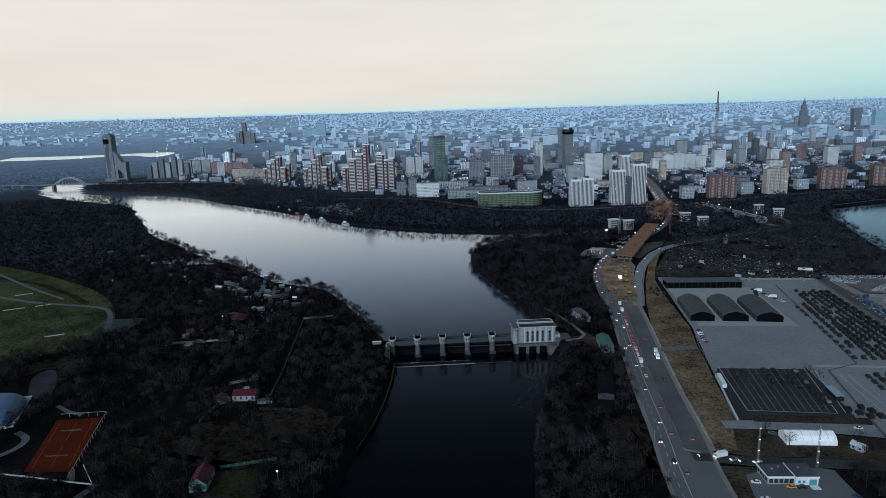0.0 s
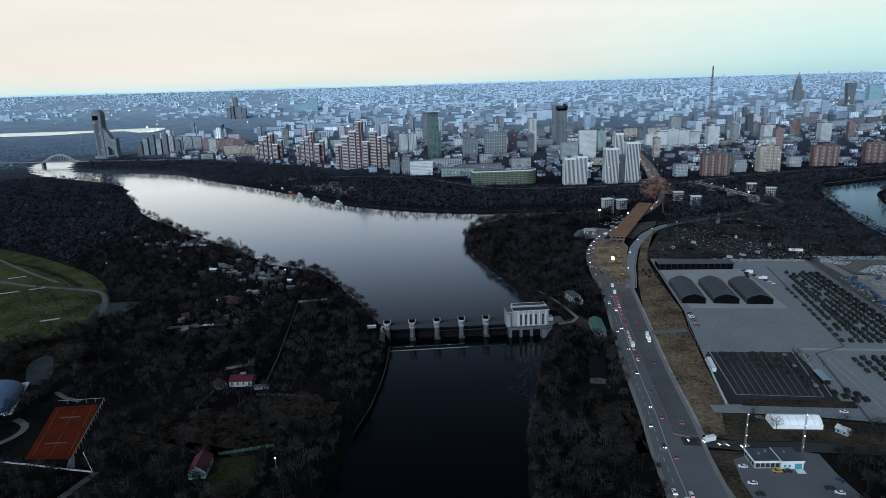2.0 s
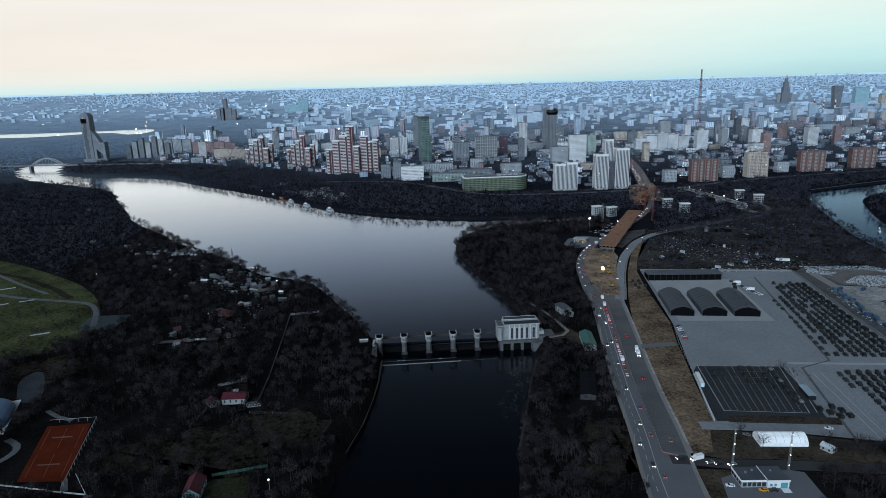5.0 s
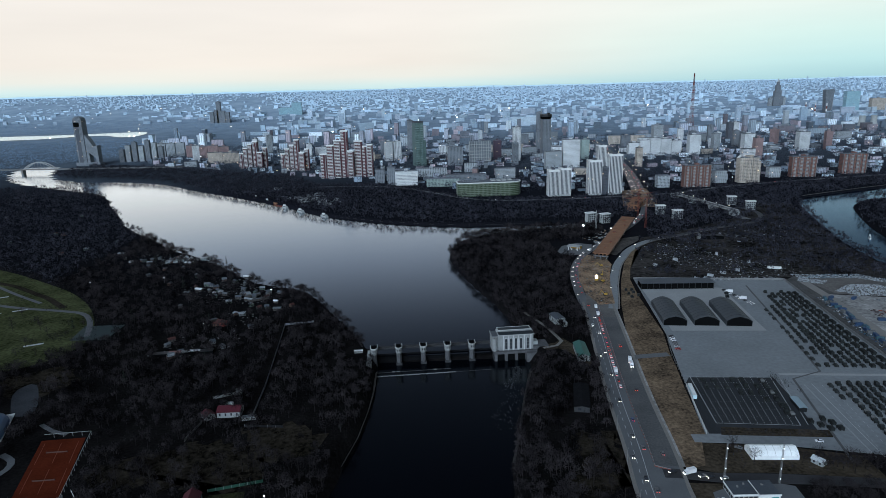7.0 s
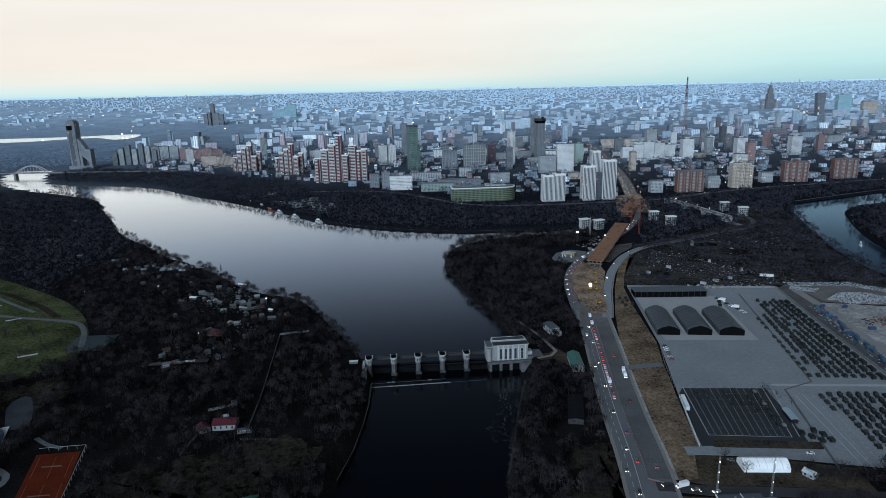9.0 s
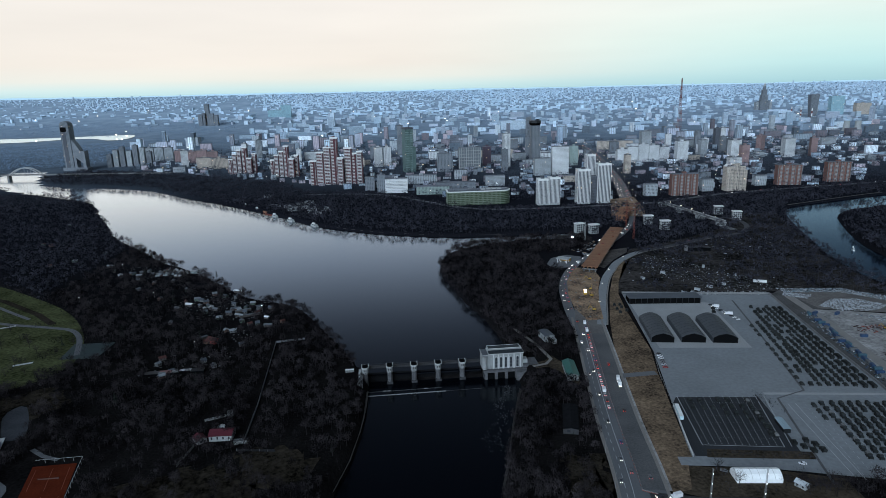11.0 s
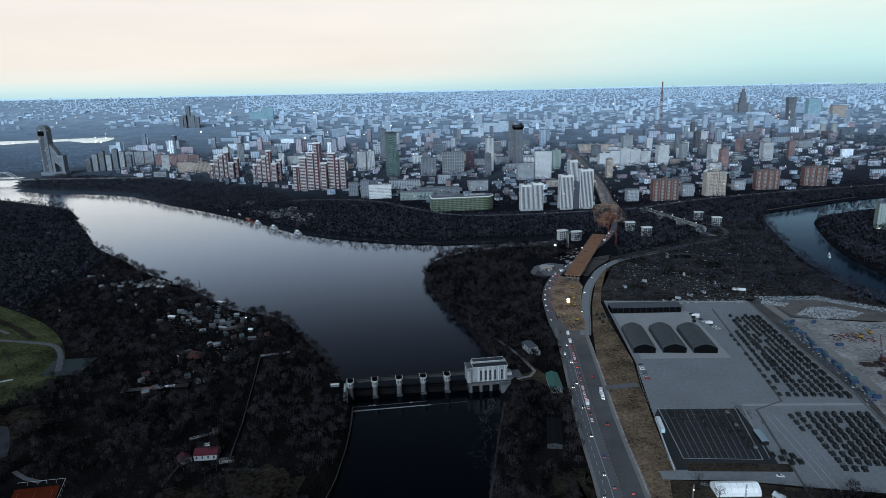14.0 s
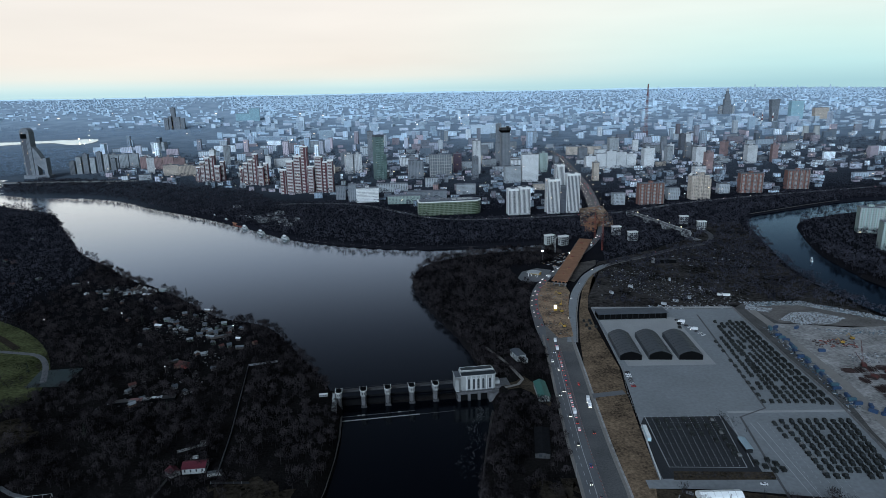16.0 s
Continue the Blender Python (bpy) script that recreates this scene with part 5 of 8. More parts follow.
for x, y in ((798, 945), (835, 952)):
    t = block(x, y, 33, 18, 42, F_MINT, -20, "pale green-white panel tower on the wooded bank", "apartment_tower", group="bank towers")
    ribs(t, 33, 18, 42, 5, M_PALE, width=1.6)
block(745, 838, 26, 18, 42, F_MINT, -20, "pale green-white panel tower on the wooded bank", "apartment_tower", group="bank towers")


def stadium(w, d, n=10, r=0.5):
    """A plan with one blunt and one round end."""
    a, b = w / 2, d / 2
    pts = [(-a, b * 0.75), (-a, -b * 0.75), (-a + 4, -b)]
    pts += [(a - b + b * math.cos(t), b * math.sin(t)) for t in [math.pi * (i / n - 0.5) for i in range(n + 1)]]
    return pts + [(-a + 4, b)]


def round_office():
    ob = thing("round_office", pose(132, 1243, LAND, 0, 0, 2), "long green-banded office building with a rounded end", "office")
    W, D = 126, 38
    part("wall", Mesh().prism(stadium(W, D), -1, 26), mat("green_glass_wall", (0.035, 0.060, 0.032), 0.35, var=0.3, scale=0.1), ob)
    mg = mat("pale_green_band", (0.17, 0.205, 0.165), 0.7, var=0.2)
    for k in range(7):
        part("floor_band", Mesh().prism(stadium(W + 1.6, D + 1.6), 2.6 + k * 3.6, 3.5 + k * 3.6), mg, ob)
    fins = Mesh()
    for i in range(40):
        x = -W / 2 + 4 + i * (W - D / 2 - 4) / 40
        fins.box(x - 0.25, -D / 2 - 0.7, 0, x + 0.25, -D / 2, 26)
    tagged(part("fin", fins, mg, ob), kind="stuff")
    part("roof_rim", Mesh().prism(stadium(W + 2.4, D + 2.4), 26, 27.6), M_WHITE, ob)
    part("roof", Mesh().prism(stadium(W - 3, D - 3), 27.6, 27.8), M_CITYROOF, ob)
    for k in range(4):
        part("skylight", Mesh().box(5 + k * 11, -6 + k, 27.8, 13 + k * 11, 6 + k, 30), M_PALE, ob)
    part("plant_room", Mesh().box(-50, -6, 27.8, -20, 8, 30), F_GREY, ob)
    HEROES.append((132, 1243, 75))


round_office()


def left_tower():
    ob = thing("sail_tower", pose(-1058, 2043, LAND, 0, 0, -10), "tall leaning-looking grey tower with rounded top and slanted lower wing", "skyscraper")
    n = 10
    top = [(-15, 0)] + [(15, 0)] + [(15 - 15 + 15 * math.cos(math.pi * i / n), 138 + 14 * math.sin(math.pi * i / n)) for i in range(n + 1)]
    part("slab", front_prism(top, -11, 11), F_GREY, ob)
    part("glass_strip", Mesh().box(-9, -11.6, 10, 3, -11, 128), F_DARK, ob)
    # black slab in place of the shaded gap near the top
    part("opening", Mesh().box(-13, -11.7, 120, 6, -11, 134), M_BLACKOPEN, ob)
    part("wing", front_prism([(15, 0), (24, 0), (24, 40), (44, 24), (44, 0), (54, 0), (54, 62), (40, 60), (26, 84), (15, 96)], -9, 9), F_GREY, ob)
    part("podium", Mesh().box(-22, -14, -1, 60, 12, 10), F_GREY, ob)
    HEROES.append((-1040, 2043, 60))


left_tower()

# far landmarks
M_FARSTEEL = mat("far_lattice_steel", (0.22, 0.20, 0.21), 0.7, 0.2)


def lattice_mast(x, y, h, w):
    z = float(terrain(y))
    ob = thing("radio_mast", pose(x, y, z), "tall red and white lattice radio mast above the city", "mast")
    for k in range(14):
        z0, z1 = h * k / 14, h * (k + 1) / 14
        m = Mesh()
        for s0 in (-1, 1):
            for s1 in (-1, 1):
                r0, r1 = w * (1 - k / 14 * 0.85), w * (1 - (k + 1) / 14 * 0.85)
                m.tube((s0 * r0, s1 * r0, z0), (s0 * r1, s1 * r1, z1), 0.8)
                m.tube((s0 * r0, s1 * r0, z0), (-s0 * r1, s1 * r1, z1), 0.45)
        tagged(part("section", m, M_RED if k % 2 else M_FARSTEEL, ob), kind="stuff")


lattice_mast(1212, 2817, 242, 8)


def spire_tower(x, y, h):
    z = float(terrain(y))
    ob = thing("spire_skyscraper", pose(x, y, z), "stepped pale skyscraper with a tapering spire", "skyscraper")
    for k, (w, a, b) in enumerate(((58, -5, 0.34), (38, 0.34, 0.55), (26, 0.55, 0.74), (15, 0.74, 0.86))):
        part("tier", Mesh().box(-w / 2, -w / 3, a * h if a > 0 else a, w / 2, w / 3, b * h), F_GREY, ob)
    for s in (-1, 1):
        part("wing", Mesh().box(s * 40 - 9, -10, -5, s * 40 + 9, 10, 0.30 * h), F_PALE, ob)
    part("spire", Mesh().disc_prism(0, 0, 7, 0.86 * h, h, 8, 0.6), M_PALE, ob)
    HEROES.append((x, y, 60))


spire_tower(2127, 3765, 160)
tt = thing("flared_tower", pose(2190, 3383, float(terrain(3383))), "dark tower that widens towards its slanted top", "skyscraper")
part("shaft", Mesh().prism([(-13, -13), (13, -13), (13, 13), (-13, 13)], -5, 122, [(-24, -16), (24, -16), (24, 16), (-24, 16)]), F_GREY, tt)
HEROES.append((2190, 3383, 50))
block(2400, 3500, 76, 30, 100, F_TEAL, 0, "teal glass office slab of the far city", "office")
block(2300, 3520, 12, 12, 110, F_PALE, 0, "slim pale tower of the far city", "office")
block(2535, 3474, 86, 26, 62, F_BEIGE, 0, "broad cream office block of the far city", "office")
block(-731, 3935, 60, 22, 72, F_TEAL, 0, "teal office tower of the far city", "office")
block(-790, 3960, 110, 22, 40, F_TEAL, 0, "teal office slab of the far city", "office")
for dx, h in ((-40, 62), (-14, 70), (0, 116), (22, 66), (46, 58)):
    block(-1115 + dx, 3660, 22, 22, h, F_GREY, 0, "grey cluster tower of the far city", "apartment_tower", group="grey cluster", roofbox=h > 100)
for x, y, h in ((2088, 3406, 57), (2134, 3395, 51), (2074, 3206, 68)):
    ch = thing("chimney", pose(x, y, float(terrain(y))), "red and white striped power-station chimney", "chimney", "chimneys")
    for k in range(5):
        part("ring", Mesh().disc_prism(0, 0, 4.0 - 0.3 * k, h * k / 5, h * (k + 1) / 5, 10, 3.7 - 0.3 * k), M_WHITE if k % 2 == 0 else M_RED, ch)
for x in (1954, 2007):
    ct = thing("cooling_tower", pose(x, 2762, float(terrain(2762))), "squat concrete cooling tower", "cooling tower", "cooling towers")
    for a, b, r0, r1 in ((0, 18, 18, 13), (18, 34, 13, 12), (34, 44, 12, 13)):
        part("shell", Mesh().disc_prism(0, 0, r0, a, b, 16, r1), M_PALE, ct)

CITY = [(-330, 1630), (-640, 1850), (-900, 2020), (-850, 2350), (-1150, 2700), (-1250, 3060), (-850, 3280), (-850, 3650), (-2400, 3760), (-4600, 4100), (-4600, 4885), (4700, 4885),
        (3900, 4000), (1900, 1500), (1300, 1410), (900, 1345), (690, 1300), (560, 1258), (420, 1225), (230, 1190), (110, 1215), (20, 1330), (-60, 1400)]
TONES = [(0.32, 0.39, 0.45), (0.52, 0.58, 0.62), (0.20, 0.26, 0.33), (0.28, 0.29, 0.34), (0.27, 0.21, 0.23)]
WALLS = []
# haze is mixed into wall and glass colours, more with each distance tier
for tier, (haze_mix, lit) in enumerate(((0.12, 0.006), (0.5, 0.004), (0.78, 0.0))):
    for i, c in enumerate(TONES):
        pale = tuple(a * (1 - haze_mix) + b * haze_mix for a, b in zip(c, (0.52, 0.70, 0.84)))
        g = tuple(a * (1 - haze_mix) + b * haze_mix for a, b in zip((0.03, 0.038, 0.05), (0.34, 0.47, 0.60)))
        WALLS.append(facade(f"hazed_city_facade_{tier}_{i}", pale, g, island=True, lit=lit, bay=(6.5, 6.0, 5.0)[tier], spread=((0.3, 1.3), (0.6, 0.65), (0.85, 0.25))[tier]))
KINDS = [(36, 12, 26, 5), (54, 12, 26, 3), (18, 17, 46, 4), (19, 18, 58, 2), (30, 14, 38, 2), (34, 11, 14, 8), (22, 15, 9, 5), (90, 12, 26, 1)]
PICK = [i for i, k in enumerate(KINDS) for _ in range(k[3])]


def shrink(y):
    return 1.0 if y < 2500 else y * (1 - (y - 2500) / 2400) / 2500


crng = random.Random(11)
placed = [(a, b, c) for a, b, c in HEROES]
far_mesh = [Mesh() for _ in WALLS]
far_roof = [Mesh(), Mesh()]
singles = 0
NAMED = [(F_PALE, "pale panel apartment block of the city"), (F_WHITE, "white panel apartment block of the city"), (F_GREY, "grey panel apartment block of the city"), (F_BEIGE, "cream plastered city apartment block"), (F_PINK, "dull pink brick city apartment block")]
row = 1240.0
while row < 4880:
    s = shrink(row)
    step = 62 * max(0.16, s) if row > 2500 else 62
    half = 0.90 * row + 150
    xs = np.arange(-half, half, 74 * max(0.22, s))
    xs = xs + np.array([crng.uniform(-26, 26) for _ in xs]) * max(0.22, s)
    ys = np.array([row + crng.uniform(-22, 22) * s for _ in xs])
    ok = inside(xs, ys, CITY)
    for line, d in ((AVENUE, 34), (EMBANK, 16)):
        ok &= edge_distance(xs, ys, line, False) > d
    dens = np.where((ys > 3000) & (xs < -0.22 * ys), 0.45, 1.0) * np.where(ys < 1800, 0.20, np.where(ys < 2500, 0.36, 0.5)) + 0.2 * np.sin(xs * 0.0046 + 1) * np.sin(ys * 0.0052)
    for x, y, o, dd in zip(xs, ys, ok, dens):
        if not o or crng.random() > dd:
            continue
        w, d, h, _ = KINDS[crng.choice(PICK)]
        w, d, h = w * crng.uniform(0.8, 1.2) * max(s, 0.25), d * max(s, 0.4), h * crng.uniform(0.85, 1.15) * max(s, 0.26)
        if any(abs(x - a) < c + w / 2 and abs(y - b) < c * 0.8 + d for a, b, c in placed):
            continue
        if y > 3000:
            w, h = w * 1.5, h * (0.62 if crng.random() < 0.94 else 1.6)
        if y < 1500:
            h = min(h, 24)
        if y < 1780 and x < 60 and crng.random() < 0.8:
            continue
        rz = crng.choice((0, 0, 0, 8, -8, 24, 80)) + crng.uniform(-4, 4)
        if y < 2350 and abs(x) < 0.72 * y and singles < 280:
            singles += 1
            m, label = NAMED[crng.choice((0, 0, 1, 1, 2, 2, 3, 4))]
            block(x, y, w, d, h, m, rz, label, "apartment_block", group="city blocks", roofbox=h > 40)
            continue
        z = float(terrain(y))
        c, n = math.cos(radians(rz)), math.sin(radians(rz))
        plan = [(x + a * c - b * n, y + a * n + b * c) for a, b in ((-w / 2, -d / 2), (w / 2, -d / 2), (w / 2, d / 2), (-w / 2, d / 2))]
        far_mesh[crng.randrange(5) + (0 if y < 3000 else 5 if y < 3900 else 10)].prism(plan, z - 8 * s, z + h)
        far_roof[0 if y < 2900 else 1].prism(plan, z + h + 0.05, z + h + 0.8 * s + 0.05)
    row += step
# low houses, shops and garages between the tall ones
hx, hy = np.meshgrid(np.arange(-1000, 1750, 33.0), np.arange(1250, 2500, 31.0))
hx, hy = hx.ravel() + rng.uniform(-12, 12, hx.size), hy.ravel() + rng.uniform(-12, 12, hx.size)
ok = inside(hx, hy, CITY) & (rng.random(hx.size) < 0.42)
for line, d in ((AVENUE, 26), (EMBANK, 14)):
    ok &= edge_distance(hx, hy, line, False) > d
for x, y in zip(hx[ok], hy[ok]):
    if any(abs(x - a) < c and abs(y - b) < 22 for a, b, c in HEROES):
        continue
    w, d, h = crng.uniform(8, 26), crng.uniform(8, 12), crng.choice((4, 5, 7, 9, 12, 14))
    rz = radians(crng.choice((0, 0, 8, -8, 30, 84)) + crng.uniform(-4, 4))
    c, n, z = math.cos(rz), math.sin(rz), float(terrain(y))
    plan = [(x + a * c - b * n, y + a * n + b * c) for a, b in ((-w / 2, -d / 2), (w / 2, -d / 2), (w / 2, d / 2), (-w / 2, d / 2))]
    far_mesh[crng.randrange(5)].prism(plan, z - 2, z + h)
    far_roof[0].prism(plan, z + h + 0.05, z + h + 0.6)
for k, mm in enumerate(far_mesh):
    tagged(new("distant_city_blocks", mm.mesh("distant_city_blocks", WALLS[k])), "grey-blue far city apartment blocks with haze painted in", "buildings", kind="stuff")
# far roofs: pale blue haze put into the roof colour
M_FARROOF = mat("hazed_far_roof", (0.50, 0.63, 0.74), 0.9, var=0.3, scale=0.02, fine=0.2)
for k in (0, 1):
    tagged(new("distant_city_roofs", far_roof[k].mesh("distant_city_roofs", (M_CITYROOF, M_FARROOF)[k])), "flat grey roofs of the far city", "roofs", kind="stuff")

# street trees between the houses
X, Y = [], []
row = 1240.0
while row < 3900:
    s = shrink(row)
    g = 15.0 if row < 2200 else 19.0 if row < 2600 else max(20.0, 34.0 * s)
    xs = np.arange(-0.88 * row - 100, 0.88 * row + 100, g)
    xs = xs + rng.uniform(-0.6, 0.6, xs.size) * g
    ys = row + rng.uniform(-0.6, 0.6, xs.size) * g
    ok = inside(xs, ys, CITY) & (edge_distance(xs, ys, AVENUE, False) > 17) & (rng.random(xs.size) < 0.8)
    X.append(xs[ok])
    Y.append(ys[ok])
    row += g
X, Y = np.concatenate(X), np.concatenate(Y)
hit = np.zeros(X.size, bool)
for a, b, c in HEROES:
    hit |= (np.abs(X - a) < c - 10) & (np.abs(Y - b) < 16)
X, Y = X[~hit], Y[~hit]
nearcity = Y < 2600
# trees beyond 2600 m carry blue haze in their twig colour
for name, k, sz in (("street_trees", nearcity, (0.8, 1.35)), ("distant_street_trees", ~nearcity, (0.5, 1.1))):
    scatter(FARK, np.stack([X[k], Y[k]], 1), terrain(Y[k]) - 0.5, name, mat("city_bare_twigs", (0.018, 0.022, 0.032), 0.95, var=0.5, scale=0.01, fine=0.1, tint=(0.040, 0.045, 0.060), spec=0.0) if name[0] == "s" else mat("hazed_distant_twigs", (0.12, 0.18, 0.25), 0.95, var=0.4, scale=0.01, fine=0.1, spec=0.05), "bare grey trees between the houses", sz, np.maximum(0.32, np.where(Y[k] < 2500, 1.0, Y[k] * (1 - (Y[k] - 2500) / 2400) / 2500)))

# the last rise of land at the horizon; its pale blue glow stands in for haze
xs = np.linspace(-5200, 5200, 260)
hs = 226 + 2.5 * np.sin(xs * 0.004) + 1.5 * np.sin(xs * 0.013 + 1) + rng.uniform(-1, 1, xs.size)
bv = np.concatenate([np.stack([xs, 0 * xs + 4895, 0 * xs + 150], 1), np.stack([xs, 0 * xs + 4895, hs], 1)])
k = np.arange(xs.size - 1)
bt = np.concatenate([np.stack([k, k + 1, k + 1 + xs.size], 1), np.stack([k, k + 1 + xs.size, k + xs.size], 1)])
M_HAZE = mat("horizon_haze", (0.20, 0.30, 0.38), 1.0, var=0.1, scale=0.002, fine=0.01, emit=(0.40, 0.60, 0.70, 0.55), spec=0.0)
setting("backdrop", fast_mesh("backdrop", bv, bt, M_HAZE), M_HAZE, "pale blue glowing haze strip at the horizon", "horizon")

# ---- depot: hangars, fences, parked vehicles ----


def along(a, b, t):
    return a[0] + (b[0] - a[0]) * t, a[1] + (b[1] - a[1]) * t


def heading(a, b):
    """Degrees that turn the local y axis from a towards b."""
    return math.degrees(math.atan2(b[1] - a[1], b[0] - a[0])) - 90


def hangar(x, y, w, length, rz):
    ob = thing("hangar", pose(x, y, LAND + 0.14, 0, 0, rz), "dark grey tensioned-fabric hangar with open black front", "hangar", "depot hangars")
    a = w / 2
    prof = [(-a, 0), (a, 0), (a, 4.6), (a * 0.62, 7.0), (a * 0.22, 8.5), (0, 8.8), (-a * 0.22, 8.5), (-a * 0.62, 7.0), (-a, 4.6)]
    part("shell", front_prism(prof, 0.4, length), M_HANGAR, ob)
    inner = [(-a + 0.3, 0), (a - 0.3, 0), (a - 0.3, 4.5), (a * 0.6, 6.8), (0, 8.4), (-a * 0.6, 6.8), (-a + 0.3, 4.5)]
    # flat black panel stands in for the unlit inside
    part("door_opening", front_prism(inner, 0.1, 0.39), M_BLACKOPEN, ob, "black panel as the shade of an open gateway")
    top = prof[2:]
    for k in range(1, 9):
        m = Mesh()
        for p, q in zip(top, top[1:]):
            m.tube((p[0], k * length / 9, p[1] + 0.03), (q[0], k * length / 9, q[1] + 0.03), 0.12)
        part("seam", m, M_STEEL, ob)


hangar(216.5, 511.5, 20, 55, -9)
hangar(243.5, 508.5, 21, 55, -9)
hangar(270.5, 504.5, 21.5, 55, -9)
lh = thing("long_hangar", pose(259, 612, LAND + 0.1, 0, 0, -4.5), "long low dark shed behind the hangars", "shed")
part("roof", front_prism([(-38, 6.4), (38, 6.4), (38, 7.0), (-38, 7.0)], -1, 16), M_ROOF, lh)
part("wall", Mesh().box(-37, 0.5, 0, 37, 15.5, 6.4), M_BLACKOPEN, lh)
for k in range(13):
    part("post", Mesh().box(-37 + k * 6.1, -0.6, 0, -36.5 + k * 6.1, -0.1, 6.4), M_STEEL, lh)


def fence(pts, h, m, label, gap=4.0, panel=True, z=LAND):
    ob = thing("fence", pose(pts[0][0], pts[0][1], z), label, "fence")
    ox, oy = pts[0]
    for (x0, y0), (x1, y1) in zip(pts, pts[1:]):
        n = max(1, int(math.hypot(x1 - x0, y1 - y0) / gap))
        for i in range(n):
            ax, ay = along((x0 - ox, y0 - oy), (x1 - ox, y1 - oy), i / n)
            bx, by = along((x0 - ox, y0 - oy), (x1 - ox, y1 - oy), (i + 1) / n)
            if panel:
                part("panel", Mesh().strip([(ax, ay), (bx, by)], 0.12, h, h), m, ob)
            else:
                part("rail", Mesh().tube((ax, ay, h), (bx, by, h), 0.11), m, ob)
            part("post", Mesh().box(ax - 0.1, ay - 0.1, 0, ax + 0.1, ay + 0.1, h + 0.15), M_CONC, ob)
    return ob


fence([(226, 650), (201, 493), (188.5, 449), (178.6, 398)], 2.0, M_CONC, "grey mesh fence along the depot edge", 5, False)
fence([(178.6, 398), (164.6, 334)], 2.2, M_WHITE, "white painted concrete fence of the depot", 5)
fence([(381, 628), (356, 488), (345, 415), (328, 345), (317, 300)], 2.4, M_CONC, "pale concrete slab fence between depot and yard", 5)
fence([(226, 651), (381, 629)], 2.2, M_CONC, "grey concrete slab fence behind the depot", 6)
setting("drain", Mesh().strip([(333, 615), (306, 500), (284, 412), (258, 402), (232, 300)], 1.6, LAND + 0.22), M_BLACK, "dark covered drain across the yard", "drain")
setting("yard_lane", Mesh().strip([(252, 410), (282, 407), (345, 400)], 3.0, LAND + 0.2), M_APRON, "pale concrete lane across the yard", "lane")

# parking lines
m = Mesh()
for i in range(13):
    a, b = along((187.2, 412.2), (243.6, 406.2), i / 12), along((176.4, 346.9), (226.2, 339.9), i / 12)
    n = 1 if i in (0, 12) else 22
    for k in range(n):
        m.strip([along(a, b, (k + 0.08) / n if n > 1 else 0), along(a, b, (k + 0.6) / n if n > 1 else 1)], 0.45 if n == 1 else 0.28, LAND + 0.175, 0.01)
for j in range(8):
    a, b = along((187.2, 412.2), (176.4, 346.9), j / 7), along((243.6, 406.2), (226.2, 339.9), j / 7)
    n = 1 if j == 7 else 30
    for k in range(n):
        m.strip([along(a, b, (k + 0.1) / n if n > 1 else 0), along(a, b, (k + 0.4) / n if n > 1 else 1)], 0.4 if n == 1 else 0.14, LAND + 0.175, 0.01)
setting("parking_grid", m, M_LINE, "white painted parking grid", "road marking")
m = Mesh().strip([(250, 406), (231, 340)], 0.4, LAND + 0.175, 0.01)
for a, b in (((266, 393.6), (252.7, 303)), ((260.2, 392.5), (247.8, 303)), ((334, 386), (306, 303))):
    m.strip([a, b], 0.4, LAND + 0.175, 0.01)
for i in range(5):
    a, b = along((272, 391), (292, 389), i / 4), along((254, 305), (276, 304), i / 4)
    for k in range(16):
        m.strip([along(a, b, k / 16), along(a, b, (k + 0.5) / 16)], 0.22, LAND + 0.175, 0.01)
setting("parking_lines", m, M_LINE, "white painted bay lines", "road marking")

M_OLIVE = mat("dark_olive_paint", (0.020, 0.024, 0.024), 0.6, var=0.35, scale=0.6, per_object=0.4, spec=0.15)
M_CANVAS = mat("faded_olive_canvas", (0.017, 0.020, 0.020), 0.9, var=0.3, scale=0.5, per_object=0.6, spec=0.1)


def wheelset(x, y, w=2.3, r=0.55):
    """Two tyres on one axle, turned as a single spindle."""
    rows = [(-w / 2 - 0.18, r), (-w / 2 + 0.18, r), (-w / 2 + 0.18, r * 0.2), (w / 2 - 0.18, r * 0.2), (w / 2 - 0.18, r), (w / 2 + 0.18, r)]
    n = 8
    vs = [(px, y + q * math.cos(2 * math.pi * i / n), r + q * math.sin(2 * math.pi * i / n)) for px, q in rows for i in range(n)]
    fs = [tuple(range(n - 1, -1, -1)), tuple(range(5 * n, 6 * n))]
    fs += [(k * n + i, k * n + (i + 1) % n, (k + 1) * n + (i + 1) % n, (k + 1) * n + i) for k in range(5) for i in range(n)]
    return Mesh().add(vs, fs)


def front_body(side, half):
    """A body with a side outline in y and z and the given half width."""
    n = len(side)
    vs = [(-half, y, z) for y, z in side] + [(half, y, z) for y, z in side]
    return Mesh().add(vs, [tuple(range(n - 1, -1, -1)), tuple(range(n, 2 * n))] + [(i, (i + 1) % n, n + (i + 1) % n, n + i) for i in range(n)])


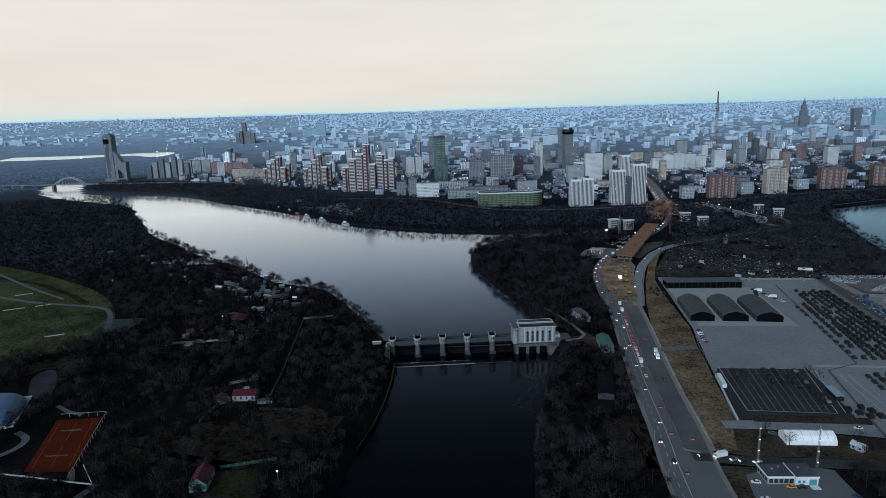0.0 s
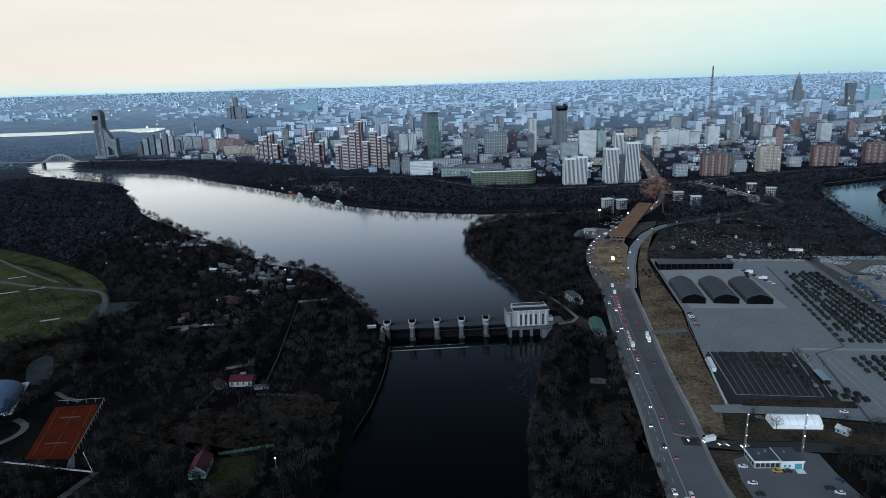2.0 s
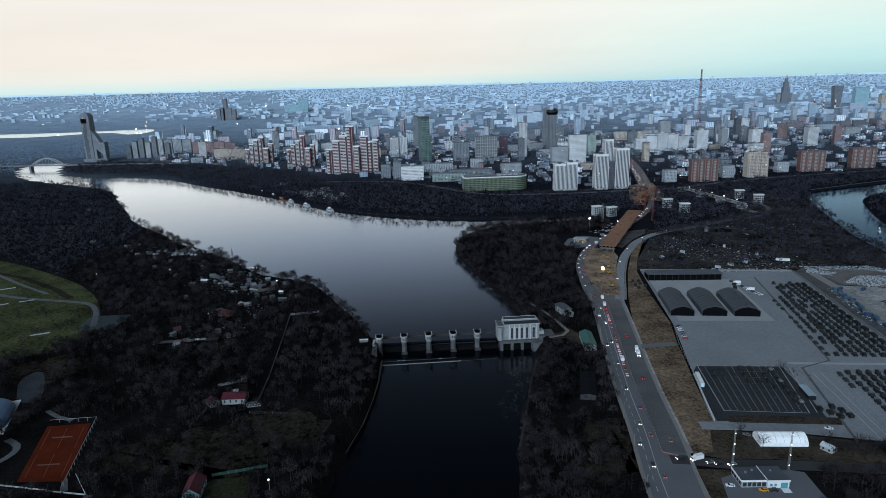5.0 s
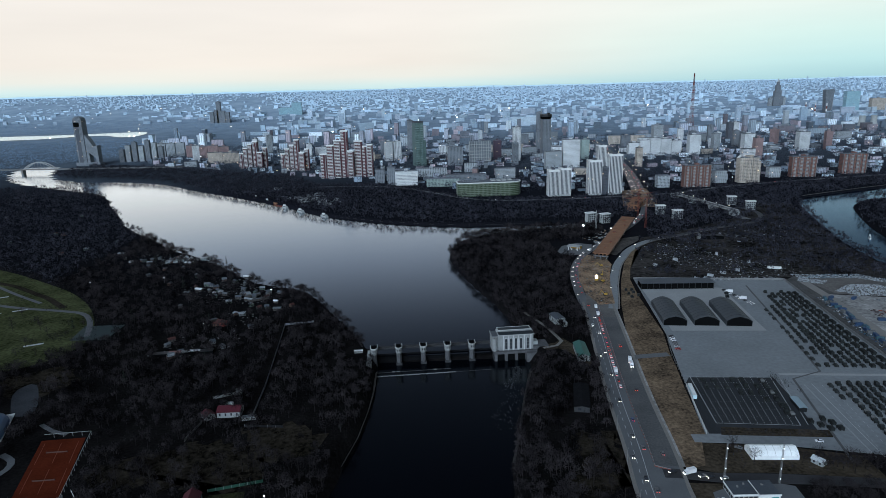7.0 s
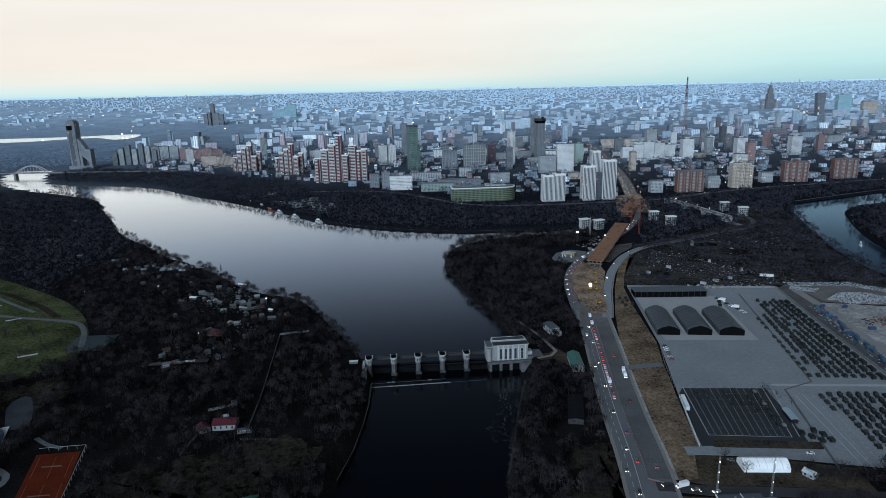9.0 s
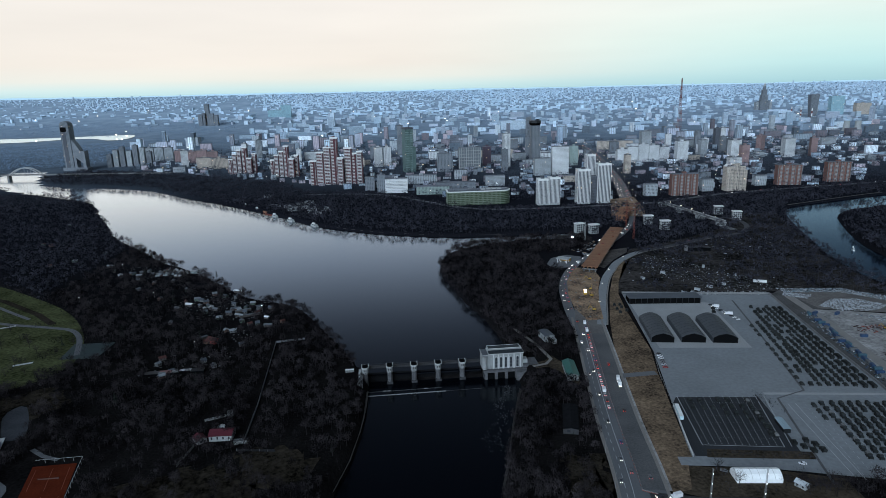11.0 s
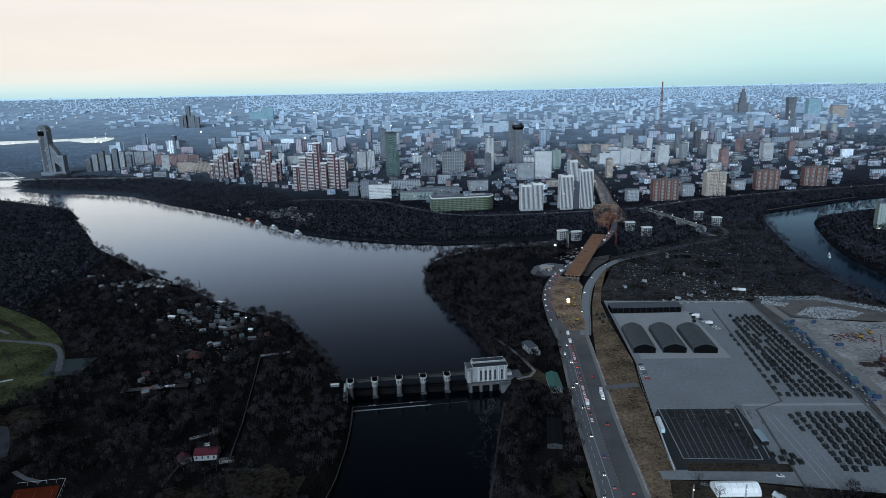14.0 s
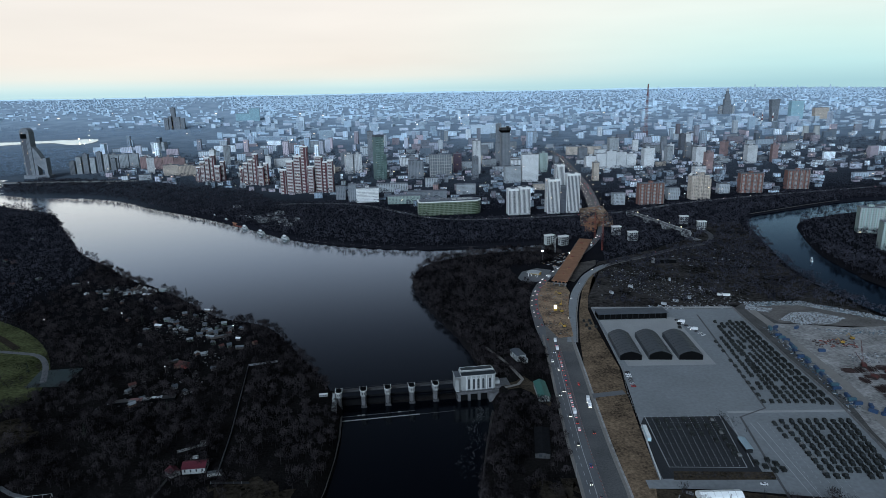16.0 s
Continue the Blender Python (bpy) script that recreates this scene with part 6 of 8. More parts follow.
def truck_proto(length, canvas, tall, cloth=M_CANVAS, label="dark olive army truck parked in rows"):
    ob = thing("army_truck", pose(0, 0, -500), label, "truck", "parked army trucks")
    h = length / 2
    cab = part("cab", front_body([(h - 3.2, 0.7), (h, 0.7), (h, 1.7), (h - 1.6, 1.95), (h - 1.9, 2.8), (h - 3.1, 2.8), (h - 3.2, 1.9)], 1.12), M_OLIVE, ob)
    part("windscreen", Mesh().box(-0.95, h - 1.72, 2.0, 0.95, h - 1.58, 2.6), M_GLASS, cab)
    part("bed", Mesh().prism([(-0.9, -h), (0.9, -h), (0.9, h - 3.3), (-0.9, h - 3.3)], 0.8, 1.7, [(-1.2, -h), (1.2, -h), (1.2, h - 3.4), (-1.2, h - 3.4)]), M_OLIVE, ob)
    if canvas:
        part("canopy", front_prism([(-1.2, 1.7), (1.2, 1.7), (1.2, tall - 0.4), (0.8, tall), (-0.8, tall), (-1.2, tall - 0.4)], -h, h - 3.5), cloth, ob)
    for y in (h - 1.0, -h + 1.0, -h + 2.3):
        part("wheel_axle", wheelset(0, y), M_TYRE, ob)
    return ob


def carrier_proto():
    ob = thing("armoured_car", pose(0, 0, -500), "dark olive armoured car parked in rows", "armoured car", "parked armoured cars")
    part("hull", Mesh().prism([(-1.3, -2.6), (1.3, -2.6), (1.3, 2.2), (0.7, 2.9), (-0.7, 2.9), (-1.3, 2.2)], 0.5, 1.8, [(-1.0, -2.3), (1.0, -2.3), (1.0, 1.4), (0.5, 1.8), (-0.5, 1.8), (-1.0, 1.4)]), M_OLIVE, ob)
    part("turret", Mesh().disc_prism(0, -0.3, 0.7, 1.8, 2.3, 8, 0.5), M_OLIVE, ob)
    part("windscreen", Mesh().box(-0.8, 1.9, 1.35, 0.8, 2.1, 1.65), M_GLASS, ob)
    for y in (1.7, -1.7):
        part("wheel_axle", wheelset(0, y, 2.5, 0.5), M_TYRE, ob)
    return ob


T_CANVAS, T_OPEN, T_LONG, T_ARM = truck_proto(5.4, True, 2.8), truck_proto(5.4, False, 0), truck_proto(10.0, True, 3.2), carrier_proto()
T_PALE = truck_proto(6.0, True, 2.9, mat("bleached_canvas", (0.13, 0.138, 0.14), 0.9, var=0.3, scale=0.5, per_object=0.6), "dark army truck with a bleached grey canopy")
PROTOS = [T_CANVAS, T_OPEN, T_LONG, T_ARM, T_PALE]
trng = random.Random(5)


def park(a, b, pitch, kinds, fill=1.0, turn=0.0, limit=99):
    """A column of vehicles from a to b, nose to tail or side by side."""
    n = min(limit, int(math.hypot(b[0] - a[0], b[1] - a[1]) / pitch))
    rz = heading(a, b) + turn
    for i in range(n):
        if trng.random() > fill:
            continue
        k = trng.choice(kinds)
        x, y = along(a, b, i * pitch / math.hypot(b[0] - a[0], b[1] - a[1]))
        copy_thing(k, pose(x + trng.uniform(-0.2, 0.2), y + trng.uniform(-0.3, 0.3), LAND + 0.12, 0, 0, rz + trng.uniform(-1.5, 1.5)))


for i in range(9):
    bottom, top = along((288, 421), (338, 414), i / 8), along((320, 578), (369, 604), i / 8)
    if i == 0:
        top = (317, 556)
    if i in (1, 2):
        top = along((345, 612), bottom, 0.05) if i == 2 else along((338, 612), bottom, 0.30)
    park(bottom, top, 13.0 if i in (7, 8) else (7.6 if i else 11), [T_LONG] if i in (7, 8) else ([T_ARM] if i == 0 else [T_CANVAS, T_OPEN, T_ARM]), 0.93)
for x, y, n, kinds in ((193, 403.2, 2, [T_OPEN, T_ARM]), (200, 402.6, 2, [T_OPEN, T_ARM]), (206.6, 402, 2, [T_ARM]), (213.7, 402.4, 3, [T_OPEN, T_CANVAS]), (220.2, 401.8, 3, [T_OPEN, T_CANVAS]),
                       (227.1, 401.2, 4, [T_OPEN, T_CANVAS, T_PALE]), (233.4, 399, 6, [T_PALE, T_OPEN, T_CANVAS]), (232.6, 382, 4, [T_PALE, T_CANVAS])):
    park((x, y), (x - 10.8, y - 65), 9.9 if n < 6 else 9.0, kinds, 0.97, 180, n)
for k, (x, y, n) in enumerate(((276.3, 388, 3), (283.2, 390, 9), (289.7, 388, 9), (296, 387.4, 10), (302, 386.8, 10), (308, 386, 10), (314, 385.4, 10), (320, 384.8, 10), (326, 384, 9), (331, 383, 8))):
    park((x, y), (x - 14.6 - 0.9 * k, y - 78), 8.4 if k < 4 else 7.6, [T_ARM] if k == 0 else [T_PALE, T_OPEN] if k == 1 else [T_CANVAS, T_OPEN, T_CANVAS], 0.96, 0, n)
for p in ((234, 343), (237.5, 338), (241, 333.5), (243, 345), (246, 340), (247, 333.5), (204, 600), (204, 590), (210, 604), (212, 594), (300, 590), (296, 580), (205, 612), (211, 612)):
    copy_thing(T_CANVAS, pose(p[0], p[1], LAND + 0.12, 0, 0, -10 + trng.uniform(-6, 6)))
for ob in PROTOS:
    for o in (*ob.children_recursive, ob):
        bpy.data.objects.remove(o)

# ---- cars and lorries ----


def car_paint(name, c):
    return mat("car_paint_" + name, c, 0.3, 0.1, var=0.08, scale=0.5, spec=0.5)


PAINTS = [("white", (0.72, 0.74, 0.76)), ("silver", (0.38, 0.40, 0.42)), ("black", (0.02, 0.02, 0.023)), ("grey", (0.12, 0.125, 0.13)), ("red", (0.30, 0.025, 0.02)), ("blue", (0.03, 0.06, 0.16)), ("yellow", (0.62, 0.30, 0.03))]


def car_proto(tone, c, lights):
    ob = thing("car", pose(0, 0, -500), f"{tone} passenger car on the asphalt", "car", "cars")
    p = car_paint(tone, c)
    part("body", front_body([(-2.15, 0.35), (2.15, 0.35), (2.2, 0.75), (2.0, 0.95), (0.9, 1.02), (-1.6, 1.02), (-2.2, 0.95)], 0.88), p, ob)
    part("cabin", front_body([(-1.7, 1.02), (1.05, 1.02), (0.35, 1.5), (-1.2, 1.5)], 0.76), M_GLASS, ob)
    part("roof", Mesh().box(-0.72, -1.15, 1.5, 0.72, 0.3, 1.54), p, ob)
    for y in (1.35, -1.35):
        part("wheel_axle", wheelset(0, y, 1.6, 0.33), M_TYRE, ob)
    if lights:
        for s in (-0.62, 0.62):
            if lights == "head":
                part("headlight", Mesh().box(s - 0.2, 2.12, 0.6, s + 0.2, 2.26, 0.85), M_HEAD, ob)
                continue
            part("tail_light", Mesh().box(s - 0.2, -2.28, 0.7, s + 0.2, -2.15, 0.92), M_TAIL, ob)
    return ob


CARS = {(t, on): car_proto(t, c, on) for t, c in PAINTS for on in ("head", "tail", "")}


def van_proto():
    ob = thing("lorry", pose(0, 0, -500), "white box lorry on the asphalt", "lorry", "lorries")
    part("box", Mesh().box(-1.2, -3.6, 0.9, 1.2, 1.4, 3.3), car_paint("white", (0.72, 0.74, 0.76)), ob)
    cab = part("cab", front_body([(1.5, 0.5), (3.4, 0.5), (3.4, 1.5), (2.9, 2.5), (1.5, 2.5)], 1.1), car_paint("white", (0.72, 0.74, 0.76)), ob)
    part("windscreen", Mesh().box(-0.95, 3.1, 1.6, 0.95, 3.3, 2.2), M_GLASS, cab)
    for y in (2.5, -2.4):
        part("wheel_axle", wheelset(0, y, 2.1, 0.45), M_TYRE, ob)
    for s in (-0.8, 0.8):
        part("headlight", Mesh().box(s - 0.2, 3.38, 0.7, s + 0.2, 3.5, 1.0), M_HEAD, ob)
    return ob


LORRY = van_proto()


def put_car(x, y, rz, tone=None, lights="head", z=LAND + 0.32):
    tone = tone or trng.choice(("white", "white", "silver", "black", "grey", "grey", "red", "blue", "black"))
    return copy_thing(CARS[(tone, lights)], pose(x, y, z, 0, 0, rz))


def lane(line, off, y0, y1, gap, away, fill=1.0, z=LAND + 0.2, tone=None):
    """Cars along one lane, driving away from or towards the camera's side."""
    pts = offset_line(line, off)
    acc, nxt = 0.0, 0.0
    for (xa, ya), (xb, yb) in zip(pts, pts[1:]):
        seg = math.hypot(xb - xa, yb - ya)
        while nxt < acc + seg:
            x, y = along((xa, ya), (xb, yb), (nxt - acc) / seg)
            if y0 < y < y1 and trng.random() < fill:
                if trng.random() < 0.07:
                    copy_thing(LORRY, pose(x, y, z, 0, 0, heading((xa, ya), (xb, yb)) + (0 if away else 180)))
                else:
                    put_car(x, y, heading((xa, ya), (xb, yb)) + (0 if away else 180), tone, "tail" if away else "head", z)
            nxt += gap * trng.uniform(0.8, 1.3)
        acc += seg


lane(ROAD_MAIN, 3.4, 392, 565, 8.0, True)
lane(ROAD_MAIN, 3.4, 240, 392, 34, True)
lane(ROAD_MAIN, 7.2, 240, 560, 44, False)
lane(ROAD_MAIN, 11.0, 240, 560, 64, False, 0.8)
lane(ROAD_MAIN, -6.5, 310, 560, 95, True, 0.8)
lane(ROAD_OLD, 2.2, 600, 1000, 16, False, 0.9, LAND + 0.26)
lane(ROAD_OLD, -2.2, 560, 1000, 17, True, 0.9, LAND + 0.26)
lane(ROAD_BEND, 2.2, 570, 900, 70, False, 0.9, LAND + 0.32)
for off, away, gap in ((8, False, 38), (4, False, 30), (-4, True, 28), (-8, True, 44)):
    lane(AVENUE, off, 1225, 2440, gap, away, 0.85, LAND + 0.22)
lane(EMBANK, 3, 1160, 1400, 70, False, 0.9, LAND + 0.22)
lane(EMBANK, -3, 1160, 1400, 80, True, 0.9, LAND + 0.22)
for i, x in enumerate((129, 143.5, 147.5, 154)):
    put_car(x, (297.4, 292.4, 291.2, 289.6)[i], 104, ("black", "grey", "black", "silver")[i], "head", LAND + 0.28)
copy_thing(LORRY, pose(137.5, 295.6, LAND + 0.28, 0, 0, 105))
copy_thing(LORRY, pose(152.6, 441, LAND + 0.24, 0, 0, 165))
copy_thing(LORRY, pose(151.2, 433, LAND + 0.24, 0, 0, 170))
for x, y, rz, t in ((144.5, 272, 80, "white"), (142.6, 258.5, 80, "white"), (142, 250, 80, "black"), (159, 267.2, 85, "yellow"), (178.5, 249, 70, "white"), (176, 252.5, 70, "black"), (164, 267, 85, "black"), (226, 321, 75, "white"), (176, 318, 60, "grey"), (184.6, 258, 20, "blue")):
    put_car(x, y, rz, t, "", LAND + 0.14)
for k in range(7):
    put_car(203 - k * 0.8, 487 - k * 4.4, 75, None, "", LAND + 0.14)
for k in range(9):
    put_car(303 + k * 0.9, 602 - k * 5.5, -70, "white" if k % 3 else "black", "", LAND + 0.14)
for i in range(2):
    copy_thing(LORRY, pose(305 + i * 3, 595 - i * 22, LAND + 0.14, 0, 0, 60))
for ob in (*CARS.values(), LORRY):
    for o in (*ob.children_recursive, ob):
        bpy.data.objects.remove(o)
bus = thing("trailer", pose(177.6, 386, LAND + 0.14, 0, 0, -11.5), "long white and pale-blue trailer beside the fence", "trailer")
part("box", Mesh().box(-1.25, -9, 0.8, 1.25, 9, 3.4), mat("pale_blue_panel", (0.45, 0.62, 0.68), 0.5, var=0.1), bus)
part("roof", Mesh().box(-1.3, -9.05, 3.4, 1.3, 9.05, 3.5), M_WHITE, bus)
for y in (-5, -3.6, 5):
    part("wheel_axle", wheelset(0, y), M_TYRE, bus)

# red and white barrier blocks along the middle of the road
blk = thing("road_barrier", pose(0, 0, -500), "red and white plastic road barrier block", "barrier", "road barriers")
part("lower", Mesh().prism([(-0.3, -0.9), (0.3, -0.9), (0.3, 0.9), (-0.3, 0.9)], 0, 0.45, [(-0.16, -0.9), (0.16, -0.9), (0.16, 0.9), (-0.16, 0.9)]), M_RED, blk)
part("upper", Mesh().box(-0.16, -0.9, 0.45, 0.16, 0.9, 0.9), M_CONC, blk)
pts = offset_line(ROAD_MAIN, 0.2)
for (xa, ya), (xb, yb) in zip(pts, pts[1:]):
    if 300 < ya < 560:
        n = max(1, int(math.hypot(xb - xa, yb - ya) / 3.4))
        for k in range(n):
            x, y = along((xa, ya), (xb, yb), k / n)
            copy_thing(blk, pose(x, y, LAND + 0.19, 0, 0, heading((xa, ya), (xb, yb))))
for k in range(4):
    copy_thing(blk, pose(122.5 + k * 1.9, 303.5 - k * 1.1, LAND + 0.23, 0, 0, 60))
for o in (*blk.children_recursive, blk):
    bpy.data.objects.remove(o)

# ---- houses near the road ----


def house(x, y, w, d, h, rise, rz, wall, roof, label, name="house", windows=3, door=True, z=LAND):
    ob = thing(name, pose(x, y, z, 0, 0, rz), label, "house")
    a, b = w / 2, d / 2
    wl_ = part("wall", Mesh().prism([(-a, -b), (a, -b), (a, b), (-a, b)], -0.3, h).add(
        [(-a, -b, h), (a, -b, h), (0, -b, h + rise - 0.1), (-a, b, h), (a, b, h), (0, b, h + rise - 0.1)], [(0, 1, 2), (5, 4, 3), (0, 2, 5, 3), (2, 1, 4, 5)]), wall, ob)
    part("roof", Mesh().gable(-a, -b, a, b, h, rise), roof, ob)
    for i in range(windows):
        y0 = -b + (i + 0.5) * d / windows
        for s in (-1, 1):
            part("window", Mesh().box(s * a - 0.06, y0 - 0.5, h * 0.35, s * a + 0.06, y0 + 0.5, h * 0.8), M_GLASS, wl_)
    part("window", Mesh().box(-a * 0.5, -b - 0.06, h * 0.35, -a * 0.1, -b + 0.06, h * 0.8), M_GLASS, wl_)
    if door:
        part("door", Mesh().box(a * 0.2, -b - 0.07, 0, a * 0.2 + 1.0, -b + 0.05, min(2.1, h * 0.9)), M_STEEL, wl_)
    return ob


house(119.6, 459, 9.2, 28, 4.2, 2.2, -5, M_PALE, M_GREENROOF, "long pale house with a green metal roof beside the road", "green_roof_house", 9)
hb = house(115.5, 531, 8.5, 16, 6.0, 0.8, 12, M_PALE, M_ROOF, "pale flat house behind the powerhouse", "service_house", 3)
part("annex", Mesh().box(0, -13, -0.3, 4.2, -8, 4.2), M_PALE, hb)
house(100.5, 384, 10, 34, 3.8, 0.9, -13, M_DARKCONC, mat("tarred_roof", (0.011, 0.0115, 0.013), 0.9, spec=0.0, var=0.3, scale=0.3), "low dark shed among bare trees", "shed", 3)
of = thing("roadside_office", pose(162.4, 275.8, LAND + 0.12, 0, 0, -2.5), "low white roadside building with a dark flat roof", "shop")
part("wall", Mesh().box(-12.6, -5.6, 0, 0, 6, 3.6), M_PALE, of)
part("roof", Mesh().box(-12.8, -5.8, 3.6, 0, 6.2, 3.9), M_ROOF, of)
part("parapet", Mesh().box(-13.0, -6.0, 3.3, 0, -5.8, 4.3), M_WHITE, of)
part("side_parapet", Mesh().box(-13.1, -5.8, 3.3, -12.85, 6.2, 4.3), M_WHITE, of)
part("wing", Mesh().box(0, -6.4, 0, 10.8, 6, 3.9), M_WHITE, of)
part("wing_roof", Mesh().box(-0.1, -6.6, 3.9, 11, 6.2, 4.2), M_ROOF, of)
part("wing_parapet", Mesh().box(-0.2, -6.85, 3.7, 11.1, -6.65, 4.6), M_WHITE, of)
part("wing_ridge", Mesh().box(-0.2, -6.6, 4.2, 0.1, 6.2, 4.5), M_WHITE, of)
for k in range(5):
    part("shop_window", Mesh().box(-12 + k * 2.4, -5.72, 0.6, -10.1 + k * 2.4, -5.6, 2.8), M_GLASS, of)
for k in range(4):
    part("side_window", Mesh().box(-12.72, -4.6 + k * 2.7, 0.8, -12.6, -2.8 + k * 2.7, 2.8), M_GLASS, of)
for k in range(2):
    part("wing_window", Mesh().box(1.2 + k * 2.2, -6.52, 1.2, 2.4 + k * 2.2, -6.4, 2.4), mat("turquoise_glass", (0.06, 0.25, 0.28), 0.3), of)
part("door", Mesh().box(6.6, -6.54, 0, 10.0, -6.4, 2.9), mat("turquoise_glass", (0.06, 0.25, 0.28), 0.3), of, "turquoise glazed entrance")
part("step", Mesh().box(6.4, -10.4, 0.05, 10.4, -6.9, 0.2), M_WHITE, of)
for x, y in ((-8, 1), (-4, 3), (5, 2)):
    part("vent", Mesh().box(x - 0.4, y - 0.4, 3.9, x + 0.4, y + 0.4, 4.8), M_CONC, of)
tn = thing("white_tent", pose(191.4, 310.6, LAND, 0, 0, -5), "long white membrane warehouse tent among bare trees", "tent")
n = 9
prof = [(-5.5, 0), (5.5, 0), (5.5, 2.6), (3.4, 4.6), (0, 5.8), (-3.4, 4.6), (-5.5, 2.6)]
prof_m = Mesh().add([(-13, x, z) for x, z in prof] + [(13, x, z) for x, z in prof],
                    [tuple(range(6, -1, -1)), tuple(range(7, 14))] + [(i, (i + 1) % 7, 7 + (i + 1) % 7, 7 + i) for i in range(7)])
part("membrane", prof_m, mat("white_membrane", (0.86, 0.90, 0.90), 0.5, var=0.1, scale=0.3), tn)
for k in range(7):
    mm = Mesh()
    for p, q in zip(prof[2:], prof[3:]):
        mm.tube((-13 + k * 4.33, p[0], p[1] + 0.02), (-13 + k * 4.33, q[0], q[1] + 0.02), 0.06)
    part("rib", mm, M_CONC, tn)
house(212.5, 300, 4.6, 6.4, 2.6, 1.6, 30, M_PALE, mat("pale_tin_roof", (0.45, 0.50, 0.52), 0.5, var=0.2), "small pale tin-roofed shed among bare trees", "shed", 2)
sh = thing("blue_shed", pose(238.4, 363, LAND + 0.17, 0, 0, -9), "pale blue-roofed steel shed beside parked trucks", "shed")
part("wall", Mesh().box(-2.2, -7.5, 0, 2.2, 7.5, 3.0), M_STEEL, sh)
part("roof", Mesh().gable(-2.2, -7.5, 2.2, 7.5, 3.0, 0.5), mat("pale_blue_roof", (0.22, 0.30, 0.34), 0.5, var=0.15), sh)

# ---- lattice light masts by the junction ----
for x, y in ((152.4, 286.6), (181, 283.9)):
    lm = thing("lattice_mast", pose(x, y, LAND), "slim lattice mast with signal lamps", "mast", "signal masts")
    mm = Mesh()
    for sx in (-0.4, 0.4):
        for sy in (-0.4, 0.4):
            mm.tube((sx, sy, 0), (sx * 0.5, sy * 0.5, 24), 0.07)
    for k in range(12):
        mm.tube((-0.4, -0.4, k * 2.0), (0.4, -0.4, k * 2.0 + 2), 0.04)
        mm.tube((0.4, 0.4, k * 2.0), (-0.4, 0.4, k * 2.0 + 2), 0.04)
    part("lattice", mm, M_CONC, lm)
    for z in (3, 9, 15, 21):
        part("lamp", Mesh().disc_prism(0, -0.5, 0.15, z, z + 0.25, 8), M_COLD, lm)

# ---- gardens and sports ground on the left bank ----
court = setting("clay_court", Mesh().prism([(-229, 301.5), (-203, 300.5), (-220, 362), (-246, 360)], LAND, LAND + 0.2), M_CLAY, "orange-red clay tennis courts in a fenced ground", "tennis court")
m = Mesh()
for t in (0.0, 0.5):
    for u in (0.12, 0.5, 0.88):
        a = along(along((-229, 302), (-203, 301), u), along((-246, 359), (-220, 361), u), t + 0.05)
        b = along(along((-229, 302), (-203, 301), u), along((-246, 359), (-220, 361), u), t + 0.45)
        m.strip([a, b], 0.2, LAND + 0.21, 0.01)
setting("court_lines", m, mat("faint_court_line", (0.20, 0.07, 0.045), 0.9), "faint white court lines", "court marking")
for t in (0.25, 0.75):
    net = thing("tennis_net", pose(*along((-216, 301.5), (-233, 360), t), LAND + 0.2, 0, 0, 3), "low dark tennis net", "net", "tennis nets")
    part("mesh", Mesh().box(-6, -0.04, 0.1, 6, 0.04, 0.9), mat("faded_net", (0.085, 0.045, 0.035), 0.9), net)
    for s in (-6, 6):
        part("post", Mesh().box(s - 0.08, -0.08, 0, s + 0.08, 0.08, 1.1), M_STEEL, net)
for k, pl in enumerate(([(-199.5, 290.5), (-218, 365.5)], [(-218, 365.5), (-246, 363.5)], [(-262, 304), (-224, 296), (-199, 290), (-185, 287)], [(-185, 287), (-200, 306)])):
    fence(pl, 2.6 if k < 2 else 0.9, M_PALE if k < 2 else M_WHITE, "pale wire-mesh court fence" if k < 2 else "low white fence by the courts", 5, k > 1)
setting("court_walk", Mesh().strip([(-204, 302), (-198, 291)], 3, LAND + 0.15), M_PATH, "pale walk beside the courts", "path")
ad = thing("air_dome", pose(-294, 369, LAND, 0, 0, 20), "blue inflated sports hall among bare trees", "sports hall")
ribsn = 12
vs, fs = [], []
for j in range(ribsn + 1):
    v = -1 + 2 * j / ribsn
    s = (1 - abs(v) ** 4) ** 0.5
    for i in range(13):
        a = math.pi * i / 12
        vs.append((18 * math.cos(a) * (0.35 + 0.65 * s), v * 24, 9.5 * math.sin(a) * s))
for j in range(ribsn):
    for i in range(12):
        fs.append((j * 13 + i, j * 13 + i + 1, (j + 1) * 13 + i + 1, (j + 1) * 13 + i))
part("skin", Mesh().add(vs, fs), M_BLUEROOF, ad)
part("skirt", Mesh().box(-18.2, -24, -0.2, 18.2, 24, 0.5), M_WHITE, ad)

house(-128.6, 285.6, 8.5, 15, 4.0, 3.6, 5, mat("pale_turquoise_wall", (0.30, 0.52, 0.52), 0.8, var=0.1), M_REDROOF, "small turquoise house with a steep dark-red roof", "garden_house", 3)
fence([(-124, 299), (-108, 303), (-96, 306)], 1.8, mat("green_fence_panel", (0.016, 0.065, 0.045), 0.7, var=0.2), "green sheet fence round a garden", 4)
hh = house(-136, 385, 10, 15, 4.0, 2.4, 90, M_PALE, M_REDROOF, "white house with dark-red roof behind fences", "garden_house", 4)
house(-149.5, 381, 6.5, 7.5, 3.0, 2.0, 40, M_CONC, M_REDROOF, "small red-roofed outbuilding beside the house", "garden_house", 2)
fence([(-155, 352), (-151.5, 374)], 1.9, M_CONC, "pale weathered garden board fence", 4)
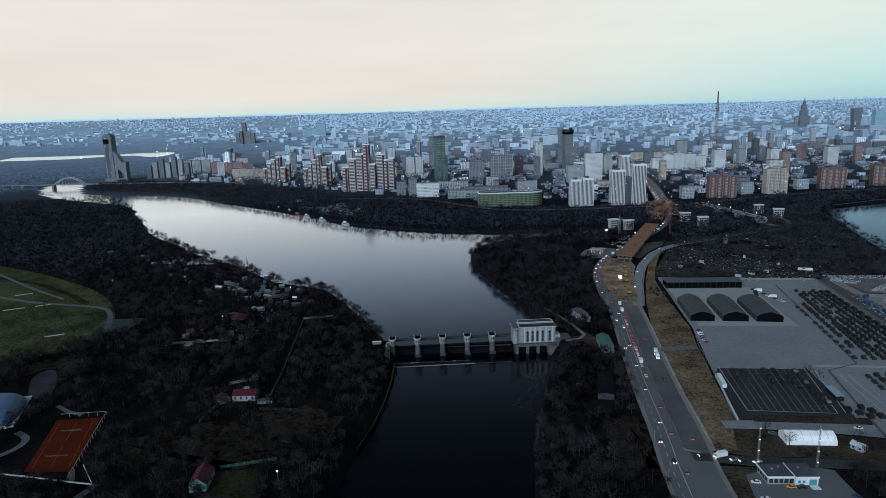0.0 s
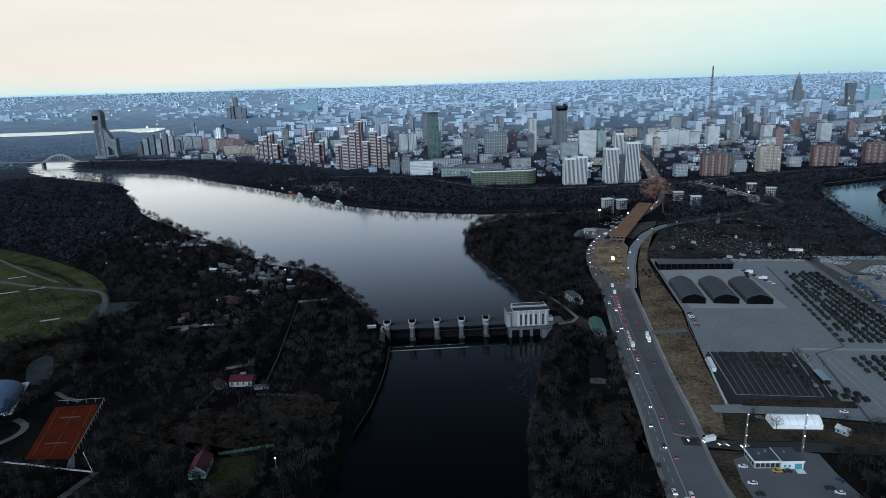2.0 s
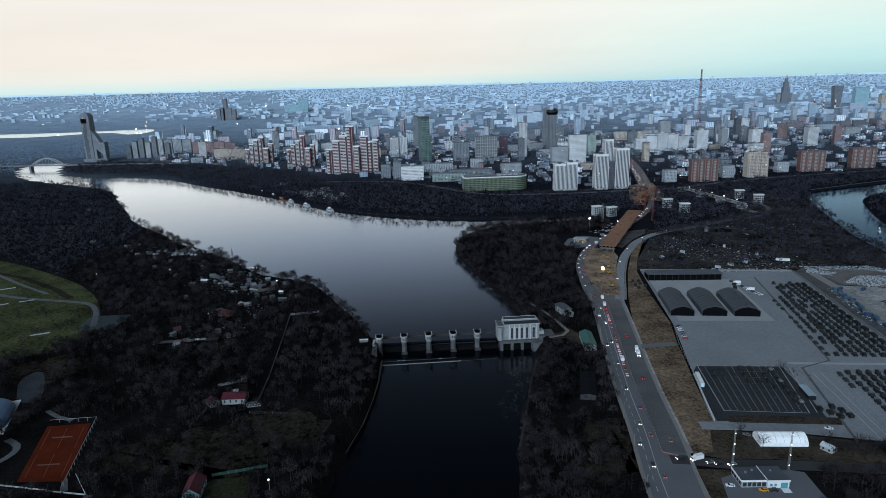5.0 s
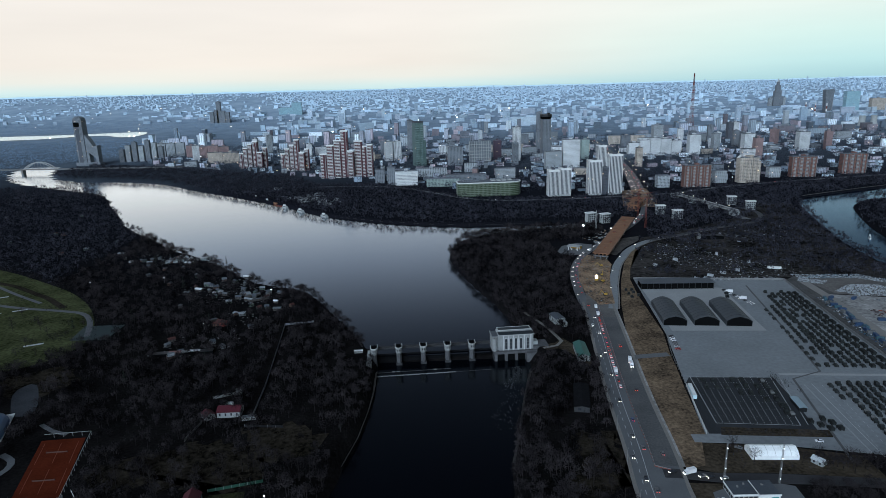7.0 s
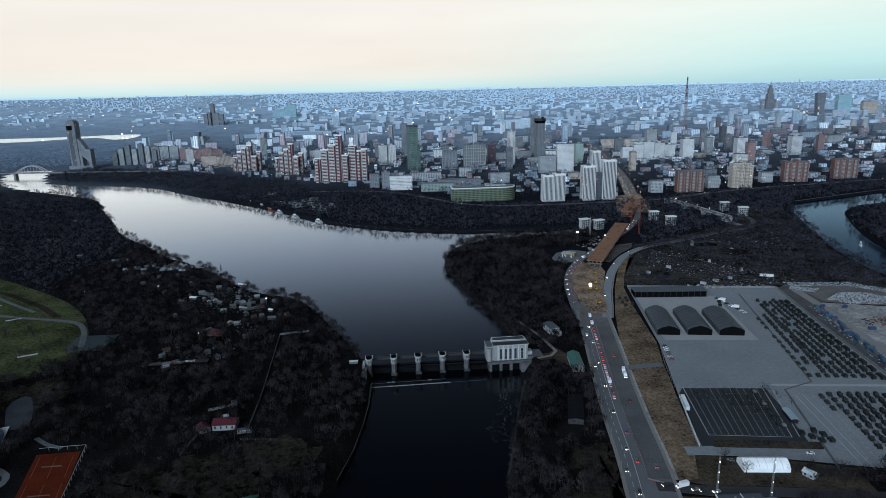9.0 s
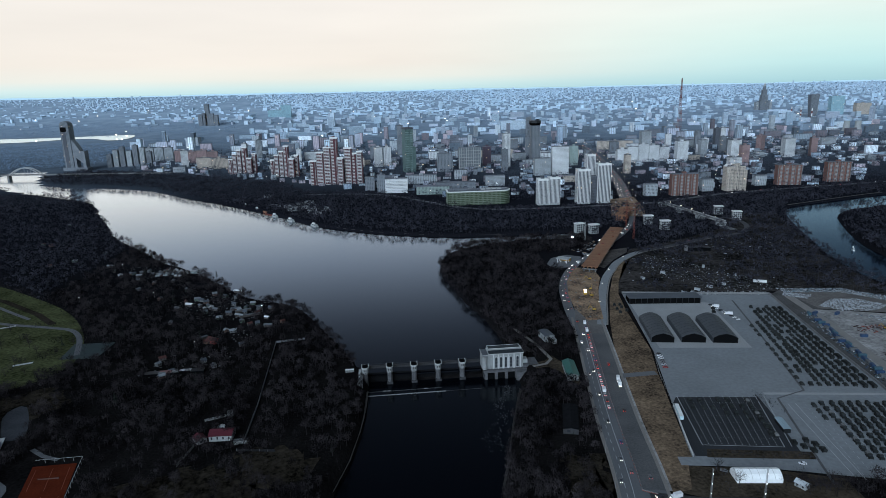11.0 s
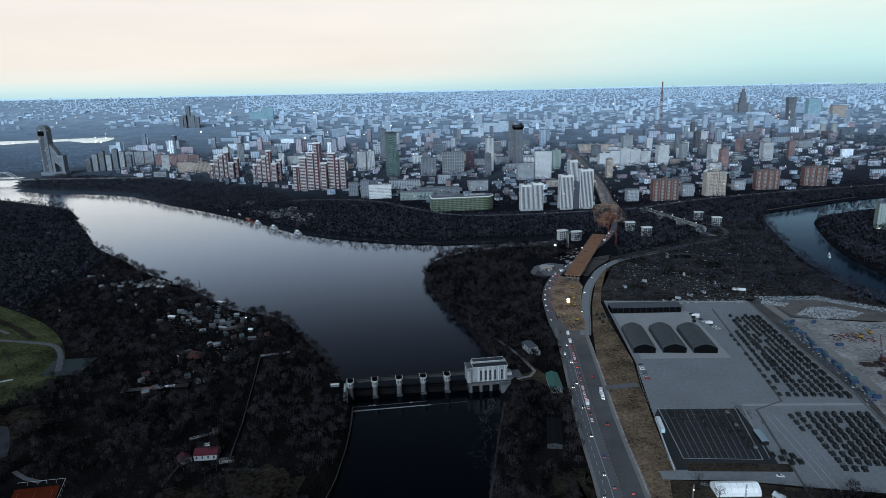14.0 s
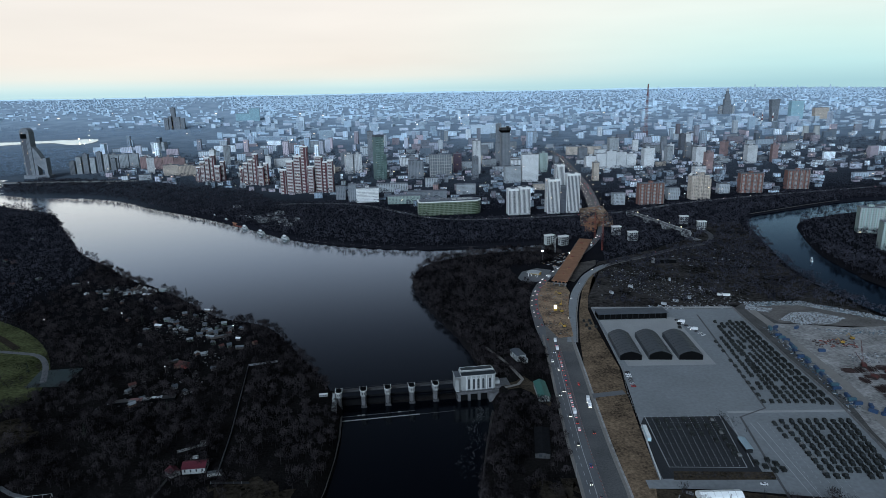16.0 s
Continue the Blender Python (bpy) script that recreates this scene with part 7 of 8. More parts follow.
fence([(-120, 378), (-122, 426), (-128, 497), (-132.5, 548), (-107, 553.5)], 2.0, mat("weathered_slab_fence", (0.17, 0.18, 0.20), 0.9, var=0.35, scale=0.3), "pale concrete fence through bare woods", 5)
fence([(-122, 367), (-97, 364)], 1.6, M_STEEL, "dark board fence round a meadow", 5)
part("yard_wall", Mesh().box(-2, 6, 0, 14, 6.3, 2), M_CONC, hh)

WALLP = [mat("weathered_boards", (0.065, 0.060, 0.056), 0.9, var=0.3, scale=0.8), mat("pale_boards", (0.11, 0.118, 0.12), 0.9, var=0.3, scale=0.8), mat("faded_green_boards", (0.07, 0.10, 0.08), 0.9, var=0.3, scale=0.8), mat("brown_boards", (0.09, 0.055, 0.04), 0.9, var=0.3, scale=0.8)]
ROOFP = [M_ROOF, mat("pale_slate_roof", (0.095, 0.108, 0.12), 0.7, var=0.3, scale=0.4), mat("tin_roof", (0.24, 0.27, 0.29), 0.45, 0.3, var=0.2, scale=0.4), mat("rust_red_roof", (0.055, 0.022, 0.019), 0.7, var=0.3, scale=0.4)]
ROOFN = ["dark grey", "pale slate", "bright tin", "rust-red"]
for i, (x, y) in enumerate(SPOTS):
    if any(math.hypot(x - b[0], y - b[1]) < 9 for b in BRIGHT) or any(bool(signed(np.array([x]), np.array([y]), w[0])[0] < 14) for w in WATERS) or bool(inside(np.array([x]), np.array([y]), LAWN)):
        continue
    j = grng.choice((0, 0, 1, 1, 2, 3))
    house(x, y, grng.uniform(2.8, 4.6), grng.uniform(3.6, 6.4), grng.uniform(2.0, 2.6), grng.uniform(1.0, 1.9), grng.uniform(-90, 90), grng.choice(WALLP), ROOFP[j],
          f"small allotment house with a {ROOFN[j]} roof", "allotment_house", 2)
WHITE_TIN = mat("new_white_tin_roof", (0.62, 0.66, 0.68), 0.5, 0.1, var=0.2, scale=0.4)
for i, (x, y, w, d, rz) in enumerate(BRIGHT):
    house(x, y, w * 0.75, d * 0.75, 2.4, 1.1, rz, WALLP[0], WHITE_TIN if i % 3 == 0 else ROOFP[2] if i % 3 == 1 else ROOFP[1], "small garden house with a pale metal roof", "allotment_house", 2)
for k in range(4):
    house(-319 + k * 8.6, 807 - k * 6.8, 5.5, 7, 3, 3.0, 10, WALLP[0], WHITE_TIN, "steep white-roofed allotment house in a row", "allotment_house", 2)
house(-192, 556, 7, 10, 3.2, 2.2, 60, mat("faded_red_boards", (0.16, 0.035, 0.03), 0.9, var=0.3, scale=0.8), ROOFP[3], "faded red board house among gardens", "allotment_house", 2)
gr = thing("garage_row", pose(-204, 489.5, LAND, 0, 0, 4.5), "long low row of dark garages with patched roofs", "garage")
for k, (x0, x1, m) in enumerate(((-24, -12, M_STEEL), (-12, -2, mat("faded_pink_roof", (0.17, 0.09, 0.085), 0.8, var=0.3)), (-2, 4, M_CONC), (4, 13, WHITE_TIN), (13, 24, M_STEEL))):
    part("wall", Mesh().box(x0 + 0.05, -2.6, -0.2, x1 - 0.05, 2.6, 2.4), M_BLACKOPEN, gr)
    part("roof", Mesh().box(x0 + 0.05, -2.9, 2.4, x1 - 0.05, 2.9, 2.6) if k != 3 else Mesh().box(x0 + 0.05, -0.4, 2.4, x1 - 0.05, 2.9, 2.7), m, gr)
gw = thing("garden_wall", pose(-146.5, 411, LAND, 0, 0, 24), "pale low wall with a shed at its end", "wall", "garden walls")
part("wall", Mesh().box(-9, -0.3, -0.2, 8, 0.3, 1.8), M_CONC, gw)
part("shed", Mesh().box(7, -1.6, -0.2, 10.5, 1.8, 3.4), WALLP[1], gw)
ct2 = thing("greenhouse", pose(-140, 399, LAND, 0, 0, 8), "white plastic-covered cold frame in a yard", "greenhouse")
part("wall", Mesh().box(-1.8, -1.2, 0, 1.8, 1.2, 1.2), M_WHITE, ct2)
part("lid", Mesh().box(-1.9, -1.3, 1.2, 1.9, 1.3, 1.3), M_WHITE, ct2)
yd = thing("yard_shed", pose(-121.5, 375.5, LAND, 0, 0, 6), "pale open lean-to beside a fence", "shed")
part("wall", Mesh().box(-4.5, -0.2, 0, 4.5, 2.4, 2.4), M_PALE, yd)
part("roof", Mesh().box(-4.7, -0.5, 2.4, 4.7, 2.6, 2.6), ROOFP[1], yd)
wh = thing("greenhouse", pose(-284, 797, LAND, 0, 0, 10), "pale translucent greenhouse in a garden", "greenhouse")
part("wall", Mesh().box(-7, -3, 0, 7, 3, 3), mat("hazy_greenhouse_film", (0.34, 0.40, 0.42), 0.4, var=0.15), wh)
part("roof", Mesh().box(-7.2, -3.2, 3, 7.2, 3.2, 3.2), M_PALE, wh)
wh = thing("greenhouse", pose(-322, 792, LAND, 0, 0, 16), "pale translucent greenhouse in a garden", "greenhouse")
part("wall", Mesh().box(-11, -3, 0, 11, 3, 2.6), mat("hazy_greenhouse_film", (0.34, 0.40, 0.42)), wh)
part("roof", Mesh().box(-11.2, -3.2, 2.6, 11.2, 3.2, 2.8), M_PALE, wh)
for k, (x, y, ln, rz) in enumerate(((-205, 566, 10, 40), (-175, 625, 20, 25), (-185, 640, 16, 25))):
    wl2 = thing("garden_wall", pose(x, y, LAND, 0, 0, rz), "pale low garage wall among gardens", "wall", "garden walls")
    part("wall", Mesh().box(-ln / 2, -1.5, -0.2, ln / 2, 1.5, 2.0), WALLP[0], wl2)
    part("coping", Mesh().box(-ln / 2 - 0.2, -1.7, 2.0, ln / 2 + 0.2, 1.7, 2.15), ROOFP[1], wl2)

# ---- new bridge and construction site ----
M_SITE = mat("site_grey_steel", (0.16, 0.17, 0.175), 0.6, 0.3, var=0.25, scale=0.4)
A, B = (214, 737), (318, 950)
br = thing("new_bridge", pose(A[0], A[1], 0, 0, 0, heading(A, B)), "unfinished rust-brown steel bridge deck on trestles", "bridge")
LEN = math.hypot(B[0] - A[0], B[1] - A[1])
for k in range(9):
    part("deck_section", Mesh().box(-10, k * LEN / 9 + 0.1, 12.6, 10, (k + 1) * LEN / 9 - 0.1, 13.4), M_RUST, br)
for x in (-7, -2.4, 2.4, 7):
    part("girder", Mesh().box(x - 0.4, 0, 10.2, x + 0.4, LEN, 12.6), M_RUST, br)
for k in range(6):
    y = 2 + k * (LEN - 6) / 5
    pr = part("trestle", Mesh().box(-9, y - 0.8, 8.8, 9, y + 0.8, 10.2), M_SITE, br)
    for x in (-7, 0, 7):
        part("leg", Mesh().box(x - 0.7, y - 0.7, 4, x + 0.7, y + 0.7, 8.8), M_SITE, pr)
for s in (-9.8, 9.8):
    mm = Mesh()
    for k in range(40):
        mm.tube((s, k * LEN / 40, 13.4), (s, k * LEN / 40, 14.6), 0.07)
    mm.tube((s, 0, 14.6), (s, LEN, 14.6), 0.08)
    part("railing", mm, M_SITE, br)
for k, (x, y, w, d) in enumerate(((2, 60, 3, 5), (-3, 120, 4, 6), (4, 170, 3, 4), (-2, 205, 6, 4), (0, 30, 2, 3))):
    st = thing("plate_stack", Matrix.Translation((0, 0, 0)) @ br.matrix_basis @ pose(x, y, 13.4), "rusty stack of steel plates on the bridge deck", "stack", "plate stacks")
    part("plate", Mesh().box(-w / 2, -d / 2, 0, w / 2, d / 2, 0.6), M_RUST, st)
    part("plate", Mesh().box(-w / 2 + 0.4, -d / 2 + 0.3, 0.6, w / 2 - 0.2, d / 2 - 0.5, 1.1), M_RED, st)
gf = thing("bridge_scaffold", pose(211, 735, LAND, 0, 0, heading(A, B)), "dark scaffold at the near end of the new bridge", "scaffold")
for k in range(7):
    part("standard", Mesh().box(-12 + k * 4, -5, 0, -11.7 + k * 4, -4.7, 7), M_STEEL, gf)
for z in (2.4, 4.8, 7.0):
    part("ledger", Mesh().box(-12.3, -5.1, z, 12.3, -4.6, z + 0.25), M_STEEL, gf)


def tower_crane(x, y, h, jib, rz, m, label):
    ob = thing("tower_crane", pose(x, y, LAND, 0, 0, rz), label, "crane", "cranes")
    mm = Mesh()
    for sx in (-0.9, 0.9):
        for sy in (-0.9, 0.9):
            mm.tube((sx, sy, 0), (sx, sy, h), 0.16)
    k = 0.0
    while k < h - 2:
        mm.tube((-0.9, -0.9, k), (0.9, -0.9, k + 2), 0.09)
        mm.tube((0.9, 0.9, k), (-0.9, 0.9, k + 2), 0.09)
        mm.tube((0.9, -0.9, k), (0.9, 0.9, k + 2), 0.09)
        k += 2
    part("mast", mm, m, ob)
    jm = Mesh()
    for yy, zz in ((-0.6, 0), (0.6, 0), (0, 1.2)):
        jm.tube((-jib * 0.3, yy, h + zz), (jib, yy, h + zz), 0.14)
    k = -jib * 0.3
    while k < jib:
        jm.tube((k, -0.6, h), (k + 1.5, 0, h + 1.2), 0.08)
        jm.tube((k + 1.5, 0, h + 1.2), (k + 3, 0.6, h), 0.08)
        k += 3
    part("jib", jm, m, ob)
    part("counterweight", Mesh().box(-jib * 0.3, -0.8, h - 2, -jib * 0.3 + 3, 0.8, h), M_CONC, ob)
    part("cabin", Mesh().box(0.9, -1.6, h - 2.2, 2.6, -0.2, h), M_GLASS, ob)
    part("cap", Mesh().tube((0, 0, h), (0, 0, h + 7), 0.4), m, ob)
    return ob


tower_crane(328, 902, 44, 30, 170, M_RED, "red lattice tower crane beside the new bridge")
tower_crane(345, 985, 36, 26, 20, M_RED, "red lattice tower crane at the river")
tower_crane(250, 888, 24, 14, 60, M_PALE, "small white crane by the site")
nb = thing("bridge_pier_site", pose(352, 1030, LAND, 0, 0, heading((318, 950), (395, 1110))), "rust-brown formwork of the far bridge piers", "formwork")
for k in range(4):
    part("formwork", Mesh().box(-9, k * 22, 0, 9, k * 22 + 5, 8 + k), M_RUST, nb)
part("deck", Mesh().box(-10, 0, 9, 10, 84, 10.4), M_RUST, nb)
srng = random.Random(31)


def box_heap(name, poly, n, lo, hi, mats, label, z=LAND + 0.1, tall=1.0):
    """Loose materials strewn over a plan, one mesh for each colour."""
    xs, ys = [p[0] for p in poly], [p[1] for p in poly]
    ms = [Mesh() for _ in mats]
    k = 0
    while k < n:
        x, y = srng.uniform(min(xs), max(xs)), srng.uniform(min(ys), max(ys))
        if not bool(inside(np.array([x]), np.array([y]), poly)[0]):
            continue
        k += 1
        w, d, h = srng.uniform(lo, hi), srng.uniform(lo, hi) * 0.6, srng.uniform(lo, hi) * 0.4 * tall
        a = srng.uniform(0, 3.1)
        c, s = math.cos(a), math.sin(a)
        base = [(x + u * c - v * s, y + u * s + v * c) for u, v in ((-w, -d), (w, -d), (w, d), (-w, d))]
        f = srng.uniform(0.5, 1.0)
        top = [(x + (u * c - v * s) * f, y + (u * s + v * c) * f) for u, v in ((-w, -d), (w, -d), (w, d), (-w, d))]
        ms[srng.randrange(len(mats))].prism(base, z - 0.1, z + h, top)
    for mm, m in zip(ms, mats):
        tagged(new(name, mm.mesh(name, m)), label, "materials", kind="stuff")


M_RUB = mat("pale_rubble", (0.31, 0.34, 0.36), 0.9, var=0.35, scale=0.5)
M_RUB2 = mat("grey_rubble", (0.10, 0.108, 0.115), 0.9, var=0.35, scale=0.5)
M_BLUEBOX = mat("blue_container_paint", (0.022, 0.050, 0.105), 0.55, var=0.2, scale=0.5)
M_TEALBOX = mat("teal_container_paint", (0.04, 0.09, 0.12), 0.55, var=0.2, scale=0.5)
M_RUSTBAR = mat("rusty_steel_bars", (0.032, 0.019, 0.018), 0.85, var=0.3, scale=0.4)
M_DULLRED = mat("dull_dark_red_paint", (0.060, 0.019, 0.018), 0.7, var=0.3, scale=0.5)
M_YEL = mat("yellow_machine_paint", (0.30, 0.19, 0.035), 0.6, var=0.2, scale=0.5)
SITE = [(166, 572), (182, 574), (193, 625), (206, 672), (220, 712), (222, 742), (203, 758), (190, 735), (177, 700), (167, 655), (162, 610)]
box_heap("site_materials", SITE, 150, 0.3, 1.4, [M_SITE, M_RUST, M_STEEL, M_DIRT], "loose building materials on brown ground", LAND + 0.4)
box_heap("bridgehead_materials", [(350, 1075), (405, 1060), (430, 1130), (455, 1260), (400, 1240)], 120, 0.6, 2.4, [M_RUB, M_RED, M_DIRT], "loose building materials at the far bridgehead", LAND + 0.3)
box_heap("river_site_materials", [(236, 790), (262, 830), (300, 900), (270, 900), (220, 850)], 120, 0.5, 2.2, [M_RUB, M_SITE, M_DIRT], "materials beside the new bridge")
JUNK = [(306, 812), (337, 788), (357, 746), (384, 705), (420, 655), (384, 640), (327, 656), (299, 694), (286, 742)]
box_heap("junk", JUNK, 760, 0.2, 1.1, [M_RUB, M_RUB2, M_STEEL, M_RUB2, M_STEEL], "scattered junk, sheds and pale debris between bare trees")
box_heap("junk_wide", [(262, 655), (395, 645), (440, 720), (400, 790), (330, 830), (282, 790), (250, 720)], 70, 0.3, 1.3, [M_RUB, M_RUB2], "stray pale debris between bare trees")
box_heap("junk_far", [(400, 800), (520, 790), (540, 880), (430, 900)], 120, 0.4, 2.2, [M_RUB2, M_RUB2, M_STEEL, M_RUB], "scattered sheds and debris between bare trees")
box_heap("fence_goods", [(285, 637), (380, 629), (384, 640), (290, 652)], 260, 0.4, 1.4, [M_RUB, M_RUB2, M_RUB2], "goods stacked behind the depot fence")
box_heap("rubble_ridge", [(400, 648), (470, 640), (515, 590), (536, 560), (530, 552), (500, 585), (460, 626), (400, 634)], 1300, 0.2, 0.95, [M_RUB, M_RUB, M_RUB2, M_TEALBOX], "long ridge of pale rubble and sacks", LAND + 0.2, 1.4)
box_heap("rubble_heap", [(410, 588), (436, 606), (462, 604), (480, 580), (455, 568), (425, 570)], 1200, 0.2, 0.9, [M_RUB, M_RUB, M_RUB2], "broad heap of pale broken rubble", LAND + 0.3, 1.8)
box_heap("rubble_pile", [(392, 622), (400, 634), (424, 622), (414, 610)], 220, 0.3, 1.0, [M_RUB, M_RUB, M_RUB2], "small heap of pale sacks", LAND + 0.2, 1.6)
box_heap("yard_goods", [(408, 478), (455, 470), (470, 492), (420, 500)], 240, 0.3, 1.4, [M_RUB2, M_RUB, M_SITE, M_RUB2], "stacked goods on pale trampled ground")
box_heap("yard_goods_east", [(430, 560), (500, 545), (505, 530), (440, 540)], 240, 0.3, 1.5, [M_RUB2, M_RUB, M_SITE, M_TEALBOX], "stacked goods on pale trampled ground")
box_heap("yard_edge_goods", [(347, 405), (357, 403), (392, 566), (381, 572)], 620, 0.2, 0.9, [M_BLUEBOX, M_TEALBOX, M_RUB2, M_STEEL, M_RUB], "blue bins and goods along the yard fence", LAND + 0.1, 1.8)
box_heap("brick_frame", [(402, 515), (440, 508), (446, 528), (406, 534)], 160, 0.4, 1.9, [M_RUSTBAR, M_RUB2, M_PALEG, M_RED], "rusty frames and shuttering on the ground")
bars = Mesh()
for k in range(16):
    cx, cy, turn = 391 + (k % 4) * 11 + srng.uniform(-2, 2), 412 + (k // 4) * 17 + srng.uniform(-3, 3), srng.choice((-0.2, -0.1, 1.35, 1.5)) + srng.uniform(-0.1, 0.1)
    for _ in range(34):
        a, u0, z = turn + srng.gauss(0, 0.05), srng.gauss(0, 2.0), LAND + 0.25 + srng.random() * 1.8
        ln, w, v0 = srng.uniform(3, 5.5), srng.uniform(0.07, 0.2), srng.uniform(-1, 1)
        c, n = math.cos(a), math.sin(a)
        bars.prism([(cx + u * c - v * n, cy + u * n + v * c) for u, v in ((u0 - w, v0 - ln), (u0 + w, v0 - ln), (u0 + w, v0 + ln), (u0 - w, v0 + ln))], z, z + 0.25)
tagged(new("steel_stacks", bars.mesh("steel_stacks", M_RUSTBAR)), "bundles of dark rusty steel in rows", "steel", kind="stuff")
bsh = thing("burnt_shed", pose(392, 822, LAND, 0, 0, -6), "long blackened shed between bare trees", "shed")
part("wall", Mesh().box(-14, -5, 0, 14, 5, 4.5), M_BLACKOPEN, bsh)
part("roof", Mesh().gable(-14, -5, 14, 5, 4.5, 1.2), M_STEEL, bsh)
part("stair_tower", Mesh().box(-20, -3, 0, -16, 2, 7), M_SITE, bsh)


def container(x, y, rz, m, word, z=LAND + 0.12, ln=6.0):
    ob = thing("container", pose(x, y, z, 0, 0, rz), f"{word} steel shipping container in a materials yard", "container", "containers")
    bx = part("box", Mesh().box(-1.22, -ln / 2, 0, 1.22, ln / 2, 2.6), m, ob)
    for s in (-1.22, 1.22):
        mm = Mesh()
        for k in range(int(ln * 1.6)):
            mm.box(s - 0.06, -ln / 2 + 0.3 + k * 0.6, 0.2, s + 0.06, -ln / 2 + 0.55 + k * 0.6, 2.4)
        tagged(part("corrugation", mm, m, bx), kind="stuff")
    part("door", Mesh().box(-1.1, -ln / 2 - 0.08, 0.1, 1.1, -ln / 2 - 0.02, 2.5), m, bx)


for k in range(26):
    t = k / 25
    x, y = along((351, 408), (381, 565), t)
    container(x + srng.uniform(3, 7), y, srng.choice((-12, 78)) + srng.uniform(-5, 5), (M_BLUEBOX, M_TEALBOX, M_BLUEBOX, M_RUB2)[k % 4], ("blue", "teal", "blue", "grey")[k % 4])
for x, y in ((412, 562), (392, 566), (398, 505), (480, 520), (360, 395), (366, 390), (372, 396), (364, 402)):
    container(x, y, srng.uniform(-90, 90), M_BLUEBOX, "blue")
for x, y in ((290, 640), (312, 652), (330, 660), (268, 700), (300, 720), (380, 700), (360, 740), (350, 668)):
    container(x, y, srng.uniform(-90, 90), M_RUB, "pale grey")
container(395, 672, 70, M_WHITE, "long white", ln=14.0)
for x, y, rz in ((404, 448, 30), (424, 456, -60), (412, 470, -25)):
    cr = thing("crawler_crane", pose(x, y, LAND + 0.1, 0, 0, rz), "dark red crawler crane with a lattice boom", "crane", "crawler cranes")
    part("tracks", Mesh().box(-2.2, -3, 0, 2.2, 3, 1.2), M_STEEL, cr)
    part("house", Mesh().box(-1.8, -3.4, 1.2, 1.8, 1.8, 3.4), M_DULLRED, cr)
    mm = Mesh()
    for sx in (-0.6, 0.6):
        mm.tube((sx, 1.6, 2.4), (sx * 0.3, 17, 18), 0.16)
    for k in range(9):
        f, g = k / 9, (k + 1) / 9
        mm.tube((-0.6 + 0.4 * f, 1.6 + 15.4 * f, 2.4 + 15.6 * f), (0.6 - 0.4 * g, 1.6 + 15.4 * g, 2.4 + 15.6 * g), 0.09)
    part("boom", mm, M_DULLRED, cr)
for x, y, rz in ((430, 520, 40), (446, 528, 10), (190, 645, 30), (205, 705, 80), (196, 668, -20), (180, 600, 60)):
    dg = thing("excavator", pose(x, y, LAND + 0.35, 0, 0, rz), "yellow excavator on dug-over ground", "excavator", "excavators")
    part("tracks", Mesh().box(-1.4, -2, 0, 1.4, 2, 0.9), M_STEEL, dg)
    part("body", Mesh().box(-1.3, -2.2, 0.9, 1.3, 1.2, 2.4), M_YEL, dg)
    part("cab", Mesh().box(-1.2, 0.2, 2.4, -0.1, 1.4, 3.2), M_GLASS, dg)
    part("arm", Mesh().tube((0.3, 1.2, 1.8), (0.3, 4.4, 4.4), 0.3).tube((0.3, 4.4, 4.4), (0.3, 6.2, 1.0), 0.24), M_YEL, dg)
lit = thing("site_floodlight_rig", pose(186, 655, LAND + 0.33, 0, 0, -14), "bright floodlit work cabin on the site", "floodlight")
part("cabin", Mesh().box(-1.6, -6, 0, 1.6, 6, 2.6), M_YEL, lit)
for k in range(4):
    part("lamp", Mesh().box(-1.3, -5.6 + k * 3, 2.62, 1.3, -3.4 + k * 3, 2.9), M_LAMP, lit)

# filling station
gs = thing("filling_station", pose(193, 786, LAND + 0.16, 0, 0, -30), "small filling station with a pale canopy and yellow front", "filling station")
part("canopy", Mesh().box(-8, -6, 5.0, 8, 6, 5.9), M_PALE, gs)
for x in (-6, 6):
    for y in (-4, 4):
        part("column", Mesh().box(x - 0.3, y - 0.3, 0, x + 0.3, y + 0.3, 5.0), M_WHITE, gs)
part("kiosk", Mesh().box(-7, 7, 0, 7, 12, 4), M_YEL, gs)
part("kiosk_roof", Mesh().box(-7.3, 6.7, 4, 7.3, 12.3, 4.3), M_WHITE, gs)
for x in (-3, 3):
    part("pump", Mesh().box(x - 0.5, -0.4, 0, x + 0.5, 0.4, 1.9), M_WHITE, gs)
    part("lamp", Mesh().box(x - 0.8, -0.8, 4.9, x + 0.8, 0.8, 4.99), M_COLD, gs)


def lamp_post(x, y, h, m=None, r=0.5, label="tall street lamp with a glowing head", z=None):
    zb = float(terrain(y)) if z is None else z
    ob = thing("street_lamp", pose(x, y, zb), label, "street lamp", "street lamps")
    part("pole", Mesh().disc_prism(0, 0, 0.16, 0, h, 6, 0.1), M_CONC, ob)
    part("head", Mesh().disc_prism(0, -0.3, r, h + 0.1, h + 0.1 + r, 8), m or M_LAMP, ob)


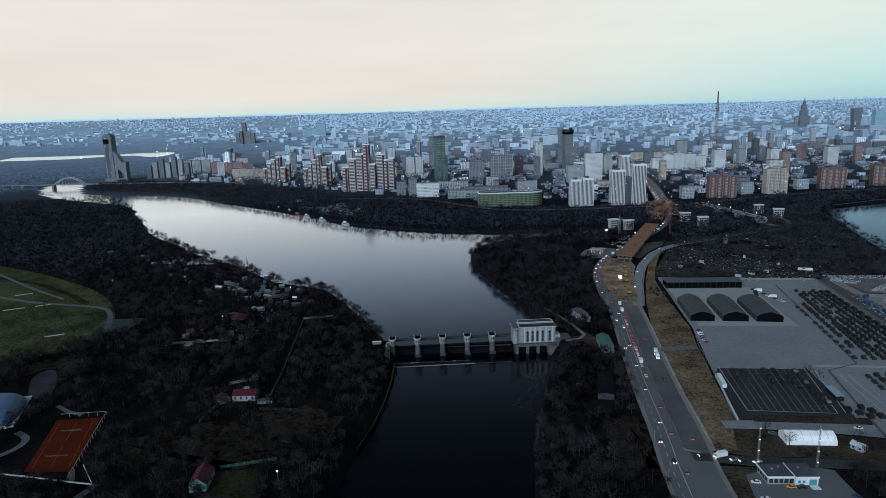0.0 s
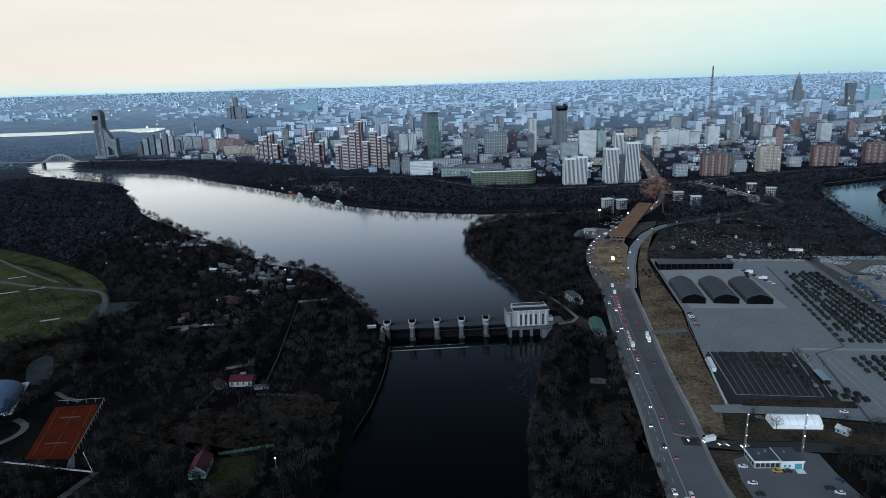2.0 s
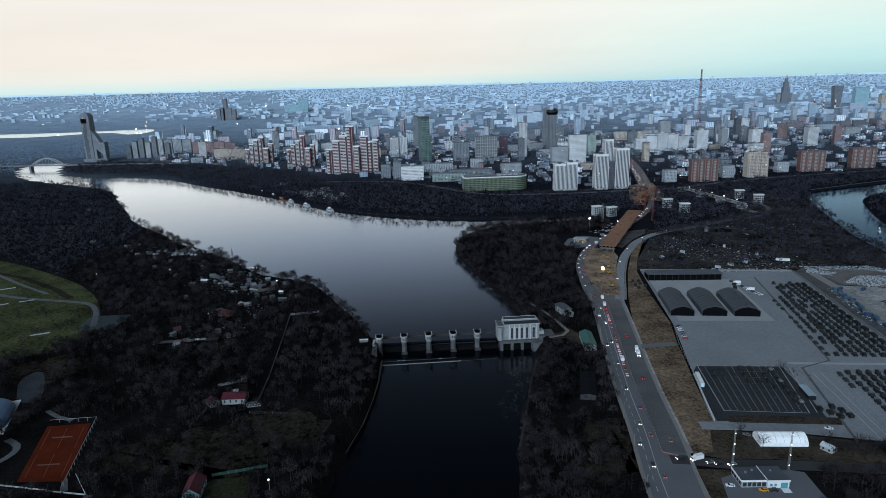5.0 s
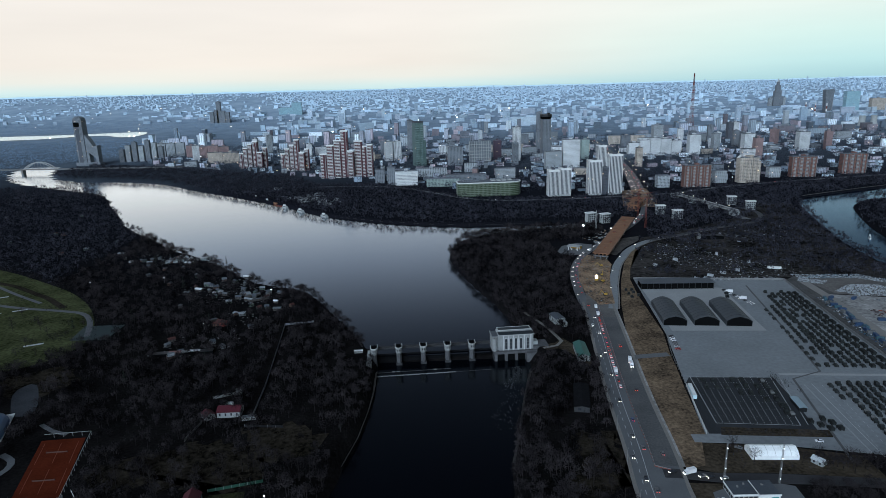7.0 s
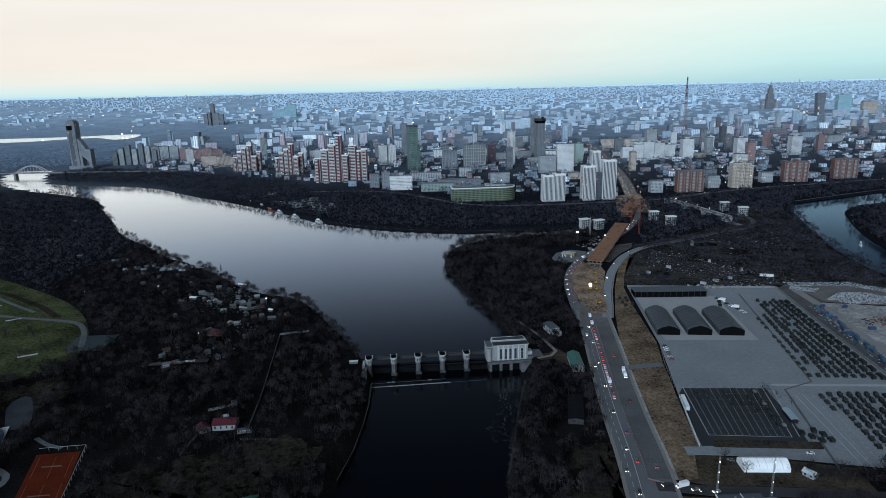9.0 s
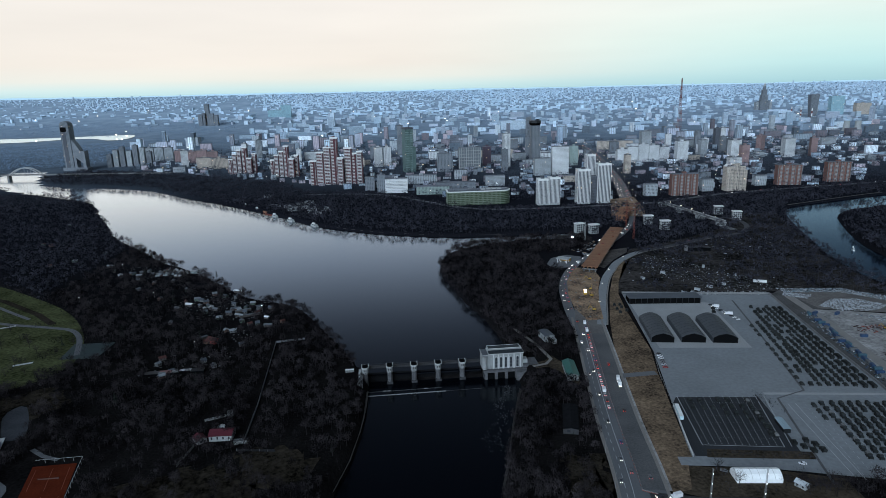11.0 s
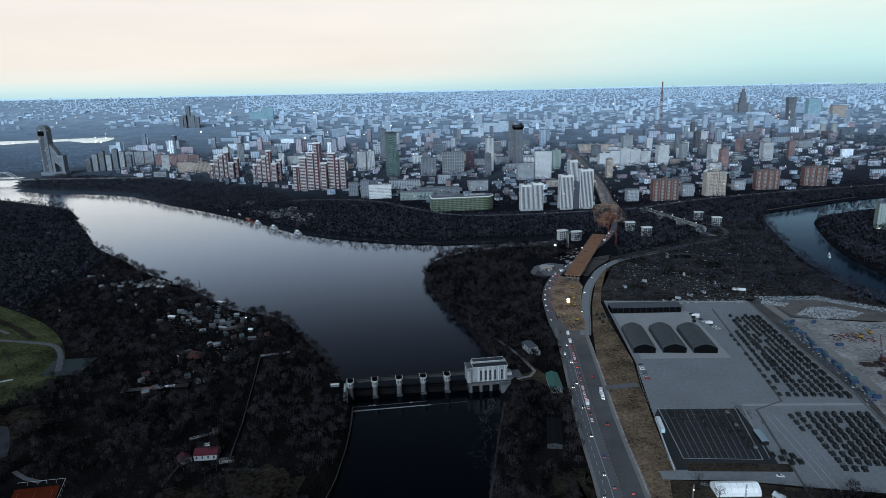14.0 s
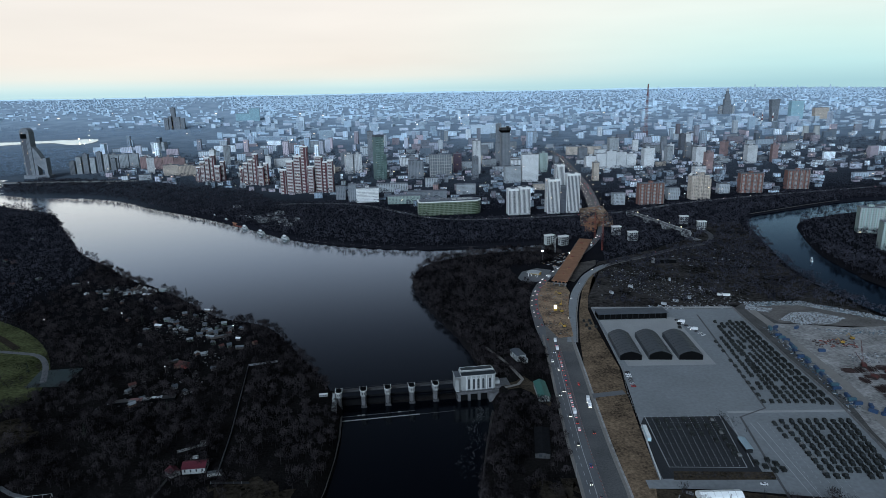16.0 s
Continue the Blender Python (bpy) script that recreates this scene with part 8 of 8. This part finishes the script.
lamp_post(219, 842, 19, M_COLD, 1.3, "bright floodlight mast beside the new bridge")
lamp_post(258, 842, 14, M_COLD, 0.7)
for k in range(0, len(ROAD_MAIN) - 1, 3):
    x, y = offset_line(ROAD_MAIN, 15.2)[k]
    if 230 < y < 560:
        lamp_post(x, y, 10, M_CONC, 0.3, "unlit grey street lamp beside the road")
for side in (-15, 15):
    line = offset_line(AVENUE, side)
    for k in range(0, len(line), 2):
        lamp_post(line[k][0], line[k][1], 11, M_LAMP, 0.55, "glowing street lamp along the avenue")
lr = random.Random(77)
for k in range(110):
    y = lr.uniform(1230, 2450)
    x = lr.uniform(-0.35 * y, 0.66 * y)
    if bool(inside(np.array([x]), np.array([y]), CITY)[0]):
        lamp_post(x, y, 9, lr.choice((M_LAMP, M_LAMP, M_COLD)), lr.uniform(0.4, 0.75))
for k in range(45):
    y = lr.uniform(2600, 4300)
    x = lr.uniform(-0.6 * y, 0.66 * y)
    lamp_post(x, y, 12, lr.choice((M_LAMP, M_LAMP, M_COLD)), lr.uniform(1.2, 2.6), "glowing lamp in the far city")
for x, y in ((-390, 830), (-165, 640), (-378, 690), (-90, 285), (-205, 545), (-300, 700)):
    lamp_post(x, y, 6, M_COLD, 0.35, "small glowing garden lamp")

# ---- lock towers, old bridge, landing stages ----


def lock_tower(x, y, w, h, rz):
    ob = thing("lock_tower", pose(x, y, LAND, 0, 0, rz), "pale gridded lock gate tower with a flat cornice", "tower", "lock towers")
    part("wall", Mesh().box(-w / 2, -4, -1, w / 2, 4, h), M_PALE, ob)
    part("cornice", Mesh().box(-w / 2 - 0.8, -4.8, h, w / 2 + 0.8, 4.8, h + 0.9), M_WHITE, ob)
    for j in range(4):
        for k in range(4):
            x0 = -w / 2 + (j + 0.2) * w / 4
            part("window", Mesh().box(x0, -4.15, 1 + k * h / 4.3, x0 + w / 4 * 0.62, -4.0, 1 + k * h / 4.3 + h / 4.3 * 0.68), M_GLASS, ob)


for x, y, rz in ((260, 957, 20), (387, 1000, 0), (398, 957, 0), (536, 1062, -10), (544, 1013, -10), (280, 946, 20)):
    lock_tower(x, y, 14, 14, rz)
C, D = (497, 968), (470, 1150)
ob = thing("old_bridge", pose(C[0], C[1], 0, 0, 0, heading(C, D)), "pale concrete road bridge with a haunched pier", "bridge")
ln = math.hypot(D[0] - C[0], D[1] - C[1])
part("deck", Mesh().box(-6, 0, 12.4, 6, ln, 13.6), M_CONC, ob)
for s in (-6, 6):
    part("parapet", Mesh().box(s - 0.2, 0, 13.6, s + 0.2, ln, 14.7), M_PALE, ob)
for y in (4, 60, 120, ln - 4):
    part("pier", Mesh().prism([(-5, y - 2), (5, y - 2), (5, y + 2), (-5, y + 2)], -2, 12.4, [(-5.5, y - 8), (5.5, y - 8), (5.5, y + 8), (-5.5, y + 8)]), M_PALE, ob)
part("ramp", Mesh().prism([(-6, -30), (6, -30), (6, 0), (-6, 0)], 5, 6.2, [(-6, -30), (6, -30), (6, 0), (-6, 0)]), M_CONC, ob)
for k in range(5):
    part("lamp", Mesh().disc_prism(-5.5, 10 + k * 34, 0.5, 20, 20.6, 8), M_LAMP, ob)
    part("lamp_pole", Mesh().disc_prism(-5.5, 10 + k * 34, 0.12, 13.6, 20, 6), M_CONC, ob)


def boat(x, y, ln, rz, m, label):
    ob = thing("boat", pose(x, y, UP_Z - 0.4, 0, 0, rz), label, "boat", "moored boats")
    w = ln * 0.13
    part("hull", Mesh().prism([(-w * 0.8, -ln / 2), (w * 0.8, -ln / 2), (w, 0), (w * 0.7, ln * 0.35), (0, ln / 2), (-w * 0.7, ln * 0.35), (-w, 0)], 0, 2.2), m, ob)
    part("cabin", Mesh().box(-w * 0.7, -ln * 0.4, 2.2, w * 0.7, ln * 0.22, 4.6), M_PALE, ob)
    part("window_band", Mesh().box(-w * 0.72, -ln * 0.36, 3.0, w * 0.72, ln * 0.18, 3.9), M_GLASS, ob)
    part("wheelhouse", Mesh().box(-w * 0.5, -ln * 0.1, 4.6, w * 0.5, ln * 0.16, 6.6), M_WHITE, ob)


boat(601.6, 806.2, 9, -20, M_WHITE, "small white motor boat under way on the river")
for x, y, ln in ((-346, 1312, 10), (-312, 1264, 18), (-262, 1188, 22), (-224, 1140, 25), (-174, 1088, 24)):
    boat(x, y, ln, 36, M_PALE, "white river boat moored at the wooded bank")
pt = thing("landing_stage", pose(-288, 1228, UP_Z, 0, 0, 34), "long red-brown floating landing stage", "landing stage")
part("pontoon", Mesh().box(-3, -32, -0.3, 3, 32, 0.9), M_RED, pt)
part("hut", Mesh().box(-2, -8, 0.9, 2, 8, 3.6), M_RUST, pt)
for x, y, w, d, h, rz in ((-232, 1222, 22, 12, 8, 36), (-212, 1240, 14, 10, 6, 36), (-195, 1215, 16, 9, 5, 30), (-318, 1395, 16, 8, 5, 10), (-214, 1303, 18, 10, 5, 20), (-250, 1260, 12, 9, 5, 36), (-180, 1180, 14, 8, 4, 30), (-170, 1230, 12, 8, 4, 10), (-230, 1290, 12, 8, 4, 60)):
    house(x, y, w, d, h, 1.4, rz, M_PALE, ROOFP[1], "pale boathouse on the wooded far bank", "boathouse", 3)
box_heap("boatyard_goods", [(-300, 1300), (-200, 1190), (-150, 1200), (-210, 1310)], 110, 0.8, 2.4, [M_RUB, M_RUB2], "boats and goods of a small boatyard")
setting("shore_path", Mesh().strip(offset_line(smooth_line([(-160, 1082), (-119, 1049), (-42, 1006), (48, 975), (142, 967), (250, 977)]), 2), 2.5, 4.2), BANK_S, "pale stone edge of the far bank", "bank")
setting("shore_path_north", Mesh().strip(smooth_line([(700, 1124), (851, 1186), (960, 1226)]), 4, LAND + 0.2), BANK_S, "pale stone mole along the river", "bank")

# arched road bridge far upstream
ab = thing("arch_bridge", pose(-1110, 1885, 0, 0, 0, -6), "distant road bridge with a shallow white arch", "bridge")
part("deck", Mesh().box(-420, -7, 13, 430, 7, 15.5), M_CONC, ab)
for s in (-6, 6):
    arc = Mesh()
    for k in range(16):
        u, v = -1 + k / 8, -1 + (k + 1) / 8
        arc.tube((u * 46, s, 15 + 20 * (1 - u * u)), (v * 46, s, 15 + 20 * (1 - v * v)), 1.5)
    part("arch", arc, M_PALE, ab)
    for k in range(9):
        u = -0.8 + k * 0.2
        part("hanger", Mesh().tube((u * 46, s, 15), (u * 46, s, 15 + 20 * (1 - u * u)), 0.3), M_PALE, ab)
for x in (-52, 52, -150, 150, 250, 350, -250):
    part("pier", Mesh().box(x - 3, -6, -2, x + 3, 6, 13), M_CONC, ab)

# ---- single trees ----


def tree_parts(h, spread, seed):
    """Meshes of a bare tree: tapered trunk with limbs, and a crown of twigs."""
    r = random.Random(seed)
    tm = Mesh().disc_prism(0, 0, 0.24, -0.3, h * 0.55, 6, 0.12)
    limbs = []
    for i in range(7):
        a, z0 = i * 2.4 + r.random(), h * (0.28 + 0.05 * i)
        e = (math.cos(a) * spread * 0.7, math.sin(a) * spread * 0.7, z0 + h * 0.24)
        tm.tube((0, 0, z0), e, 0.09, 3)
        limbs.append(e)
    tm.tube((0, 0, h * 0.55), (r.uniform(-0.4, 0.4), r.uniform(-0.4, 0.4), h * 0.92), 0.08, 3)
    v, t = twig_tree(h, spread, 240, seed + 900, 0.5)
    return tm.mesh("trunk", M_BARK), fast_mesh("crown", v, t, M_TWIG)


TREES = [tree_parts(h, s, i) for i, (h, s) in enumerate([(9, 3.6), (11, 4.2), (8, 3.4), (12, 4.4), (10, 4.6)])]
spots = []
for poly, gap in (([(160, 228), (300, 228), (300, 300), (215, 318), (160, 322)], 9.5), ([(-200, 240), (-70, 240), (-60, 330), (-200, 340)], 12), ([(48, 240), (100, 240), (100, 330), (50, 330)], 11)):
    spots += list(map(tuple, wood_points(poly, gap, lambda x, y: 0.8 + 0 * x)[0]))
spots += [(178, 304), (204, 301), (213, 302), (172, 318), (218, 296), (-370, 575), (-385, 560), (-395, 575), (-420, 560), (-410, 545), (-345, 545), (-440, 590), (-330, 600), (-360, 560), (-320, 560), (-400, 600), (-350, 520), (-330, 500), (-310, 520)]
for x, y in spots[:260]:
    tk, cw = TREES[trng.randrange(5)]
    tr = thing("bare_tree", pose(x, y, float(ground_height(np.array([x]), np.array([y]))[0]), 0, 0, trng.uniform(0, 360)), "leafless grey-brown broadleaf tree with fine twigs", "tree", "bare trees")
    part("trunk", tk, M_BARK, tr)
    part("crown", cw, M_TWIG, tr)


def conifer(x, y, h):
    ob = thing("conifer", pose(x, y, LAND, 0, 0, trng.uniform(0, 360)), "dark narrow evergreen conifer", "tree", "conifers")
    part("trunk", Mesh().disc_prism(0, 0, 0.2, -0.2, h * 0.3, 6), M_BARK, ob)
    r = random.Random(int(x * 7 + y))
    mm = Mesh()
    for k in range(90):
        z = h * (0.12 + 0.88 * r.random())
        a = r.uniform(0, 6.3)
        q = (1 - z / h) * h * 0.24 + 0.25
        p = (math.cos(a) * q, math.sin(a) * q, z - 0.6)
        b = (math.cos(a + 0.5) * q * 0.35, math.sin(a + 0.5) * q * 0.35, z + 0.35)
        c = (math.cos(a - 0.5) * q * 0.35, math.sin(a - 0.5) * q * 0.35, z + 0.35)
        mm.add([p, b, c], [(0, 1, 2)])
    part("crown", mm, M_PINE, ob)


for x, y, h in ((-268, 672, 15), (-282, 575, 14), (-205, 560, 11), (-330, 560, 12), (-250, 770, 12), (-345, 790, 13), (-180, 470, 10), (-230, 440, 11), (-222, 690, 10), (-60, 360, 8), (-150, 430, 9), (-300, 515, 12)):
    conifer(x, y, h)

for name, poly, n in (("garden_clutter_bank", [(-215, 610), (-150, 620), (-165, 690), (-260, 720), (-270, 650)], 260), ("garden_clutter_row", [(-390, 840), (-290, 830), (-270, 780), (-350, 760)], 190), ("garden_clutter_south", [(-240, 480), (-170, 490), (-150, 580), (-200, 590)], 90)):
    box_heap(name, poly, n, 0.3, 1.3, [M_RUB2, M_STEEL, mat("weathered_planks", (0.06, 0.058, 0.056), 0.9, var=0.4, scale=0.5)], "sheds, beds and planks of small gardens", LAND + 0.1)
